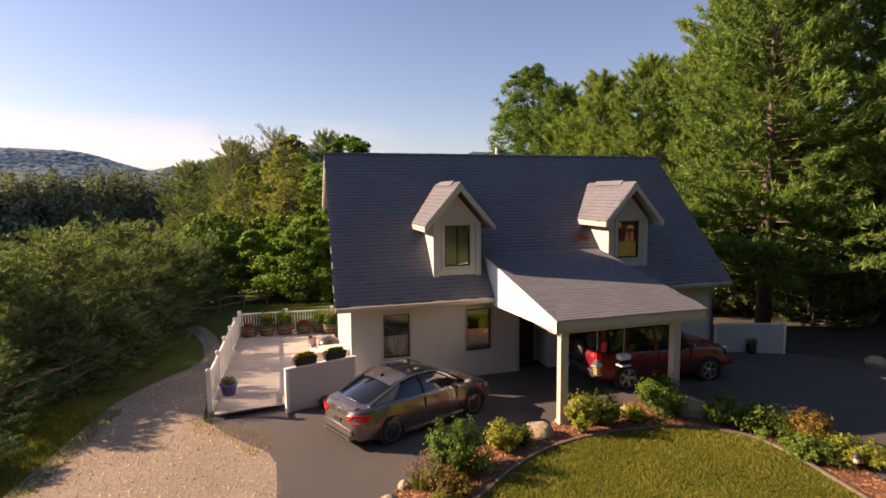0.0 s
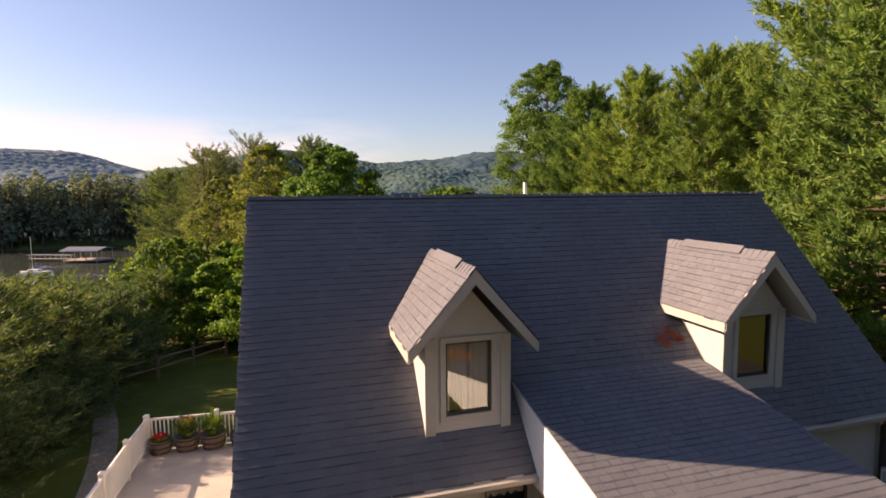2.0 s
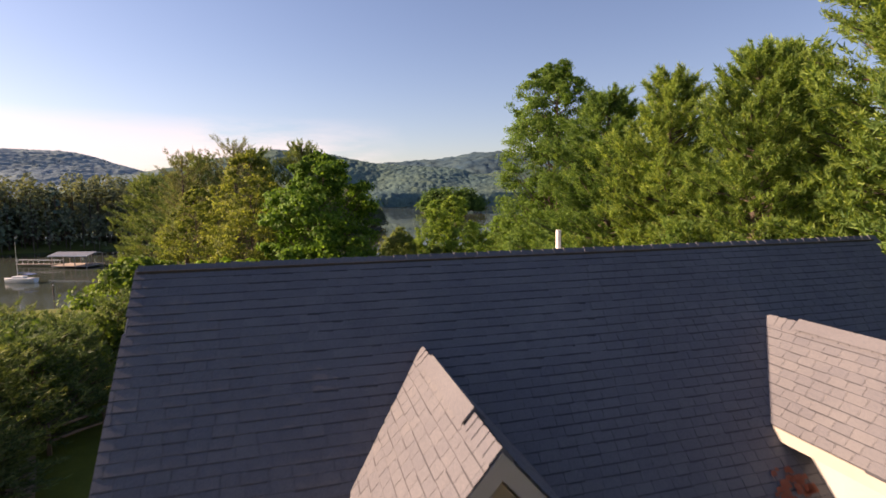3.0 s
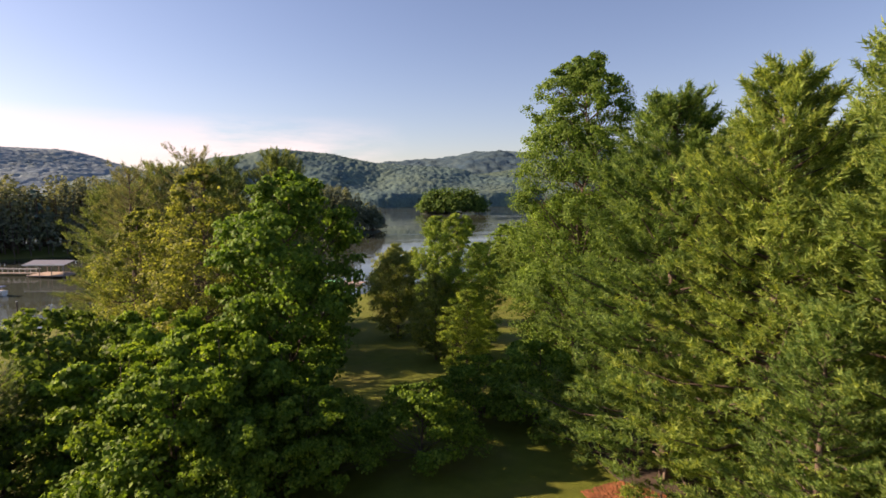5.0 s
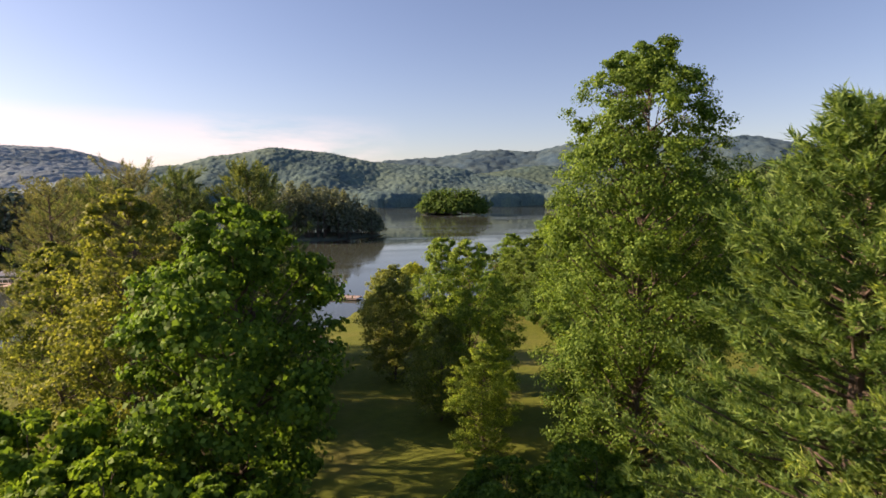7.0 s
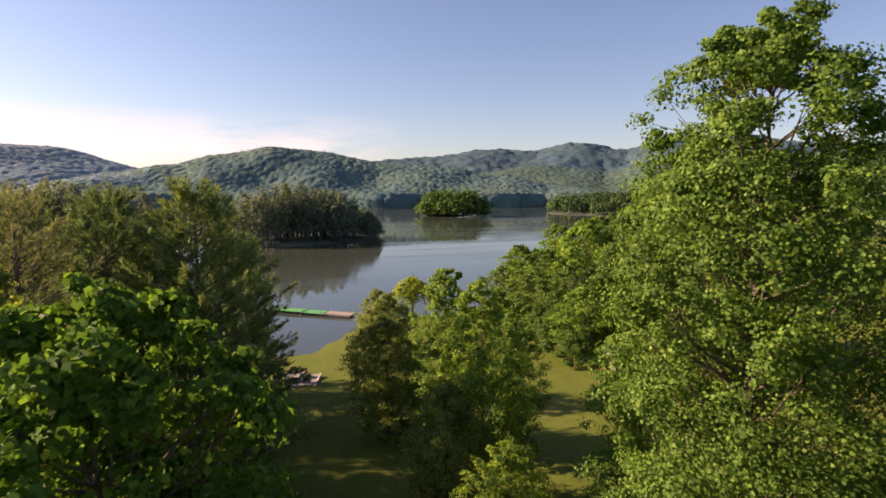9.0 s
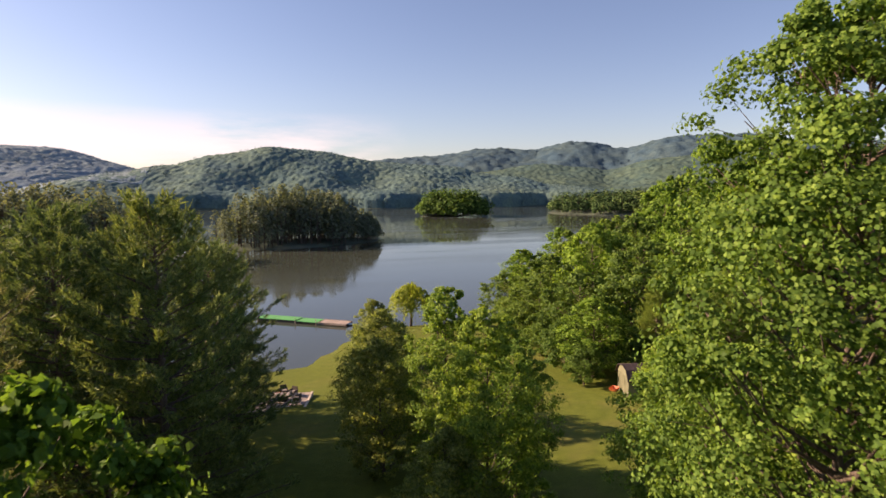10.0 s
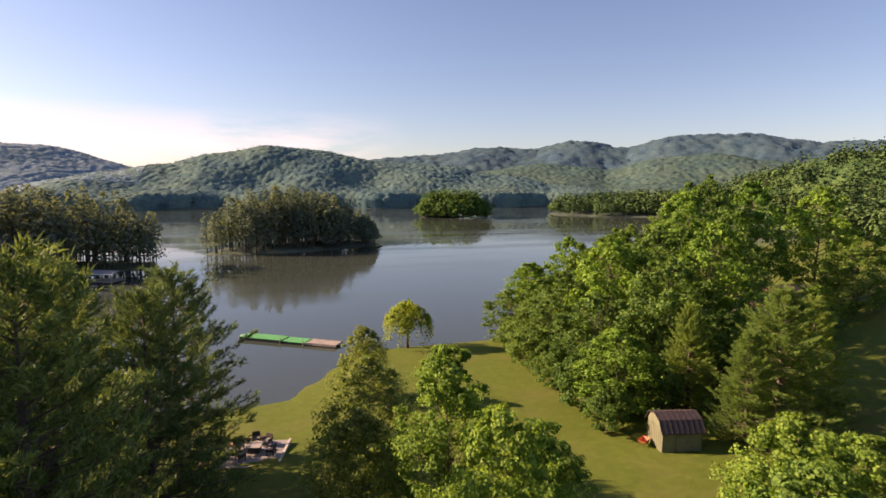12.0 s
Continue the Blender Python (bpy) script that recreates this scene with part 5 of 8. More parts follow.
def dormer(cx, seed, drape, blind):
    """A gabled dormer standing on the front slope."""
    wy, hw, apex, low = 0.16, 0.735, 5.73, 4.54
    k = (apex - low) / 1.05
    back = lambda z: z - EAVE_Z + EAVE_Y
    d = hpart("dormer", wall_with_openings(cx - hw, cx + hw, wy, wy + 0.12, 2.9, 4.56, [(cx - 0.39, cx + 0.40, 3.3, 4.5)])
              .prism([(cx - hw, wy, 4.56), (cx + hw, wy, 4.56), (cx, wy, 4.56 + hw * k)], (0, 0.12, 0)), SIDING, label="gabled dormer with pale siding")
    for s in (-1, 1):
        xx = cx + s * hw
        hpart("cheek_wall", Shape().prism([(xx, wy + 0.12, 2.95), (xx, wy + 0.12, 4.59), (xx, back(4.59), 4.59)], (-s * 0.1, 0, 0)), SIDING, d)
        hpart("corner_board", Shape().box(min(xx, xx - s * 0.17), max(xx, xx - s * 0.17), wy - 0.03, wy - 0.002, 2.9, 4.59), TRIM, d)
    window_unit(cx - 0.39, cx + 0.40, 3.3, 4.5, wy, d, drape, 0.09, blind=blind)
    hpart("dormer_room", Shape().box(cx - hw + 0.1, cx + hw - 0.1, 1.4, 1.42, 3.2, 4.5), ROOM, d)
    # roof: two slabs running back into the main slope
    f0 = -0.24
    ov = 1.06
    zl = apex - ov * k
    for s in (-1, 1):
        top_back, low_back = back(apex), back(zl)
        t = 0.13
        poly = [(cx, f0, apex), (cx, top_back, apex), (cx + s * ov, low_back, zl), (cx + s * ov, f0, zl)]
        sl = hpart("dormer_roof", Shape().prism(poly, (0, 0, -t)), TRIM, d, "pale shingled dormer roof")
        ln = math.hypot(ov, ov * k)
        if s < 0:
            shingle_field(sl, (cx - ov + SKEW * top_back - 0.01, top_back, zl), (-SKEW, -1, 0), (ov, 0, ov * k), top_back - f0 + 0.03, ln, seed, lambda a, b, L=ln, tb=top_back, lb=low_back: a > (1 - b / L) * (tb - lb) - 0.1, None, 0.14, 0.25)
        else:
            shingle_field(sl, (cx + ov + SKEW * f0 + 0.01, f0 - 0.03, zl), (SKEW, 1, 0), (-ov, 0, ov * k), top_back - f0 + 0.03, ln, seed + 1, lambda a, b, L=ln, tb=top_back, lb=low_back: a < (lb - f0) + b / L * (tb - lb) + 0.1, None, 0.14, 0.25)
        # rake board on the front and eave board at the side
        hpart("rake_board", Shape().prism([(cx, f0 - 0.03, apex - 0.01), (cx + s * ov, f0 - 0.03, zl - 0.01), (cx + s * ov, f0 - 0.03, zl - 0.19), (cx, f0 - 0.03, apex - 0.24)], (0, 0.035, 0)), TRIM, d)
        hpart("eave_board", Shape().box(min(cx + s * ov, cx + s * (ov + 0.02)), max(cx + s * ov, cx + s * (ov + 0.02)), f0 - 0.01, low_back - 0.05, zl - 0.18, zl - 0.015), TRIM, d)
    y = f0 - 0.02
    while y < back(apex) - 0.1:
        hpart("ridge_cap", Shape().add([(cx - 0.12, y, apex - 0.10), (cx, y, apex + 0.035), (cx + 0.12, y, apex - 0.10), (cx - 0.12, y + 0.2, apex - 0.115), (cx, y + 0.2, apex + 0.02), (cx + 0.12, y + 0.2, apex - 0.115)], [(0, 1, 4, 3), (1, 2, 5, 4), (0, 2, 1)]), SHINGLE, d)
        y += 0.16
    hpart("ridge_vent", Shape().prism([(cx - 0.13, 0.5, apex - 0.07), (cx, 0.5, apex + 0.075), (cx + 0.13, 0.5, apex - 0.07), (cx, 0.5, apex)], (0, 1.75, 0)), SHINGLE, d)
    return d


dormer(3.36, 31, CURTAIN, 0)
dormer(9.2, 41, CURTAIN, 0.97)

# porch roof on two posts
PX0, PX1, PY, PZ, SY, SZ = 4.36, 8.4, -4.53, 2.62, 0.75, 3.57
ps = (SZ - PZ) / (SY - PY)
porch = hpart("porch_roof", Shape().prism([(PX0, PY, PZ), (PX0, SY, SZ), (PX0, SY, SZ - 0.1), (PX0, PY, PZ - 0.12)], (PX1 - PX0, 0, 0)), SHINGLE, label="low shingled porch roof sloping from the main roof")
shingle_field(porch, (PX0 + SKEW * PY - 0.02, PY - 0.03, PZ + 0.003), ux, (SKEW, 1, ps), PX1 - PX0 + 0.04, math.hypot(SY - PY, SZ - PZ) + 0.05, 3, None, lambda a, b: b < 2.0)
hpart("porch_beam", Shape().box(PX0, PX1, PY + 0.02, PY + 0.2, PZ - 0.30, PZ - 0.13), TRIM, porch)
hpart("fascia", Shape().box(PX0 - 0.02, PX1 + 0.02, PY - 0.03, PY + 0.0, PZ - 0.22, PZ - 0.01), TRIM, porch)
hpart("side_panel", Shape().prism([(PX0 - 0.03, PY - 0.03, PZ - 0.24), (PX0 - 0.03, PY - 0.03, PZ - 0.01), (PX0 - 0.03, SY - 0.02, SZ - 0.02), (PX0 - 0.03, 0.0, 2.3), (PX0 - 0.03, -0.35, 2.16)], (0.05, 0, 0)), WHITE, porch, "sunlit white side panel")
hpart("side_panel", Shape().prism([(PX1 - 0.02, PY - 0.03, PZ - 0.24), (PX1 - 0.02, PY - 0.03, PZ - 0.01), (PX1 - 0.02, -0.02, PZ + ps * 4.5 - 0.02), (PX1 - 0.02, -0.02, 2.2)], (0.05, 0, 0)), WHITE, porch)
for px0, px1 in ((4.53, 4.73), (7.58, 7.78)):
    hpart("post", Shape().box(px0, px1, -4.40, -4.20, -0.05, PZ - 0.28), TRIM, porch, "square cream porch post", bevel=0.012)
    hpart("post_base", Shape().box(px0 - 0.03, px1 + 0.03, -4.43, -4.17, 0.0, 0.22), TRIM, porch, bevel=0.01)
hpart("porch_ceiling", Shape().box(PX0 + 0.05, PX1 - 0.05, PY + 0.2, -0.03, 2.26, 2.28), TRIM, porch)


def low_wall(a, b, height, label):
    """A low screen wall of white lap boards between two points."""
    a, b = Vector((*a, gz(*a))), Vector((*b, gz(*b)))
    ln = (b - a).xy.length
    ang = math.atan2(b.y - a.y, b.x - a.x)
    t = thing("screen_wall", label, "wall", Matrix.Translation((a.x, a.y, min(a.z, b.z) - 0.1)) @ Matrix.Rotation(ang, 4, "Z"))
    part("core", Shape().box(0, ln, -0.03, 0.03, 0, height), SIDING, t)
    part("cap_rail", Shape().box(-0.03, ln + 0.02, -0.06, 0.06, height, height + 0.035), WHITE, t, bevel=0.006)
    part("end_post", Shape().box(-0.08, 0.0, -0.06, 0.06, 0, height + 0.03), WHITE, t, bevel=0.006)
    part("end_post", Shape().box(ln - 0.02, ln + 0.06, -0.06, 0.06, 0, height + 0.03), WHITE, t, bevel=0.006)
    z = 0.02
    while z < height - 0.1:
        part("siding_board", siding_board(ln - 0.03, 0.17), None, t, m=Matrix.Translation((0.005, -0.031, z)))
        z += 0.17
    return t


low_wall((-1.58, -1.25), (0.14, -0.72), 1.22, "low white screen wall beside the patio")
low_wall((12.95, 0.2), (15.2, -0.5), 1.16, "low white screen wall beyond the porch")

# ---------------- vehicles ----------------
def paint(name, color, rough=0.28, metal=0.5):
    def build(nt):
        v = coords(nt)
        d = noise_of(nt, v, 2.2, 4)
        r = ramp(nt, d, [(0.3, (rough * 0.8,) * 3), (0.7, (rough * 1.35,) * 3)])
        return principled(nt, mixc(nt, 0.3, color, ramp(nt, d, [(0.3, tuple(c * 0.8 for c in color)), (0.7, tuple(min(1, c * 1.15) for c in color))])), r, metal, Coat_Weight=0.6, Coat_Roughness=0.06)
    return material(name, build)


CAR_GREY = paint("grey_car_paint", (0.22, 0.195, 0.185), 0.22, 0.75)
CAR_RED = paint("red_car_paint", (0.17, 0.004, 0.012), 0.28, 0.1)
CAR_GLASS = paint("tinted_car_glass", (0.012, 0.014, 0.016), 0.05, 0.0)
TYRE = plain("tyre_rubber", (0.02, 0.02, 0.02), 0.85, vary=0.2)
ALLOY = plain("alloy_rim", (0.5, 0.49, 0.47), 0.3, 0.9, vary=0.1, bump=0)
BLACK_RIM = plain("black_rim", (0.02, 0.02, 0.02), 0.35, 0.5, vary=0.1, bump=0)
CHROME = plain("chrome_trim", (0.7, 0.7, 0.7), 0.15, 1.0, vary=0.05, bump=0)
BLACK = plain("black_plastic", (0.02, 0.02, 0.02), 0.6, vary=0.2)
LAMP_RED = plain("red_lamp_glass", (0.6, 0.015, 0.02), 0.15, vary=0.15, bump=0)
LAMP_CLEAR = plain("clear_lamp_glass", (0.7, 0.7, 0.68), 0.12, 0.3, vary=0.1, bump=0)
PLATE = plain("plate_white", (0.6, 0.62, 0.64), 0.4, vary=0.05, bump=0)


def loft(rings, closed=True):
    s = Shape()
    n = len(rings[0])
    vs = [p for r in rings for p in r]
    fs = []
    for i in range(len(rings) - 1):
        for k in range(n if closed else n - 1):
            k2 = (k + 1) % n
            fs.append((i * n + k, i * n + k2, (i + 1) * n + k2, (i + 1) * n + k))
    fs += [tuple(range(n - 1, -1, -1)), tuple(range((len(rings) - 1) * n, len(rings) * n))]
    return s.add(vs, fs)


def body_ring(x, wl, wb, zb, zt, crown):
    half = [(0.0, zb), (wl * 0.92, zb), (wl, zb + 0.1), (wl + 0.015, zb + (zt - zb) * 0.45), (wb + 0.012, zt - 0.16), (wb, zt - 0.07), (wb - 0.05, zt - 0.015), (wb * 0.62, zt + crown * 0.75), (0.0, zt + crown)]
    return [(x, y, z) for y, z in half] + [(x, -y, z) for y, z in reversed(half[1:-1])]


def cab_ring(x, wb, wt, zb, zt):
    half = [(0.0, zb), (wb, zb), (wb - (wb - wt) * 0.5, zb + (zt - zb) * 0.55), (wt, zt - 0.05), (wt - 0.07, zt - 0.005), (0.0, zt + 0.025)]
    return [(x, y, z) for y, z in half] + [(x, -y, z) for y, z in reversed(half[1:-1])]


def smooth_part(name, shape, mat, parent, label="", angle=0.6):
    ob = part(name, shape, mat, parent, label, smooth=True)
    me = ob.data
    bm = bmesh.new()
    bm.from_mesh(me)
    for e in bm.edges:
        e.smooth = e.calc_face_angle(0) < angle
    bm.to_mesh(me)
    bm.free()
    return ob


def wheel(parent, x, y, r, side, rim_mat, spokes=5):
    """A tyre with a spoked rim; side +1 or -1 is the way it faces."""
    rot = Matrix.Translation((x, y, r)) @ Matrix.Rotation(-side * math.pi / 2, 4, "X")
    w = part("wheel", Shape().turned([(r * 0.66, -0.11), (r * 0.93, -0.11), (r, -0.07), (r, 0.07), (r * 0.93, 0.11), (r * 0.66, 0.1), (r * 0.64, 0.0)], 28, rot), TYRE, parent, "black rubber tyre", smooth=True)
    s = Shape().turned([(r * 0.6, -0.02), (r * 0.66, 0.09), (r * 0.7, 0.105), (r * 0.66, 0.11), (r * 0.62, 0.06), (r * 0.6, 0.0)], 28, rot)
    for k in range(spokes):
        m = rot @ Matrix.Rotation(k * math.tau / spokes, 4, "Z")
        s.add([m @ Vector(p) for p in ((0.03, -0.045, 0.075), (r * 0.64, -0.032, 0.095), (r * 0.64, 0.032, 0.095), (0.03, 0.045, 0.075), (0.03, -0.05, 0.04), (r * 0.64, -0.04, 0.05), (r * 0.64, 0.04, 0.05), (0.03, 0.05, 0.04))],
              [(0, 1, 2, 3), (0, 4, 5, 1), (3, 2, 6, 7), (4, 7, 6, 5)])
    s.turned([(0.07, 0.05), (0.07, 0.08), (0.04, 0.1), (0.005, 0.1)], 14, rot)
    part("rim", s, rim_mat, w, "spoked alloy rim")
    part("hub_disc", Shape().turned([(r * 0.6, 0.0), (r * 0.6, 0.02), (0.01, 0.02)], 24, rot), BLACK, w)
    return w


def wheel_arches(parent, axles, half, r):
    for ax in axles:
        for s in (-1, 1):
            m = Matrix.Translation((ax, s * (half - 0.09), r + 0.02)) @ Matrix.Rotation(-s * math.pi / 2, 4, "X")
            part("wheel_arch", Shape().turned([(r * 1.1, 0.0), (r * 1.1, 0.112), (r * 1.07, 0.118), (r * 1.07, 0.1), (0.02, 0.1)], 26, m), BLACK, parent)


def sedan(m):
    t = thing("sedan_car", "grey four-door coupe sedan parked on the drive", "car", m)
    sec = [(0.06, 0.48, 0.5, 0.40, 0.80, 0.0), (0.1, 0.64, 0.62, 0.31, 0.90, 0.01), (0.2, 0.76, 0.71, 0.27, 0.955, 0.02), (0.36, 0.83, 0.76, 0.25, 0.985, 0.025), (0.62, 0.87, 0.81, 0.23, 1.01, 0.02), (1.0, 0.89, 0.86, 0.2, 1.02, 0.02), (1.6, 0.885, 0.85, 0.18, 1.01, 0.02),
           (2.3, 0.88, 0.84, 0.18, 0.985, 0.02), (2.95, 0.88, 0.83, 0.18, 0.955, 0.03), (3.4, 0.885, 0.82, 0.19, 0.92, 0.05), (3.75, 0.885, 0.8, 0.2, 0.88, 0.06), (4.15, 0.84, 0.74, 0.22, 0.8, 0.05), (4.45, 0.74, 0.62, 0.26, 0.69, 0.03), (4.61, 0.55, 0.45, 0.34, 0.58, 0.0)]
    smooth_part("body", loft([body_ring(*s) for s in sec]), CAR_GREY, t)
    cab = [(0.42, 0.62, 0.56, 0.94, 1.005), (0.75, 0.72, 0.58, 0.94, 1.12), (1.35, 0.79, 0.57, 0.94, 1.34), (1.75, 0.80, 0.58, 0.93, 1.415), (2.2, 0.80, 0.58, 0.92, 1.435), (2.6, 0.80, 0.57, 0.91, 1.405), (2.95, 0.79, 0.57, 0.9, 1.27), (3.3, 0.77, 0.6, 0.9, 1.08), (3.52, 0.73, 0.66, 0.92, 0.97)]
    smooth_part("glasshouse", loft([cab_ring(*c) for c in cab]), CAR_GLASS, t, "dark tinted car windows")
    # painted roof rear, pillars and dark sunroof
    roofp = []
    for x, w, z in ((1.18, 0.575, 1.292), (1.4, 0.575, 1.365), (1.62, 0.575, 1.405), (1.72, 0.575, 1.418)):
        roofp.append([(x, y * w, z + 0.028 * (1 - y * y) + 0.004) for y in (-1, -0.7, -0.3, 0, 0.3, 0.7, 1)])
    s = Shape()
    vs = [p for r in roofp for p in r]
    s.add(vs + [(p[0], p[1], p[2] - 0.02) for p in vs], [(i * 7 + k, i * 7 + k + 1, (i + 1) * 7 + k + 1, (i + 1) * 7 + k) for i in range(3) for k in range(6)])
    smooth_part("roof_panel", s, CAR_GREY, t)
    for sd in (-1, 1):
        rail = [(0.5, 0.66, 0.99), (1.0, 0.66, 1.19), (1.45, 0.625, 1.365), (1.9, 0.605, 1.42), (2.3, 0.60, 1.42), (2.65, 0.605, 1.375), (3.0, 0.635, 1.24), (3.45, 0.72, 0.985)]
        smooth_part("roof_rail", Shape().tube([(x, sd * y, z) for x, y, z in rail], [0.05, 0.05, 0.034, 0.026, 0.022, 0.022, 0.024, 0.026], 8), CAR_GREY, t)
        part("rear_quarter", Shape().prism([(0.52, sd * 0.668, 0.98), (1.12, sd * 0.75, 1.0), (1.42, sd * 0.655, 1.31), (1.36, sd * 0.63, 1.34), (0.95, sd * 0.655, 1.18)], (0, sd * 0.03, 0)), CAR_GREY, t, bevel=0.008)
        part("side_pillar", Shape().prism([(2.02, sd * 0.80, 0.94), (2.1, sd * 0.80, 0.94), (2.06, sd * 0.625, 1.39), (2.0, sd * 0.625, 1.39)], (0, sd * 0.012, 0)), BLACK, t)
        part("door_mirror", Shape().turned([(0.01, -0.1), (0.07, -0.08), (0.085, 0.0), (0.06, 0.09), (0.01, 0.1)], 12, Matrix.Translation((2.95, sd * 0.95, 1.0)) @ Matrix.Rotation(math.pi / 2, 4, "X") @ Matrix.Diagonal((0.9, 0.8, 1.0, 1))), CAR_GREY, t, smooth=True)
        for x in (1.32, 2.35):
            part("door_handle", Shape().box(x, x + 0.2, min(sd * 0.862, sd * 0.885), max(sd * 0.862, sd * 0.885), 0.80, 0.83), CAR_GREY, t, bevel=0.008)
        part("sill", Shape().box(1.35, 3.3, min(sd * 0.85, sd * 0.905), max(sd * 0.85, sd * 0.905), 0.17, 0.26), CAR_GREY, t, bevel=0.02)
        lamp = [(0.055, sd * 0.40, 0.82), (0.075, sd * 0.63, 0.86), (0.2, sd * 0.765, 0.88), (0.42, sd * 0.845, 0.86), (0.36, sd * 0.85, 0.74), (0.12, sd * 0.70, 0.68), (0.055, sd * 0.47, 0.70)]
        part("tail_lamp", Shape().prism([(x - 0.012, y + sd * 0.01, z) for x, y, z in lamp], (0.02, 0, 0)), LAMP_RED, t, "red tail lamp")
        part("head_lamp", Shape().prism([(4.2, sd * 0.78, 0.74), (4.48, sd * 0.62, 0.66), (4.5, sd * 0.56, 0.58), (4.25, sd * 0.8, 0.62)], (0.02, sd * 0.03, 0.02)), LAMP_CLEAR, t)
        part("door_seam", Shape().box(2.04, 2.05, min(sd * 0.86, sd * 0.899), max(sd * 0.86, sd * 0.899), 0.3, 0.9), BLACK, t)
        part("door_seam", Shape().box(3.1, 3.11, min(sd * 0.86, sd * 0.897), max(sd * 0.86, sd * 0.897), 0.3, 0.88), BLACK, t)
        part("exhaust_tip", Shape().tube([(0.0, sd * 0.5, 0.3), (0.12, sd * 0.5, 0.3)], [0.04, 0.04], 10), CHROME, t)
    part("spoiler_lip", Shape().prism([(0.17, -0.58, 0.965), (0.26, -0.6, 0.985), (0.26, 0.6, 0.985), (0.17, 0.58, 0.965)], (0, 0, 0.02)), CAR_GREY, t, bevel=0.006)
    part("rear_bumper", Shape().box(0.03, 0.16, -0.6, 0.6, 0.36, 0.52), CAR_GREY, t, bevel=0.04)
    part("diffuser", Shape().box(0.0, 0.12, -0.5, 0.5, 0.24, 0.34), BLACK, t, bevel=0.02)
    part("number_plate", Shape().box(0.04, 0.058, -0.155, 0.155, 0.6, 0.7), BLACK, t, bevel=0.004)
    part("badge", Shape().turned([(0.045, 0), (0.045, 0.012), (0.01, 0.014)], 18, Matrix.Translation((0.07, 0, 0.86)) @ Matrix.Rotation(-math.pi / 2, 4, "Y")), CHROME, t)
    part("antenna_fin", Shape().prism([(1.28, -0.012, 1.36), (1.42, -0.012, 1.41), (1.3, -0.012, 1.425)], (0, 0.024, 0)), BLACK, t)
    wheel_arches(t, (1.0, 3.70), 0.885, 0.33)
    for ax in (1.0, 3.70):
        for sd in (-1, 1):
            w = wheel(t, ax, sd * 0.79, 0.33, sd, BLACK_RIM, 10)
            part("rim_lip", Shape().turned([(0.205, 0.1), (0.21, 0.118), (0.228, 0.118), (0.232, 0.1)], 28, Matrix.Translation((ax, sd * 0.79, 0.33)) @ Matrix.Rotation(-sd * math.pi / 2, 4, "X")), ALLOY, w, "bright silver rim lip")
    return t


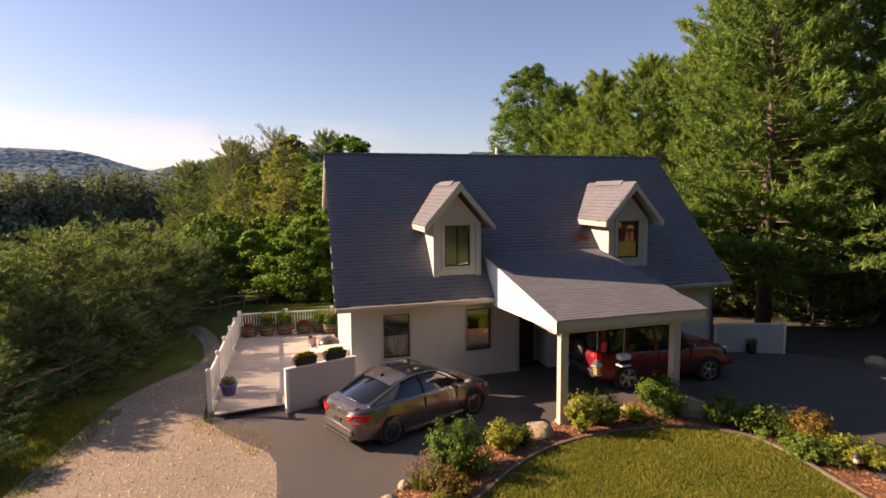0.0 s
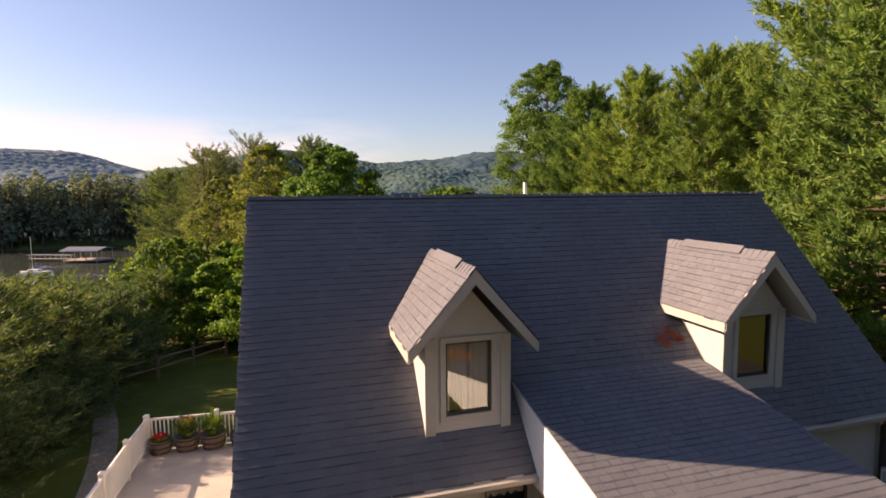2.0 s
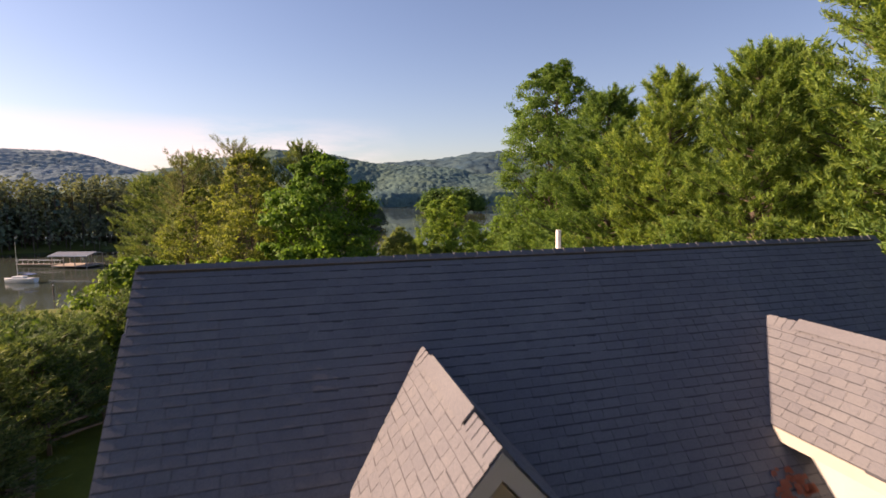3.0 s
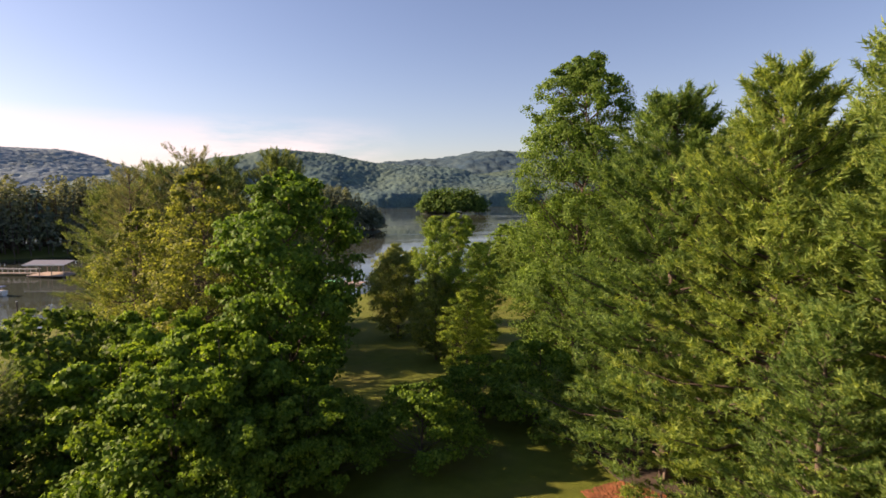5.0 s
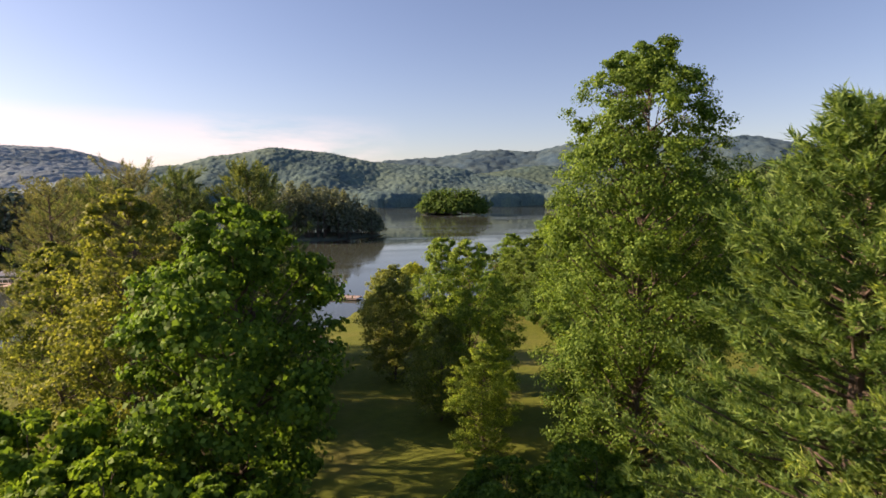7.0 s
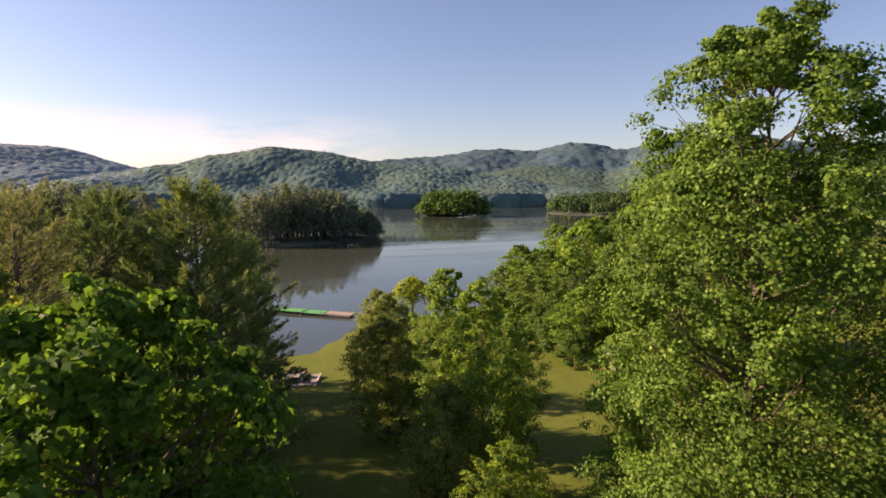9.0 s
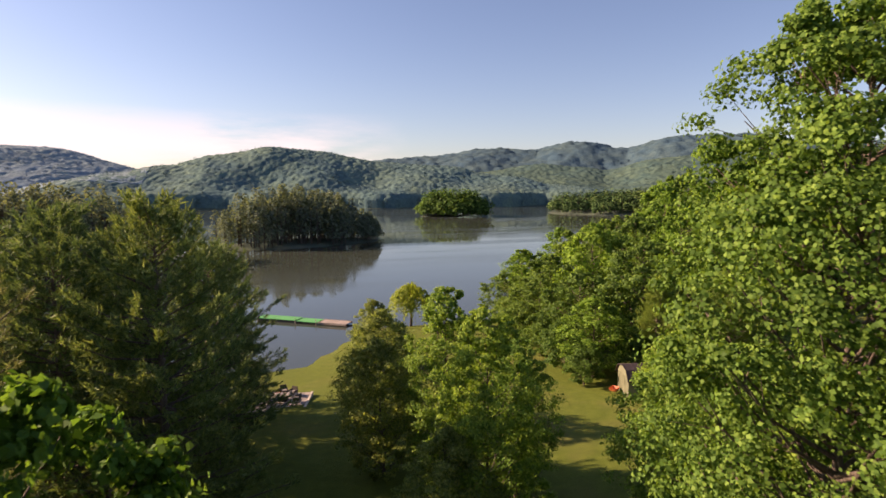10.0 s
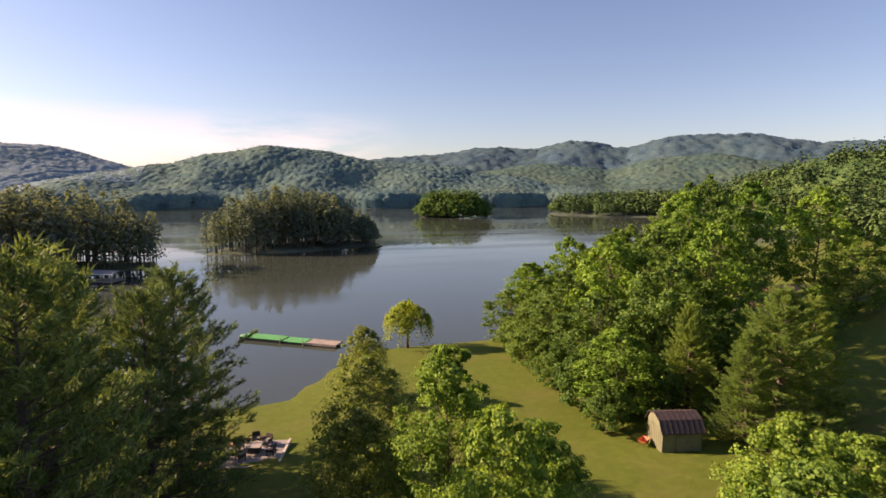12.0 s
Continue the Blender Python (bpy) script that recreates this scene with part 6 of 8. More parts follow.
def suv(m):
    t = thing("suv_car", "red sport utility car parked under the porch roof", "car", m)
    sec = [(0.0, 0.72, 0.74, 0.45, 0.95, 0.0), (0.08, 0.86, 0.86, 0.36, 1.06, 0.0), (0.4, 0.9, 0.89, 0.32, 1.09, 0.0), (1.2, 0.91, 0.9, 0.3, 1.08, 0.01), (2.2, 0.91, 0.9, 0.3, 1.06, 0.02), (3.0, 0.91, 0.89, 0.3, 1.05, 0.03),
           (3.35, 0.9, 0.86, 0.31, 1.04, 0.06), (3.9, 0.89, 0.83, 0.33, 1.0, 0.07), (4.25, 0.86, 0.78, 0.36, 0.92, 0.05), (4.42, 0.74, 0.66, 0.42, 0.8, 0.0)]
    smooth_part("body", loft([body_ring(*s) for s in sec]), CAR_RED, t)
    cab = [(0.06, 0.83, 0.66, 1.04, 1.2), (0.16, 0.84, 0.70, 1.05, 1.6), (0.35, 0.85, 0.71, 1.05, 1.69), (1.2, 0.86, 0.71, 1.04, 1.725), (2.1, 0.86, 0.70, 1.03, 1.71), (2.5, 0.86, 0.69, 1.02, 1.64), (2.85, 0.85, 0.70, 1.02, 1.38), (3.2, 0.82, 0.76, 1.02, 1.1)]
    smooth_part("glasshouse", loft([cab_ring(*c) for c in cab]), CAR_GLASS, t, "dark tinted car windows")
    s = Shape()
    rows = [[(x, y * 0.7, z + 0.03 * (1 - y * y)) for y in (-1, -0.6, 0, 0.6, 1)] for x, z in ((0.14, 1.63), (0.35, 1.70), (1.2, 1.732), (2.1, 1.718), (2.5, 1.65))]
    s.add([p for r in rows for p in r], [(i * 5 + k, i * 5 + k + 1, (i + 1) * 5 + k + 1, (i + 1) * 5 + k) for i in range(4) for k in range(4)])
    smooth_part("roof_panel", s, CAR_RED, t)
    for sd in (-1, 1):
        for (x0, x1, x2, x3) in ((0.05, 0.2, 0.34, 0.22), (0.78, 0.84, 0.94, 0.9), (1.78, 1.8, 1.9, 1.88), (2.92, 2.5, 2.58, 3.12)):
            part("side_pillar", Shape().prism([(x0, sd * 0.865, 1.04), (x1, sd * 0.705, 1.68), (x2, sd * 0.705, 1.68), (x3, sd * 0.865, 1.04)], (0, sd * 0.015, 0)), CAR_RED, t)
        part("roof_rack", Shape().tube([(0.4, sd * 0.6, 1.74), (0.5, sd * 0.6, 1.79), (2.0, sd * 0.6, 1.79), (2.1, sd * 0.6, 1.74)], [0.018] * 4, 8), BLACK, t)
        part("door_mirror", Shape().box(2.72, 2.86, min(sd * 0.9, sd * 1.08), max(sd * 0.9, sd * 1.08), 1.06, 1.22), BLACK, t, bevel=0.03)
        for x in (1.25, 2.2):
            part("door_handle", Shape().box(x, x + 0.2, min(sd * 0.905, sd * 0.94), max(sd * 0.905, sd * 0.94), 0.93, 0.97), BLACK, t, bevel=0.01)
        part("side_moulding", Shape().box(0.98, 3.25, min(sd * 0.9, sd * 0.935), max(sd * 0.9, sd * 0.935), 0.56, 0.66), BLACK, t, bevel=0.01)
        part("door_seam", Shape().box(0.9, 0.91, min(sd * 0.88, sd * 0.926), max(sd * 0.88, sd * 0.926), 0.4, 1.04), BLACK, t)
        part("door_seam", Shape().box(1.9, 1.91, min(sd * 0.88, sd * 0.926), max(sd * 0.88, sd * 0.926), 0.4, 1.03), BLACK, t)
        part("door_seam", Shape().box(2.95, 2.96, min(sd * 0.88, sd * 0.926), max(sd * 0.88, sd * 0.926), 0.4, 1.0), BLACK, t)
        part("tail_lamp", Shape().box(-0.02, 0.12, min(sd * 0.7, sd * 0.885), max(sd * 0.7, sd * 0.885), 0.82, 1.12), LAMP_RED, t, "red tail lamp", bevel=0.03)
        part("head_lamp", Shape().turned([(0.02, 0), (0.12, 0.0), (0.12, 0.05), (0.02, 0.07)], 18, Matrix.Translation((4.3, sd * 0.6, 0.82)) @ Matrix.Rotation(math.pi / 2, 4, "Y")), LAMP_CLEAR, t, smooth=True)
    part("rear_bumper", Shape().box(-0.08, 0.12, -0.84, 0.84, 0.42, 0.62), BLACK, t, bevel=0.04)
    part("front_bumper", Shape().box(4.3, 4.5, -0.8, 0.8, 0.4, 0.6), CAR_RED, t, bevel=0.05)
    part("grille", Shape().box(4.38, 4.44, -0.42, 0.42, 0.66, 0.86), BLACK, t, bevel=0.01)
    part("number_plate", Shape().box(-0.03, 0.0, -0.155, 0.155, 0.8, 0.9), PLATE, t)
    part("spare_cover", Shape().turned([(0.02, 0), (0.3, 0.02), (0.34, 0.08), (0.34, 0.2), (0.02, 0.2)], 22, Matrix.Translation((-0.12, 0.1, 0.92)) @ Matrix.Rotation(math.pi / 2, 4, "Y")), BLACK, t, smooth=True)
    wheel_arches(t, (0.92, 3.57), 0.91, 0.36)
    for ax in (0.92, 3.57):
        for sd in (-1, 1):
            wheel(t, ax, sd * 0.84, 0.36, sd, ALLOY, 5)
    return t


ca = math.radians(24.0)
sc = Vector((1.24, -2.79))
so = sc - Vector((math.cos(ca), math.sin(ca))) * 2.35 * 0.9
sedan(pose(so.x, so.y, gz(*sc) + 0.015, 0, 0.0, 24.0) @ Matrix.Diagonal((0.9, 0.92, 0.92, 1)))
suv(pose(6.35, -1.78, gz(8.5, -1.8) + 0.015, 0, 0.6, -1.5))

# ---------------- patio: rail fence, barrels, pots ----------------
def picket_mesh():
    return Shape().box(-0.02, 0.02, -0.012, 0.012, 0.0, 0.8).mesh("picket", WHITE)


PICKET = picket_mesh()


def vinyl_fence(points, label, height=0.95, gap=0.11):
    """Posts, two rails and pickets along a line of posts."""
    t = thing("picket_fence", label, "fence")
    for (ax, ay), (bx, by) in zip(points, points[1:]):
        a, b = Vector((ax, ay, gz(ax, ay) + 0.11)), Vector((bx, by, gz(bx, by) + 0.11))
        ln = (b - a).length
        m = Matrix.Translation(a) @ Matrix.Rotation(math.atan2(b.y - a.y, b.x - a.x), 4, "Z") @ Matrix.Rotation(-math.asin((b.z - a.z) / ln), 4, "Y")
        part("rail", Shape().box(0.04, ln - 0.04, -0.025, 0.025, height - 0.06, height, m), WHITE, t)
        part("rail", Shape().box(0.04, ln - 0.04, -0.025, 0.025, 0.08, 0.14, m), WHITE, t)
        n = int(ln / gap)
        for i in range(1, n):
            ob = new("picket", PICKET)
            ob.parent = t
            ob.matrix_basis = m @ Matrix.Translation((ln * i / n, 0, 0.12))
    for x, y in points:
        z = gz(x, y) + 0.0
        part("post", Shape().box(x - 0.055, x + 0.055, y - 0.055, y + 0.055, z, z + height + 0.2).add(
            [(x - 0.07, y - 0.07, z + height + 0.2), (x + 0.07, y - 0.07, z + height + 0.2), (x + 0.07, y + 0.07, z + height + 0.2), (x - 0.07, y + 0.07, z + height + 0.2), (x, y, z + height + 0.26)],
            [(0, 3, 2, 1), (0, 1, 4), (1, 2, 4), (2, 3, 4), (3, 0, 4)]), WHITE, t)
    return t


vinyl_fence([(-3.45, -0.8), (-3.4, 1.2), (-3.36, 3.2), (-3.32, 5.2), (-3.28, 7.2), (-3.22, 9.25)], "white vinyl picket fence along the patio")
vinyl_fence([(-3.18, 9.28), (-1.3, 9.08), (0.6, 8.88)], "white vinyl picket fence at the patio's far edge")


def plant_mesh(name, seed, r, h, n, size, mat, flat=1.0, up=0.5):
    rng = np.random.default_rng(seed)
    d = unit(rng.normal(size=(n, 3))) * rng.random((n, 1)) ** 0.4
    c = np.stack([d[:, 0] * r, d[:, 1] * r, h * 0.5 + d[:, 2] * h * 0.5 * flat], 1)
    nr = d + np.array([0, 0, up]) + 0.5 * rng.normal(size=d.shape)
    return leaf_mesh(name, rng, c, nr, size * (0.6 + 0.8 * rng.random(n)), mat, 0.35)


def tuft_mesh(name, seed, r, h, n, mat, wide=0.012):
    """Upright blades or stems spreading from a foot."""
    rng = np.random.default_rng(seed)
    a = rng.random(n) * math.tau
    r0, r1 = r * 0.4 * rng.random(n), r * (0.4 + 0.7 * rng.random(n))
    hh = h * (0.55 + 0.5 * rng.random(n))
    b = np.stack([np.cos(a) * r0, np.sin(a) * r0, 0 * a], 1)
    tp = np.stack([np.cos(a) * r1, np.sin(a) * r1, hh], 1)
    side = np.stack([-np.sin(a), np.cos(a), 0 * a], 1) * wide
    v = np.stack([b - side, b + side, tp + side * 0.3, tp - side * 0.3], 1).reshape(-1, 3)
    return quick_mesh(name, v, np.arange(len(v)).reshape(-1, 4), mat)


def barrel(x, y, seed, plant, size=1.0):
    t = thing("barrel_planter", "half wine barrel planter with " + plant, "planter", pose(x, y, gz(x, y) + 0.11, 0, 0, seed * 37) @ Matrix.Scale(size, 4), "barrel planters along the patio fence")
    n = 18
    for k in range(n):
        a0, a1 = k * math.tau / n + 0.012, (k + 1) * math.tau / n - 0.012
        s = Shape()
        prof = [(0.25, 0.0), (0.30, 0.2), (0.325, 0.42)]
        vs = []
        for r, z in prof:
            vs += [(r * math.cos(a0), r * math.sin(a0), z), (r * math.cos(a1), r * math.sin(a1), z), ((r - 0.025) * math.cos(a1), (r - 0.025) * math.sin(a1), z), ((r - 0.025) * math.cos(a0), (r - 0.025) * math.sin(a0), z)]
        s.add(vs, [(0, 1, 5, 4), (4, 5, 9, 8), (1, 2, 6, 5), (5, 6, 10, 9), (3, 0, 4, 7), (7, 4, 8, 11), (2, 3, 7, 6), (6, 7, 11, 10), (8, 9, 10, 11), (3, 2, 1, 0)])
        part("stave", s, BARREL, t)
    for z0, r0, r1 in ((0.06, 0.268, 0.275), (0.2, 0.303, 0.309), (0.35, 0.32, 0.325)):
        part("hoop", Shape().turned([(r0 - 0.01, z0), (r0 + 0.006, z0), (r1 + 0.006, z0 + 0.04), (r1 - 0.01, z0 + 0.04)], 24), IRON, t, "dark iron hoop", smooth=True)
    part("soil", Shape().turned([(0.01, 0.34), (0.29, 0.34), (0.29, 0.37), (0.01, 0.38)], 18), SOIL, t)
    if plant == "red flowers":
        part("plant", plant_mesh("plant", seed, 0.24, 0.16, 260, 0.07, LEAF_SHRUB), None, t, m=Matrix.Translation((0, 0, 0.36)))
        part("blossom", plant_mesh("flowers", seed + 1, 0.2, 0.14, 150, 0.075, RED_FLOWER), None, t, "bright red blossoms", m=Matrix.Translation((0, 0, 0.43)))
    else:
        part("plant", tuft_mesh("plant", seed, 0.34, 0.62, 150, LEAF_SHRUB, 0.02), None, t, m=Matrix.Translation((0, 0, 0.36)))
        part("foliage", plant_mesh("leaves", seed + 2, 0.3, 0.42, 260, 0.09, LEAF_SHRUB), None, t, m=Matrix.Translation((0, 0, 0.42)))
        if plant.startswith("pink"):
            part("blossom", plant_mesh("flowers", seed + 1, 0.24, 0.26, 90, 0.08, PINK_FLOWER), None, t, "pale pink blossoms", m=Matrix.Translation((0, 0, 0.68)))


for i, (x, y, p, s) in enumerate([(-2.82, 8.95, "red flowers", 1.0), (-2.12, 8.9, "pink flowers", 1.05), (-1.4, 8.82, "tall green plants", 1.1), (-0.62, 8.7, "red flowers", 1.0), (0.02, 8.62, "tall green plants", 1.0), (0.45, 8.1, "pink flowers", 1.0)]):
    barrel(x, y, 60 + i * 3, p, s)


def flower_pot(x, y, z, prof, mat, label, plant_mat, seed, r, h, flowers=None, name="flower_pot"):
    t = thing(name, label, "flower pot", pose(x, y, z))
    part("pot", Shape().turned(prof, 24), mat, t, smooth=True)
    top = max(p[1] for p in prof)
    part("plant", plant_mesh("plant", seed, r, h, 220, 0.06, plant_mat), None, t, m=Matrix.Translation((0, 0, top - 0.03)))
    if flowers:
        part("blossom", plant_mesh("flowers", seed + 1, r * 0.9, h, 70, 0.05, flowers), None, t, m=Matrix.Translation((0, 0, top + 0.02)))


POT_PROF = [(0.13, 0.0), (0.15, 0.02), (0.21, 0.3), (0.235, 0.31), (0.235, 0.36), (0.2, 0.36), (0.19, 0.32), (0.01, 0.31)]
flower_pot(-3.08, 0.3, gz(-3.08, 0.3) + 0.112, POT_PROF, PURPLE, "purple glazed flower pot on the patio", LEAF_SHRUB, 81, 0.2, 0.16, VIOLET_FLOWER)
flower_pot(-0.7, -1.28, gz(-0.7, -1.28) + 0.02, [(0.09, 0), (0.15, 0.12), (0.16, 0.2), (0.14, 0.2), (0.02, 0.18)], IRON, "dark iron pot before the low screen wall", LEAF_BROWN, 83, 0.12, 0.12)
flower_pot(14.0, -0.32, gz(14.0, -0.32) + 0.02, [(0.12, 0), (0.17, 0.15), (0.15, 0.32), (0.13, 0.32), (0.02, 0.28)], IRON, "dark pot before the low screen wall", LEAF_BROWN, 85, 0.2, 0.25)


def trough(cx, cy, ang, z, label, flowers, flag=False):
    t = thing("trough_planter", label, "planter", pose(cx, cy, z, 0, 0, ang))
    s = Shape().add([(-0.27, -0.07, 0), (0.27, -0.07, 0), (0.27, 0.07, 0), (-0.27, 0.07, 0), (-0.31, -0.1, 0.19), (0.31, -0.1, 0.19), (0.31, 0.1, 0.19), (-0.31, 0.1, 0.19)], [(0, 3, 2, 1), (0, 1, 5, 4), (1, 2, 6, 5), (2, 3, 7, 6), (3, 0, 4, 7), (4, 5, 6, 7)])
    part("trough", s, BLACK, t, bevel=0.008)
    part("plant", plant_mesh("plant", 91, 0.1, 0.16, 260, 0.05, LEAF_SHRUB), None, t, m=Matrix.Translation((0, 0, 0.15)) @ Matrix.Diagonal((2.8, 1, 1, 1)))
    if flowers:
        part("blossom", plant_mesh("flowers", 92, 0.1, 0.14, 90, 0.045, flowers), None, t, m=Matrix.Translation((0, 0, 0.2)) @ Matrix.Diagonal((2.8, 1, 1, 1)))


SW_ANG = math.degrees(math.atan2(0.53, 1.72))
WTOP = gz(-1.58, -1.25) - 0.1 + 1.22 + 0.037
trough(-1.15, -1.12, SW_ANG, WTOP, "dark trough planter with yellow flowers on the low wall", YELLOW_FLOWER)
trough(-0.38, -0.88, SW_ANG, WTOP, "dark trough planter with green plants on the low wall", None)


def hand_flag():
    t = thing("garden_flag", "small striped flag on a stick among the flowers", "flag", pose(-1.05, -1.06, WTOP + 0.2, 0, 0, 20))
    part("stick", Shape().tube([(0, 0, -0.12), (0.02, 0, 0.52)], [0.006, 0.005], 6), DARKWOOD, t)
    n = 6
    for i in range(9):
        s = Shape()
        a0, a1 = 0.01 + i * 0.021, 0.031 + i * 0.021
        rows = [(0.5 - 0.36 * k / n - 0.05 * math.sin(k * 0.7), 0.025 * math.sin(k * 1.1 + i * 0.5), 0.07 * k / n) for k in range(n + 1)]
        s.add([(a0 + d, b, z - 0.25 * a0) for z, b, d in rows] + [(a1 + d, b + 0.008, z - 0.25 * a1) for z, b, d in rows], [(k, k + 1, k + n + 2, k + n + 1) for k in range(n)])
        part("stripe", s, FLAG_RED if i % 2 == 0 else FLAG_WHITE, t)
    part("canton", Shape().add([(0.01, -0.004, 0.5), (0.1, -0.004, 0.475), (0.1, -0.004, 0.43), (0.01, -0.004, 0.45)], [(0, 1, 2, 3)]), FLAG_BLUE, t)


hand_flag()


def patio_box():
    t = thing("storage_box", "pale covered storage box on the patio", "box", pose(-0.3, 1.22, gz(-0.3, 1.22) + 0.112, 0, 0, 3))
    part("box_body", Shape().box(-0.52, 0.5, -0.33, 0.33, 0.0, 0.78), COVER, t, bevel=0.02)
    part("lid", Shape().box(-0.55, 0.53, -0.36, 0.36, 0.78, 0.86), COVER, t, "pale flat lid", bevel=0.02)
    part("handle", Shape().tube([(-0.1, -0.36, 0.7), (-0.1, -0.4, 0.7), (0.1, -0.4, 0.7), (0.1, -0.36, 0.7)], [0.012] * 4, 8), IRON, t)


patio_box()


def grill():
    t = thing("kettle_grill", "dark kettle grill with a round lid on the patio", "grill", pose(-0.2, 2.35, gz(-0.2, 2.35) + 0.112, 0, 0, 40))
    part("bowl", Shape().turned([(0.02, 0.48), (0.2, 0.5), (0.31, 0.6), (0.34, 0.72), (0.32, 0.72), (0.02, 0.56)], 26), GRILL, t, smooth=True)
    part("lid", Shape().turned([(0.345, 0.72), (0.34, 0.76), (0.3, 0.86), (0.2, 0.93), (0.03, 0.96), (0.01, 0.96)], 26), GRILL, t, smooth=True)
    part("handle", Shape().tube([(-0.07, 0, 0.95), (-0.05, 0, 1.0), (0.05, 0, 1.0), (0.07, 0, 0.95)], [0.012] * 4, 8), DARKWOOD, t)
    for k in range(3):
        a = k * math.tau / 3
        part("leg", Shape().tube([(0.2 * math.cos(a), 0.2 * math.sin(a), 0.54), (0.33 * math.cos(a), 0.33 * math.sin(a), 0.0)], [0.014, 0.014], 8), IRON, t)
    part("ash_pan", Shape().turned([(0.01, 0.3), (0.12, 0.3), (0.14, 0.33), (0.01, 0.33)], 18), ALLOY, t)


grill()

# ---------------- front garden ----------------
def shrub(x, y, r, h, mat, label, seed, n=900, leaf=0.075, name="shrub", upright=0.6):
    rng = np.random.default_rng(seed)
    t = thing(name, label, "shrub", pose(x, y, gz(x, y) + 0.04, 0, 0, seed * 31))
    s = Shape()
    k = 44
    tips = []
    for i in range(k):
        a, rr, z = rng.random() * math.tau, r * rng.random() ** 0.5, h * (0.45 + 0.55 * rng.random())
        z *= 1 - 0.35 * (rr / r) ** 2
        tip = Vector((math.cos(a) * rr, math.sin(a) * rr, z))
        tips.append(tip)
        s.tube([(0.05 * math.cos(a), 0.05 * math.sin(a), -0.05), tip * 0.5 + Vector((0, 0, 0.04)), tip], [0.014, 0.009, 0.004], 4, False)
    part("branchwork", s, BARK, t)
    tips = np.array([tuple(v) for v in tips])
    own = rng.integers(0, k, n)
    f = rng.random((n, 1)) ** 0.5
    c = tips[own] * (0.3 + 0.75 * f) + rng.normal(size=(n, 3)) * r * 0.1
    c[:, 2] = np.maximum(c[:, 2], 0.03)
    nr = c * np.array([1, 1, 0.4]) + np.array([0, 0, upright * r]) + rng.normal(size=(n, 3)) * 0.4 * r
    part("foliage", leaf_mesh("shrub_leaves", rng, c, nr, leaf * (0.6 + 0.8 * rng.random(n)), mat, 0.36), None, t)
    return t


SH = "shrubs of the planting bed"
for i, (x, y, r, h, mat, lab) in enumerate([
        (1.42, -5.75, 0.62, 1.0, LEAF_SHRUB, "dense dark green shrub in the mulch bed"), (2.52, -5.15, 0.42, 0.6, LEAF_GOLD, "yellow-green low shrub in the mulch bed"),
        (3.0, -5.05, 0.3, 0.42, LEAF_SHRUB, "small green shrub beside a boulder"), (4.5, -4.95, 0.36, 1.05, LEAF_GOLD, "upright yellow-green shrub beside the porch post"),
        (5.2, -4.75, 0.42, 0.85, LEAF_SHRUB, "rounded green shrub in the mulch bed"), (6.75, -4.75, 0.6, 1.05, LEAF_SHRUB, "full bright green shrub in the mulch bed"),
        (7.75, -5.55, 0.4, 0.7, LEAF_SHRUB, "loose green shrub beside a boulder"), (8.0, -6.35, 0.6, 0.75, LEAF_SHRUB, "spreading green shrub at the bed's corner"),
        (8.5, -7.0, 0.5, 0.72, LEAF_RUST, "shrub with rust-coloured leaves"), (8.0, -7.55, 0.55, 0.5, LEAF_SHRUB, "low spreading green shrub"), (8.6, -8.0, 0.5, 0.5, LEAF_GOLD, "low shrub with yellowing leaves"),
        (6.0, -4.75, 0.34, 0.36, LEAF_GOLD, "tuft of yellow-green ground cover"), (1.0, -6.55, 0.42, 0.35, LEAF_RUST, "low rust-brown ground cover"), (7.1, -4.25, 0.4, 0.7, LEAF_WOOD, "dark shrub behind the porch post"),
        (0.55, -7.1, 0.3, 0.3, LEAF_GOLD, "tuft of yellow-green ground cover")]):
    tagged(shrub(x, y, r, h, mat, lab, 100 + i, int(7000 * r * h + 700), 0.054 if r > 0.35 else 0.046), group=SH)


def flower_clump(x, y, seed):
    t = thing("flower_clump", "clump of dusky violet flower spikes in the bed", "flowers", pose(x, y, gz(x, y) + 0.04))
    part("branchwork", tuft_mesh("stems", seed, 0.36, 0.5, 130, LEAF_BROWN, 0.008), None, t)
    part("blossom", plant_mesh("flowers", seed + 1, 0.32, 0.3, 240, 0.045, VIOLET_FLOWER), None, t, m=Matrix.Translation((0, 0, 0.22)))


flower_clump(0.5, -6.15, 131)
flower_clump(0.9, -5.75, 135)


def boulder(x, y, r, h, seed, label, group="boulders of the planting bed"):
    rng = np.random.default_rng(seed)
    bm = bmesh.new()
    bmesh.ops.create_icosphere(bm, subdivisions=3, radius=1.0)
    cuts = [(Vector(rng.normal(size=3)).normalized(), 0.62 + 0.25 * rng.random()) for _ in range(9)]
    for v in bm.verts:
        p = v.co.copy()
        for n, d in cuts:
            k = p.dot(n)
            if k > d:
                p -= n * (k - d) * 0.9
        p += Vector((noise.noise(p * 2.1 + Vector((seed, 0, 0))), noise.noise(p * 2.3 + Vector((0, seed, 0))), noise.noise(p * 2.2))) * 0.09
        v.co = Vector((p.x * r, p.y * r * 0.8, p.z * h))
    me = bpy.data.meshes.new("boulder")
    bm.to_mesh(me)
    bm.free()
    me.materials.append(STONE)
    ob = new("boulder", me)
    ob.matrix_basis = pose(x, y, gz(x, y) + h * 0.45, 0, 0, seed * 40)
    tagged(ob, label, "rock", group)


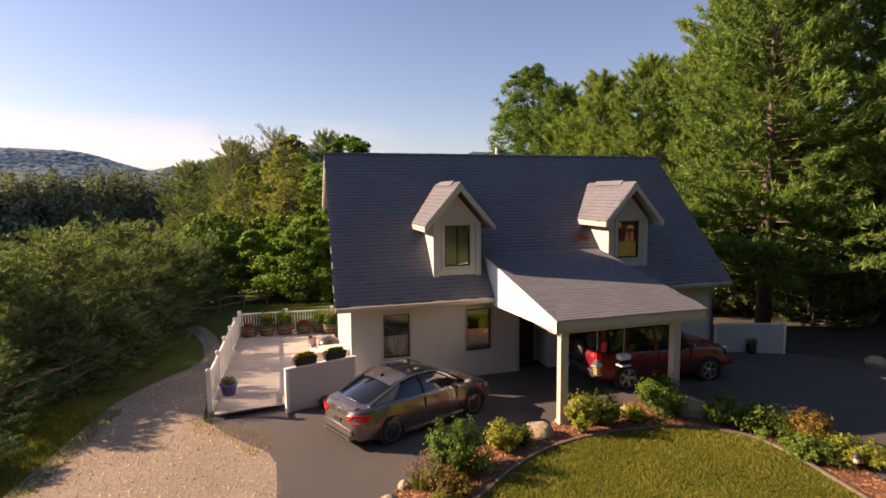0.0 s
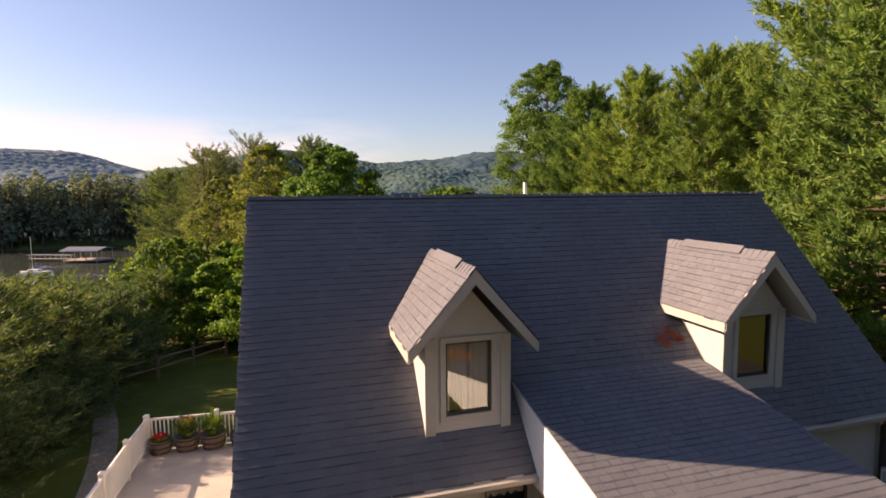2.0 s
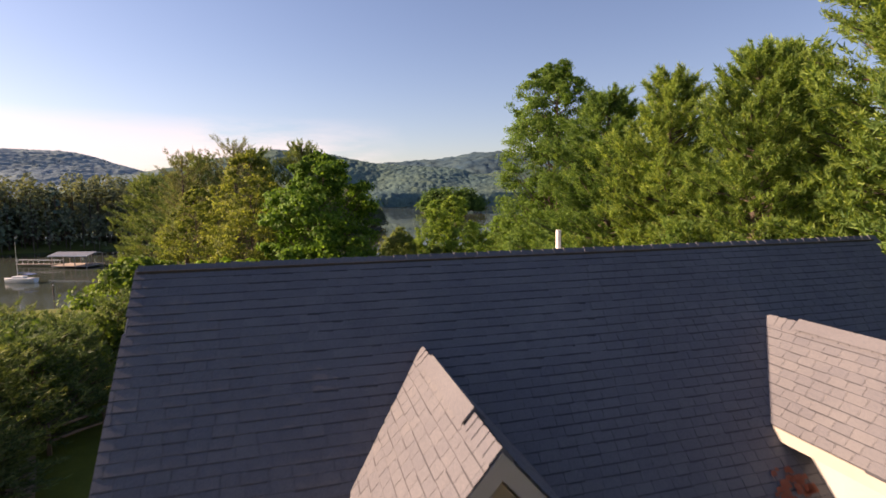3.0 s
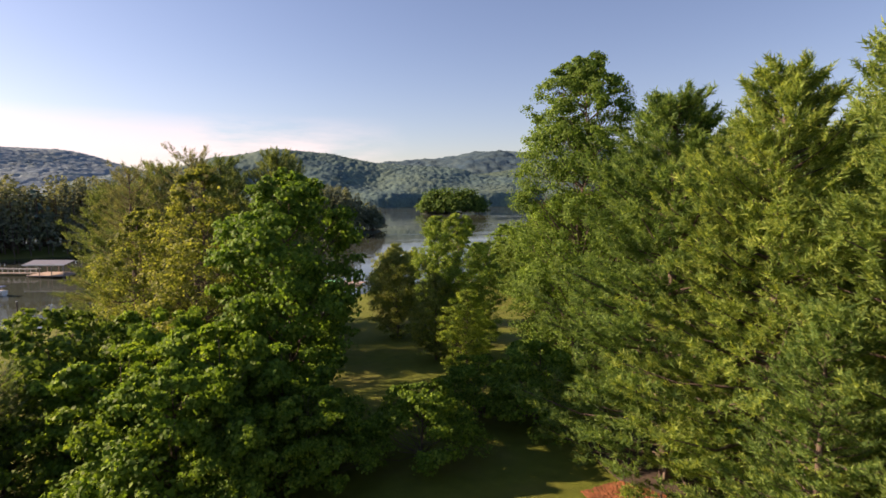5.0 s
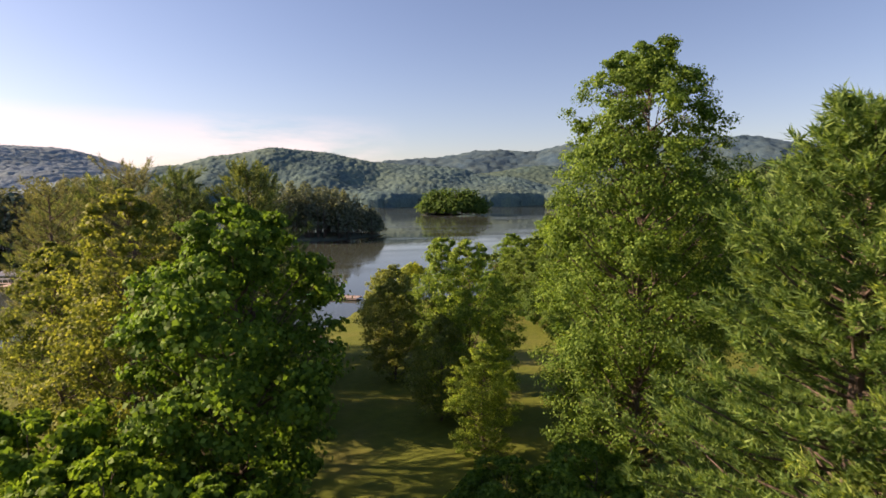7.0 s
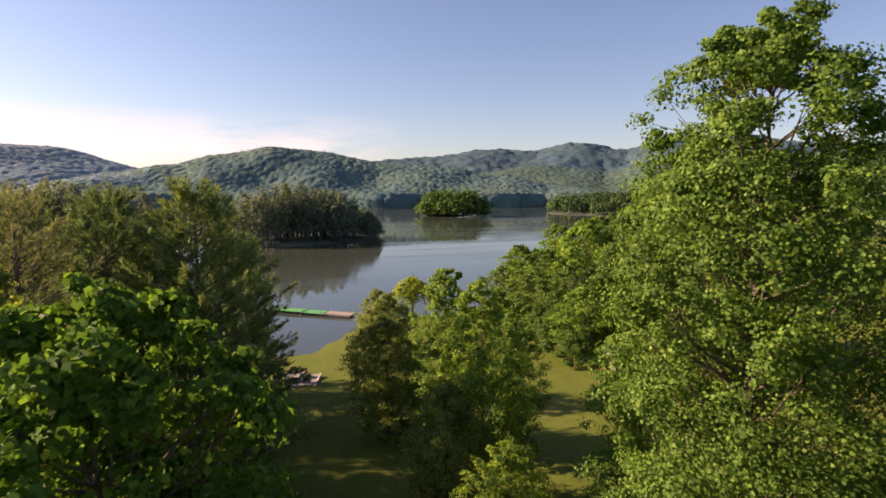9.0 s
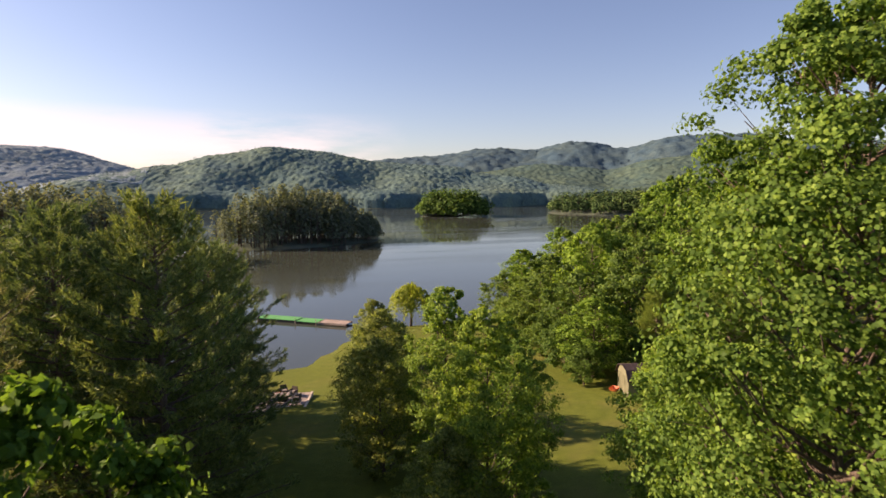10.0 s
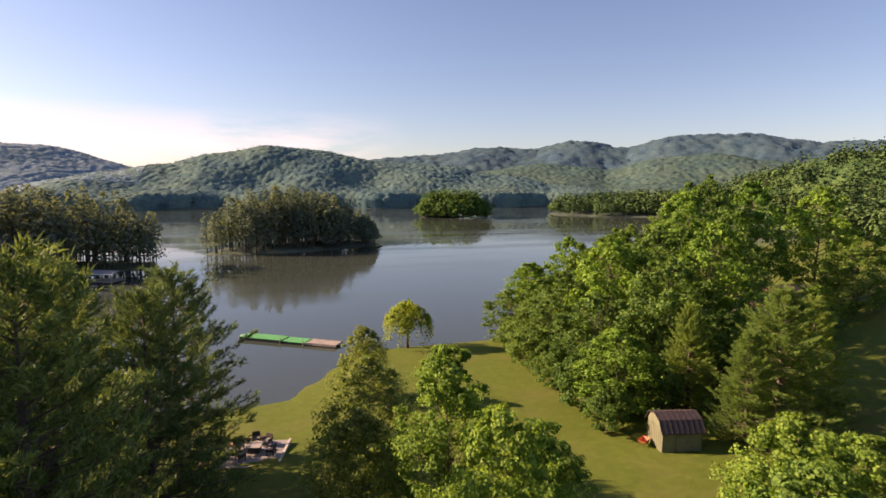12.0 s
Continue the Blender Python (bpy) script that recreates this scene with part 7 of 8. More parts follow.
for i, (x, y, r, h) in enumerate([(3.55, -4.72, 0.36, 0.26), (7.55, -4.85, 0.42, 0.36), (-0.15, -6.55, 0.2, 0.15), (0.25, -6.0, 0.15, 0.12), (-0.3, -6.95, 0.16, 0.12), (16.6, -2.7, 0.34, 0.28), (16.9, -3.3, 0.22, 0.16), (5.9, -4.15, 0.13, 0.09), (6.25, -4.05, 0.15, 0.1), (8.75, -6.1, 0.2, 0.14), (2.75, -4.85, 0.14, 0.1), (9.0, -8.1, 0.2, 0.14)]):
    boulder(x, y, r, h, 3 + i, "sunlit tan boulder at the bed's edge" if r > 0.3 else "small tan stone at the bed's edge")


def garden_lamp(x, y):
    t = thing("path_light", "small dark garden path light in the bed", "garden lamp", pose(x, y, gz(x, y) + 0.04))
    part("stake", Shape().tube([(0, 0, -0.1), (0, 0, 0.26)], [0.012, 0.012], 8), IRON, t)
    part("lantern", Shape().turned([(0.02, 0.25), (0.05, 0.27), (0.055, 0.36), (0.02, 0.37)], 12), LAMP_CLEAR, t)
    part("cap", Shape().turned([(0.085, 0.36), (0.08, 0.38), (0.02, 0.43), (0.005, 0.45)], 14), IRON, t, smooth=True)


garden_lamp(8.05, -8.35)


def feeders():
    t = thing("lantern_feeder", "hanging lantern-shaped bird feeder with a red float above", "bird feeder", pose(5.18, -4.42, 0.28))
    part("line", Shape().tube([(0, 0, 2.0), (0, 0, 1.55)], [0.006, 0.006], 6), WHITE, t)
    part("red_bottle", Shape().turned([(0.01, 1.5), (0.06, 1.52), (0.065, 1.68), (0.03, 1.74), (0.01, 1.75)], 14, Matrix.Translation((0.02, 0, 0)) @ Matrix.Rotation(0.1, 4, "Y")), LAMP_RED, t, "red plastic nectar bottle", smooth=True)
    part("hook", Shape().tube([(0, 0, 1.52), (0.0, 0, 1.32)], [0.008, 0.008], 6), IRON, t)
    part("roof", Shape().turned([(0.15, 1.2), (0.14, 1.22), (0.04, 1.3), (0.01, 1.33)], 6), ALLOY, t)
    part("seed_chamber", Shape().turned([(0.07, 1.0), (0.11, 1.2), (0.1, 1.2), (0.06, 1.0)], 6), YELLOW_PLASTIC, t, "yellowish clear seed chamber")
    part("tray", Shape().turned([(0.02, 0.97), (0.13, 0.97), (0.14, 1.0), (0.02, 1.0)], 12), ALLOY, t)
    b = thing("box_feeder", "hanging white box bird feeder under the porch beam", "bird feeder", pose(5.9, -4.42, 0.24, 0, 0, 5) @ Matrix.Translation((0, 0, 0.24)) @ Matrix.Diagonal((0.8, 0.8, 0.88, 1)))
    part("line", Shape().tube([(0, 0, 2.02), (0, 0, 1.36)], [0.006, 0.006], 6), WHITE, b)
    part("roof", Shape().box(-0.17, 0.17, -0.12, 0.12, 1.22, 1.35), PLATE, b, bevel=0.01)
    part("glass_front", Shape().box(-0.13, 0.13, -0.08, 0.08, 1.08, 1.215), CAR_GLASS, b)
    part("tray", Shape().box(-0.17, 0.17, -0.14, 0.14, 1.04, 1.075), PLATE, b, bevel=0.006)


YELLOW_PLASTIC = plain("yellow_plastic", (0.5, 0.4, 0.16), 0.3, vary=0.1, bump=0)
feeders()


def rail_fence(points, label, lift=0.0):
    t = thing("rail_fence", label, "fence")
    for (ax, ay), (bx, by) in zip(points, points[1:]):
        a, b = Vector((ax, ay, gz(ax, ay))), Vector((bx, by, gz(bx, by)))
        for h in (0.45, 0.9):
            part("rail", Shape().tube([a + Vector((0, 0, h)), a.lerp(b, 0.5) + Vector((0.02, 0.02, h + 0.03)), b + Vector((0, 0, h))], [0.05, 0.06, 0.05], 6), DARKWOOD, t)
    for x, y in points:
        z = gz(x, y)
        part("post", Shape().box(x - 0.07, x + 0.07, y - 0.06, y + 0.06, z - 0.2, z + 1.1), DARKWOOD, t, bevel=0.01)
    return t


rail_fence([(-9.6, -3.2), (-8.2, -0.1), (-7.35, 2.3), (-7.0, 5.0)], "weathered split-rail fence below the thicket")
rail_fence([(-6.2, 18.6), (-4.9, 20.6), (-3.6, 22.8), (-2.2, 25.2)], "dark split-rail fence on the back lawn")

# ---------------- ground cover ----------------
def inside_poly(poly, x, y):
    x, y = np.asarray(x), np.asarray(y)
    c = np.zeros(x.shape, bool)
    n = len(poly)
    for i in range(n):
        (x1, y1), (x2, y2) = poly[i], poly[(i + 1) % n]
        hit = ((y1 > y) != (y2 > y)) & (x < (x2 - x1) * (y - y1) / (y2 - y1 + 1e-12) + x1)
        c ^= hit
    return c


def grass_blades(name, label, poly, n, seed, h, lift, mat):
    rng = np.random.default_rng(seed)
    xs, ys = [p[0] for p in poly], [p[1] for p in poly]
    x, y = rng.uniform(min(xs), max(xs), n), rng.uniform(min(ys), max(ys), n)
    ok = inside_poly(poly, x, y)
    x, y = x[ok], y[ok]
    z = ground_at(x, y) + lift
    a = rng.random(len(x)) * math.tau
    hh = h * (0.5 + rng.random(len(x)))
    lean = hh * 0.6 * rng.random(len(x))
    b = rng.random(len(x)) * math.tau
    c = np.stack([x, y, z], 1)
    s = np.stack([np.cos(a), np.sin(a), 0 * a], 1) * 0.008
    tip = c + np.stack([np.cos(b) * lean, np.sin(b) * lean, hh], 1)
    v = np.stack([c - s, c + s, tip], 1).reshape(-1, 3)
    me = quick_mesh(name, v, np.arange(len(v)).reshape(-1, 3), mat)
    tagged(new(name, me), label, "grass", kind="stuff")


GRASS_BLADE = leafy("grass_blade", (0.1, 0.12, 0.02), (0.17, 0.18, 0.03), (0.27, 0.26, 0.06), 0.4)
DRY_BLADE = leafy("dry_blade", (0.2, 0.17, 0.05), (0.3, 0.25, 0.08), (0.4, 0.34, 0.14), 0.3)
lawn_poly = [(x, y) for x, y in reversed(bed_low)] + [(5.0, -14.0), (1.5, -13.0)]
grass_blades("lawn_grass", "short sunlit grass blades of the front lawn", lawn_poly, 90000, 3, 0.05, 0.075, GRASS_BLADE)
verge = [(-3.62, -0.9), (-3.15, -1.65), (-2.2, -2.3), (-1.95, -3.4), (-2.5, -3.6), (-2.9, -2.6), (-3.7, -1.9), (-4.0, -1.0)]
grass_blades("verge_grass", "sparse dry grass between gravel and asphalt", verge, 1500, 4, 0.07, 0.0, DRY_BLADE)
strip = [(-5.6, 0.4), (-5.75, -0.6), (-6.15, -4.0), (-7.2, -9.0), (-9.5, -9.0), (-8.6, -3.0), (-7.2, 1.0)]
grass_blades("strip_grass", "rough green grass beside the gravel drive", strip, 26000, 5, 0.1, -0.02, GRASS_BLADE)


def pebbles(name, label, poly, n, seed, size, lift, mat, category):
    rng = np.random.default_rng(seed)
    xs, ys = [p[0] for p in poly], [p[1] for p in poly]
    x, y = rng.uniform(min(xs), max(xs), n), rng.uniform(min(ys), max(ys), n)
    ok = inside_poly(poly, x, y)
    x, y = x[ok], y[ok]
    z = ground_at(x, y) + lift
    m = len(x)
    s = size * (0.4 + 1.1 * rng.random(m) ** 2)
    base = np.array([(1, 0, 0), (0, 1, 0), (-1, 0, 0), (0, -1, 0), (0, 0, 0.6)])
    rot = rng.random(m) * math.tau
    v = base[None] * s[:, None, None] * (0.7 + 0.6 * rng.random((m, 5, 1)))
    vx = v[..., 0] * np.cos(rot)[:, None] - v[..., 1] * np.sin(rot)[:, None] + x[:, None]
    vy = v[..., 0] * np.sin(rot)[:, None] + v[..., 1] * np.cos(rot)[:, None] + y[:, None]
    v = np.stack([vx, vy, v[..., 2] + z[:, None]], -1).reshape(-1, 3)
    f = np.array([(0, 1, 4), (1, 2, 4), (2, 3, 4), (3, 0, 4)])
    fs = (np.arange(m)[:, None, None] * 5 + f[None]).reshape(-1, 3)
    tagged(new(name, quick_mesh(name, v, fs, mat)), label, category, kind="stuff")


PEBBLE = leafy("pebble_stone", (0.22, 0.17, 0.12), (0.4, 0.33, 0.25), (0.58, 0.5, 0.4), 0.0, 0.9)
CHIP = leafy("bark_chip", (0.09, 0.045, 0.03), (0.22, 0.11, 0.06), (0.4, 0.24, 0.15), 0.0, 0.95)
pebbles("gravel_stones", "loose tan stones on the gravel drive", gravel_right[4:] + gravel_left, 30000, 6, 0.022, 0.006, PEBBLE, "gravel")
FALLEN = plain("fallen_leaves", (0.22, 0.08, 0.03), 0.9, grain=20, vary=0.5)
pebbles("fallen_leaves", "rust-orange fallen needles and leaves behind the house", [(14.6, 19.6), (16.4, 18.2), (18.2, 19.6), (17.0, 22.0), (15.0, 21.6)], 5000, 11, 0.06, 0.03, FALLEN, "leaf litter")
pebbles("mulch_chips", "loose bark chips on the planting bed", bed_top + bed_low, 30000, 7, 0.03, 0.052, CHIP, "mulch")

# ---------------- lakeside ----------------
GREEN_CARPET = plain("green_carpet", (0.06, 0.3, 0.09), 0.95, grain=4, vary=0.2, bump=0.2)
DOCKWOOD = plain("dock_wood", (0.34, 0.28, 0.24), 0.85, vary=0.3, bump=0.2)
METAL_ROOF = plain("tin_roof", (0.24, 0.25, 0.26), 0.45, 0.5, vary=0.2)
ORANGE_ROOF = plain("clay_roof", (0.42, 0.22, 0.13), 0.8, vary=0.25)
SHED_GREEN = plain("shed_paint", (0.16, 0.165, 0.1), 0.75, vary=0.2)
MAROON = plain("maroon_roof", (0.045, 0.032, 0.032), 0.6, vary=0.3)
HULL = plain("white_hull", (0.78, 0.78, 0.76), 0.3, vary=0.06, bump=0)
BOAT_BLUE = plain("blue_canvas", (0.08, 0.14, 0.3), 0.8, vary=0.1)
CUSHION = plain("pale_cushion", (0.34, 0.3, 0.27), 0.9, vary=0.12)
WICKER = plain("dark_wicker", (0.07, 0.06, 0.055), 0.8, vary=0.3, bump=0.3)
PAVER = plain("patio_paver", (0.3, 0.26, 0.24), 0.9, grain=3, vary=0.3, bump=0.3)
ORANGE = plain("orange_plastic", (0.6, 0.16, 0.06), 0.5, vary=0.15)


def dock():
    a, b = Vector((22.0, 116.4, LAKE)), Vector((7.9, 125.9, LAKE))
    ln = (b - a).length
    m = Matrix.Translation(a) @ Matrix.Rotation(math.atan2(b.y - a.y, b.x - a.x), 4, "Z")
    t = thing("dock", "narrow floating dock topped with green carpet", "dock", m)
    for i in range(9):
        part("plank_section", Shape().box(0.2 + i * 0.55, 0.68 + i * 0.55, -1.1, 1.1, 0.32, 0.42), DOCKWOOD, t)
    part("ramp_side", Shape().box(0.0, 5.2, -1.2, -1.1, 0.15, 0.5), DOCKWOOD, t)
    part("ramp_side", Shape().box(0.0, 5.2, 1.1, 1.2, 0.15, 0.5), DOCKWOOD, t)
    for x0, x1, z in ((5.3, 9.2, 0.4), (9.3, ln - 0.2, 0.5)):
        part("float", Shape().box(x0, x1, -1.15, 1.15, 0.0, z - 0.06), BLACK, t, "dark float", bevel=0.04)
        part("carpet_deck", Shape().box(x0, x1, -1.25, 1.25, z - 0.06, z + 0.04), GREEN_CARPET, t, "green outdoor carpet", bevel=0.02)
    part("bumper", Shape().box(ln - 0.2, ln + 0.3, -0.6, 0.6, 0.2, 0.42), HULL, t, bevel=0.05)
    for x in (5.4, 9.3, ln - 0.4):
        part("piling", Shape().tube([(x, 1.32, -1), (x, 1.32, 1.0)], [0.06, 0.06], 8), DOCKWOOD, t)


dock()


def garden_chair(x, y, turn, group):
    t = thing("patio_chair", "dark wicker patio chair with a pale cushion", "chair", pose(x, y, gz(10.6, 81.0) + 0.15, 0, 0, turn), group)
    part("seat", Shape().box(-0.33, 0.33, -0.32, 0.32, 0.3, 0.4), WICKER, t, bevel=0.02)
    part("cushion", Shape().box(-0.3, 0.3, -0.3, 0.28, 0.4, 0.5), CUSHION, t, bevel=0.04)
    part("backrest", Shape().box(-0.33, 0.33, 0.26, 0.36, 0.4, 0.9), WICKER, t, bevel=0.03)
    for sx in (-1, 1):
        part("armrest", Shape().box(sx * 0.36 - 0.05, sx * 0.36 + 0.05, -0.32, 0.34, 0.4, 0.62), WICKER, t, bevel=0.02)
        for sy in (-1, 1):
            part("leg", Shape().box(sx * 0.3 - 0.03, sx * 0.3 + 0.03, sy * 0.28 - 0.03, sy * 0.28 + 0.03, 0, 0.3), WICKER, t)


def lake_patio():
    z = gz(10.6, 81.0) + 0.1
    m = pose(10.6, 81.0, z, 0, 0, -14)
    t = thing("lake_patio", "square paver patio with a pale curb by the lake", "patio", m)
    t["kind"] = "structure"
    for i in range(8):
        for j in range(8):
            part("paver", Shape().box(-2.4 + i * 0.6, -1.82 + i * 0.6, -2.4 + j * 0.6, -1.82 + j * 0.6, -0.3, 0.04 + 0.006 * ((i * 7 + j * 3) % 3)), PAVER, t)
    for a in (0, 1):
        part("curb", Shape().box(-2.62, 2.42, -2.62, -2.42, -0.5, 0.14, Matrix.Rotation(a * math.pi / 2, 4, "Z")), CONCRETE, t)
    for i, (x, y, r) in enumerate([(9.4, 81.9, 60), (9.6, 80.0, 120), (11.7, 82.3, -40), (12.0, 80.3, -110), (10.8, 83.0, 5)]):
        garden_chair(x, y, r, "chairs of the lake patio")
    tb = thing("fire_table", "square pale fire table in the middle of the patio", "table", pose(10.7, 81.3, z + 0.05, 0, 0, -14))
    part("tabletop", Shape().box(-0.6, 0.6, -0.6, 0.6, 0.5, 0.58), CUSHION, tb, bevel=0.02)
    part("pedestal", Shape().box(-0.45, 0.45, -0.45, 0.45, 0, 0.5), WICKER, tb, bevel=0.02)
    k = thing("kayak", "orange plastic kayak lying beside the patio", "kayak", pose(9.9, 84.4, gz(9.9, 84.4) + 0.02, 0, 0, 15))
    rings = []
    for x, w, h in ((-1.5, 0.02, 0.2), (-1.2, 0.2, 0.26), (-0.5, 0.34, 0.3), (0.5, 0.34, 0.3), (1.2, 0.2, 0.26), (1.5, 0.02, 0.22)):
        rings.append([(x, w * math.cos(q), h * 0.5 + h * 0.5 * math.sin(q)) for q in [i * math.tau / 10 for i in range(10)]])
    smooth_part("hull", loft(rings), ORANGE, k)
    part("cockpit_rim", Shape().turned([(0.2, 0.29), (0.24, 0.31), (0.22, 0.33), (0.19, 0.31)], 16, Matrix.Diagonal((1.5, 0.9, 1, 1))), BLACK, k)


lake_patio()
rs = random.Random(12)
for i in range(11):
    a = 0.5 + i * 0.42
    boulder(6.4 + 1.3 * math.cos(a) + rs.uniform(-0.1, 0.1), 79.0 + 1.2 * math.sin(a), rs.uniform(0.16, 0.3), rs.uniform(0.12, 0.2), 40 + i, "small tan stone in the ring round a pine", "stones round the pine")


def shed():
    t = thing("garden_shed", "small olive-green shed with a dark gambrel roof", "shed", pose(43.6, 69.9, gz(43.6, 69.9) - 0.05, 0, 0, -14))
    part("wall", Shape().box(-1.6, 1.6, -1.4, 1.4, 0, 2.0), SHED_GREEN, t)
    for x in (-1.6, 1.52):
        part("gable_end", Shape().prism([(x, -1.4, 2.0), (x, 1.4, 2.0), (x, 0.95, 2.62), (x, 0, 2.95), (x, -0.95, 2.62)], (0.08, 0, 0)), SHED_GREEN, t)
    for s in (-1, 1):
        for (y0, z0), (y1, z1) in (((0, 3.03), (1.02, 2.7)), ((1.02, 2.7), (1.68, 1.82))):
            part("roof", Shape().prism([(-1.8, s * y0, z0), (-1.8, s * y1, z1), (-1.8, s * y1, z1 - 0.06), (-1.8, s * y0, z0 - 0.06)], (3.6, 0, 0)), MAROON, t)
            for i in range(9):
                x = -1.78 + i * 0.44
                part("roof_rib", Shape().prism([(x, s * y0, z0 + 0.03), (x, s * y1, z1 + 0.03), (x, s * y1, z1), (x, s * y0, z0)], (0.03, 0, 0)), MAROON, t)
    for i in range(9):
        part("batten", Shape().box(-1.63, -1.6, -1.35 + i * 0.33, -1.31 + i * 0.33, 0, 2.0), SHED_GREEN, t)
    d = part("door", Shape().box(-0.5, 0.5, -1.44, -1.4, 0.05, 1.85), SHED_GREEN, t)
    part("handle", Shape().box(0.36, 0.4, -1.48, -1.44, 0.95, 1.1), IRON, d)
    w = thing("wheelbarrow", "orange wheelbarrow leaning by the shed", "wheelbarrow", pose(41.4, 70.8, gz(41.4, 70.8), 0, 0, 30))
    part("tray", Shape().add([(-0.3, -0.25, 0.3), (0.35, -0.25, 0.3), (0.35, 0.25, 0.3), (-0.3, 0.25, 0.3), (-0.5, -0.35, 0.6), (0.55, -0.35, 0.6), (0.55, 0.35, 0.6), (-0.5, 0.35, 0.6)], [(0, 3, 2, 1), (0, 1, 5, 4), (1, 2, 6, 5), (2, 3, 7, 6), (3, 0, 4, 7)]), ORANGE, w)
    part("wheel", Shape().turned([(0.02, -0.05), (0.2, -0.05), (0.2, 0.05), (0.02, 0.05)], 16, Matrix.Translation((0.6, 0, 0.2)) @ Matrix.Rotation(math.pi / 2, 4, "X")), TYRE, w)
    for s in (-1, 1):
        part("handle", Shape().tube([(0.6, s * 0.1, 0.2), (-0.2, s * 0.26, 0.3), (-0.95, s * 0.3, 0.55)], [0.02] * 3, 6), DARKWOOD, w)
        part("leg", Shape().tube([(-0.25, s * 0.22, 0.3), (-0.3, s * 0.22, 0.0)], [0.02, 0.02], 6), IRON, w)


shed()


def far_house():
    t = thing("far_house", "house with an orange-brown roof among the trees", "house", pose(81, 96, gz(81, 96), 0, 0, -14))
    part("wall", Shape().box(-4, 4, -3, 3, 0, 3.2), SIDING, t)
    for s in (-1, 1):
        part("roof", Shape().prism([(-4.4, 0, 5.4), (-4.4, s * 3.5, 3.1), (-4.4, s * 3.5, 2.98), (-4.4, 0, 5.25)], (8.8, 0, 0)), ORANGE_ROOF, t)
        part("gable_end", Shape().prism([(s * 4 - 0.05, -3, 3.2), (s * 4 - 0.05, 3, 3.2), (s * 4 - 0.05, 0, 5.2)], (0.1, 0, 0)), SIDING, t)
    for i in range(26):
        part("roof_rib", Shape().prism([(-4.35 + i * 0.345, 0, 5.43), (-4.35 + i * 0.345, -3.5, 3.13), (-4.35 + i * 0.345, -3.5, 3.1), (-4.35 + i * 0.345, 0, 5.4)], (0.06, 0, 0)), ORANGE_ROOF, t)
    for x in (-2.5, 0.0, 2.2):
        w = part("window", Shape().box(x - 0.5, x + 0.5, -3.06, -3.0, 1.0, 2.2), BRONZE, t)
        part("pane", Shape().box(x - 0.44, x + 0.44, -3.07, -3.06, 1.06, 2.14), CAR_GLASS, w)


far_house()


def boathouse(x, y, turn, label, size=1.0):
    t = thing("boathouse", label, "boathouse", pose(x, y, LAKE, 0, 0, turn) @ Matrix.Scale(size, 4))
    part("deck", Shape().box(-4.5, 4.5, -3.2, 3.2, 0.35, 0.55), DOCKWOOD, t)
    for px in (-4.2, -1.4, 1.4, 4.2):
        for py in (-3, 3):
            part("post", Shape().tube([(px, py, -1.5), (px, py, 3.1)], [0.1, 0.1], 8), DOCKWOOD, t)
    part("roof", Shape().prism([(-4.9, -3.6, 3.0), (-4.9, 0, 3.7), (-4.9, 3.6, 3.0), (-4.9, 0, 3.55)], (9.8, 0, 0)), METAL_ROOF, t)
    part("fascia", Shape().box(-4.9, 4.9, -3.65, -3.6, 2.85, 3.05), HULL, t)
    part("gangway", Shape().box(-16, -4.5, 0.2, 1.4, 0.5, 0.6), DOCKWOOD, t)
    for s in (0.2, 1.4):
        part("hand_rail", Shape().tube([(-16, s, 1.6), (-4.5, s, 1.5)], [0.05, 0.05], 6), HULL, t)
    for i in range(9):
        part("rail_post", Shape().tube([(-15.5 + i * 1.35, 0.2, 0.55), (-15.5 + i * 1.35, 0.2, 1.55)], [0.035, 0.035], 6), HULL, t)


boathouse(-43.0, 152.0, -20, "open-sided boathouse with a pale metal roof on the cove")
boathouse(-27.0, 192.0, -25, "low covered boat dock with a white gangway on the point", 0.8)


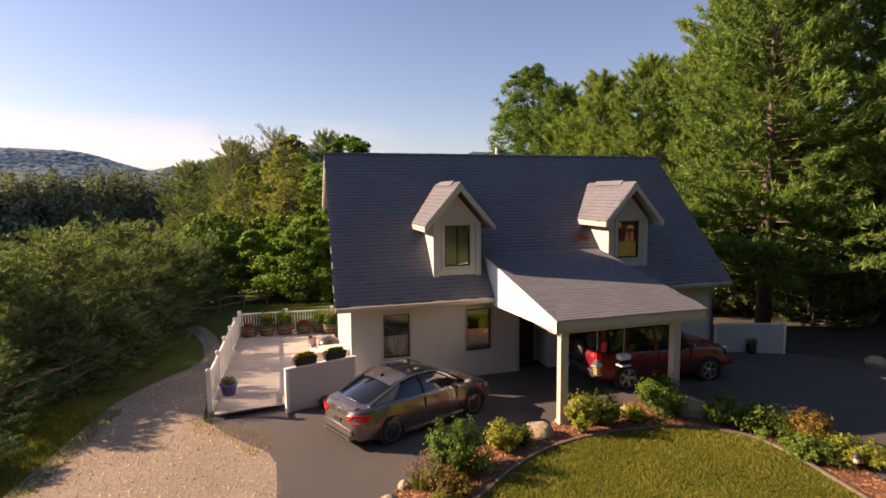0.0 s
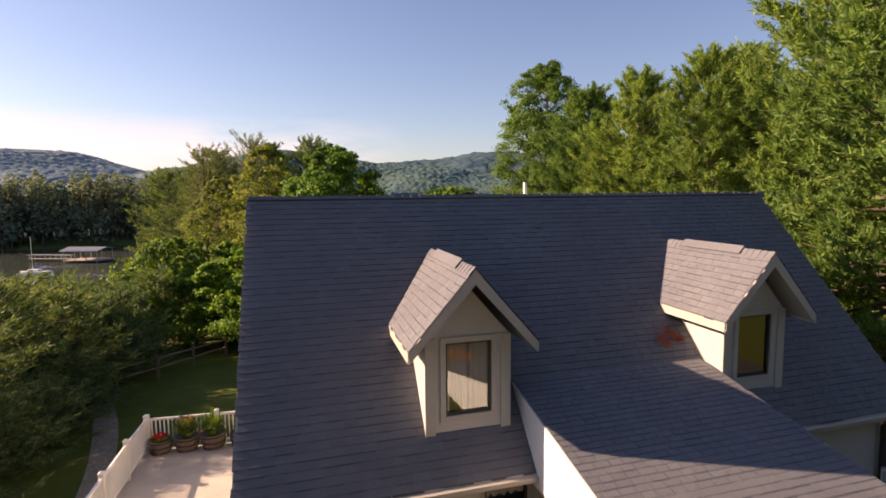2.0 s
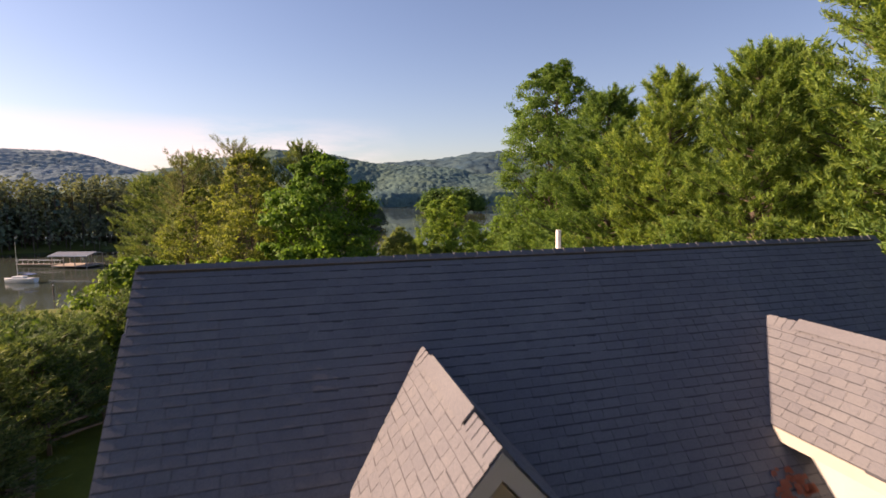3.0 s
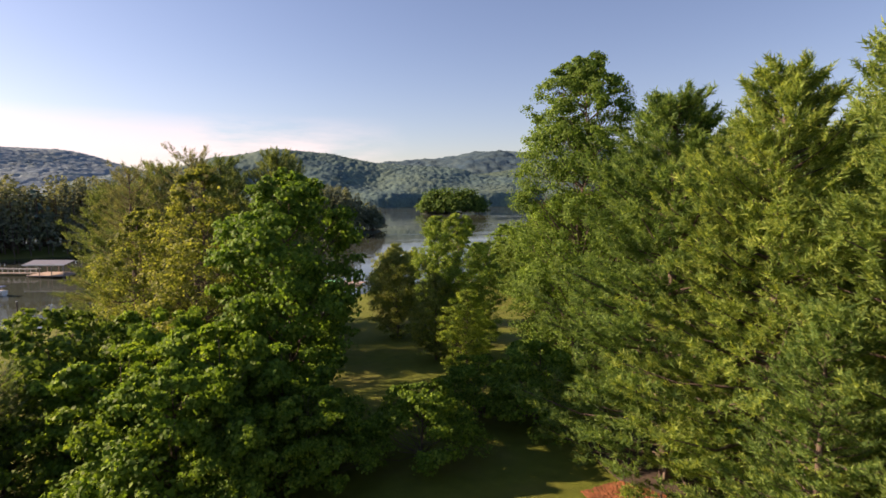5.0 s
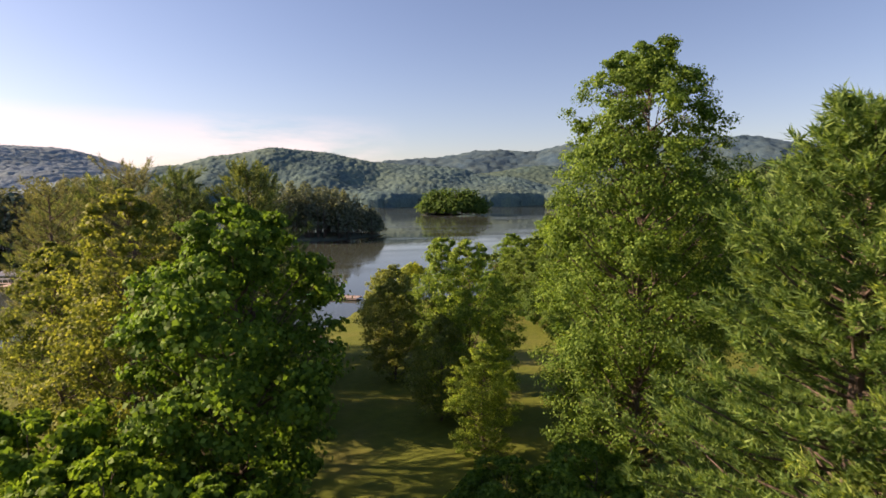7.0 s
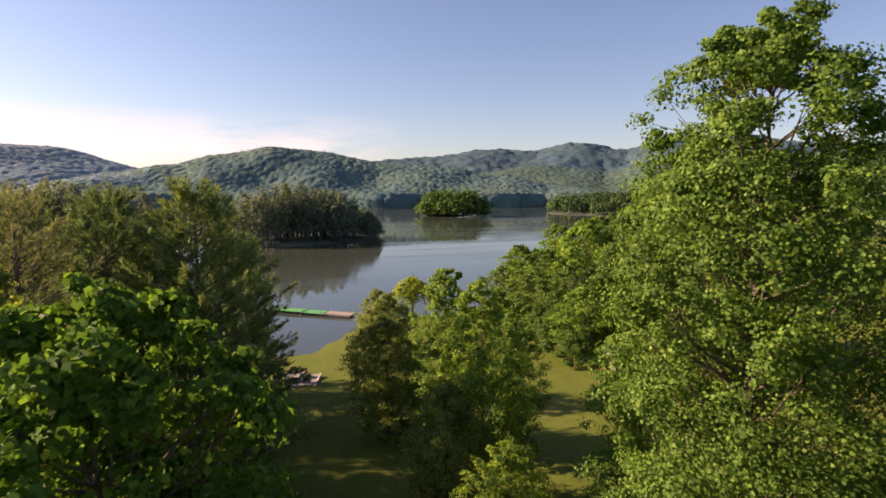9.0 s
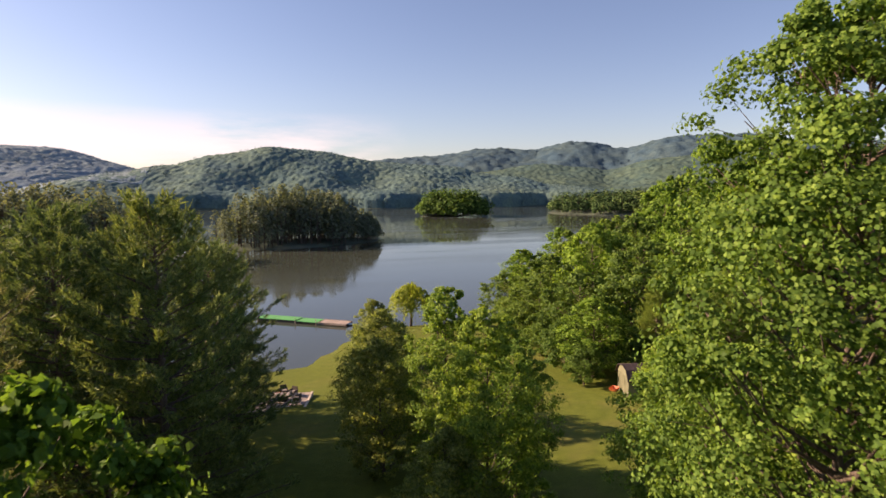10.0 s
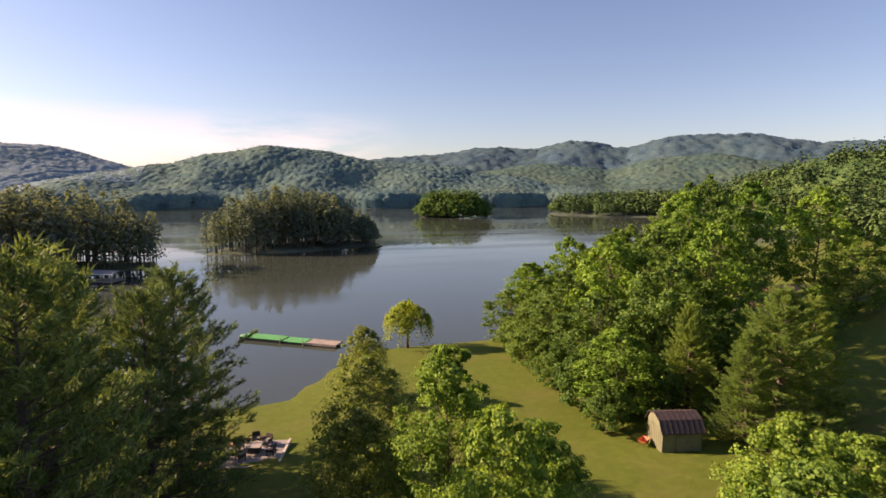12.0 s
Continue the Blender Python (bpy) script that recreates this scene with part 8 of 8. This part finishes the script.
def sailboat(x, y, turn):
    t = thing("sailboat", "small white sailboat with a bare mast on the cove", "boat", pose(x, y, LAKE - 0.1, 0, 0, turn))
    rings = []
    for px, w, z0 in ((-3.2, 0.8, 0.15), (-1.5, 1.15, 0.0), (0.5, 1.1, 0.0), (2.2, 0.6, 0.1), (3.4, 0.03, 0.45)):
        rings.append([(px, -w, 1.0), (px, -w * 0.75, z0 + 0.2), (px, 0, z0 - 0.3), (px, w * 0.75, z0 + 0.2), (px, w, 1.0), (px, 0, 1.08)])
    smooth_part("hull", loft(rings), HULL, t, angle=0.9)
    part("cabin", Shape().box(-1.0, 1.4, -0.7, 0.7, 1.0, 1.45), HULL, t, bevel=0.12)
    part("cover", Shape().box(-2.9, -1.0, -0.8, 0.8, 1.75, 1.9), BOAT_BLUE, t, bevel=0.06)
    for s in (-1, 1):
        part("cover_post", Shape().tube([(-2.0, s * 0.75, 1.0), (-2.0, s * 0.75, 1.8)], [0.03, 0.03], 6), ALLOY, t)
    part("mast", Shape().tube([(0.6, 0, 1.2), (0.6, 0, 8.2)], [0.07, 0.05], 8), ALLOY, t)
    part("boom", Shape().tube([(0.6, 0, 2.1), (-2.2, 0, 2.1)], [0.06, 0.06], 8), BOAT_BLUE, t)


sailboat(-46.0, 127.0, 160)
p = thing("mooring_post", "dark mooring post standing in the cove", "post", pose(-33.5, 105.0, LAKE))
part("pile", Shape().tube([(0, 0, -2), (0, 0, 2.2)], [0.12, 0.11], 10), DARKWOOD, p)
part("cap", Shape().turned([(0.14, 2.2), (0.14, 2.28), (0.01, 2.36)], 10), HULL, p)


def bed_edging():
    """Low dark edging set along the line where lawn and mulch meet."""
    t = thing("bed_edging", "low grey-brown edging between lawn and mulch bed", "edging")
    line = bed_low[3:-3]
    for (ax, ay), (bx, by) in zip(line, line[1:]):
        a, b = Vector((ax, ay, gz(ax, ay) + 0.05)), Vector((bx, by, gz(bx, by) + 0.05))
        ln = (b - a).length
        m = Matrix.Translation(a) @ Matrix.Rotation(math.atan2(b.y - a.y, b.x - a.x), 4, "Z")
        part("edging_board", Shape().box(-0.005, ln - 0.004, -0.03, 0.03, -0.08, 0.075, m), DARKWOOD, t)


bed_edging()
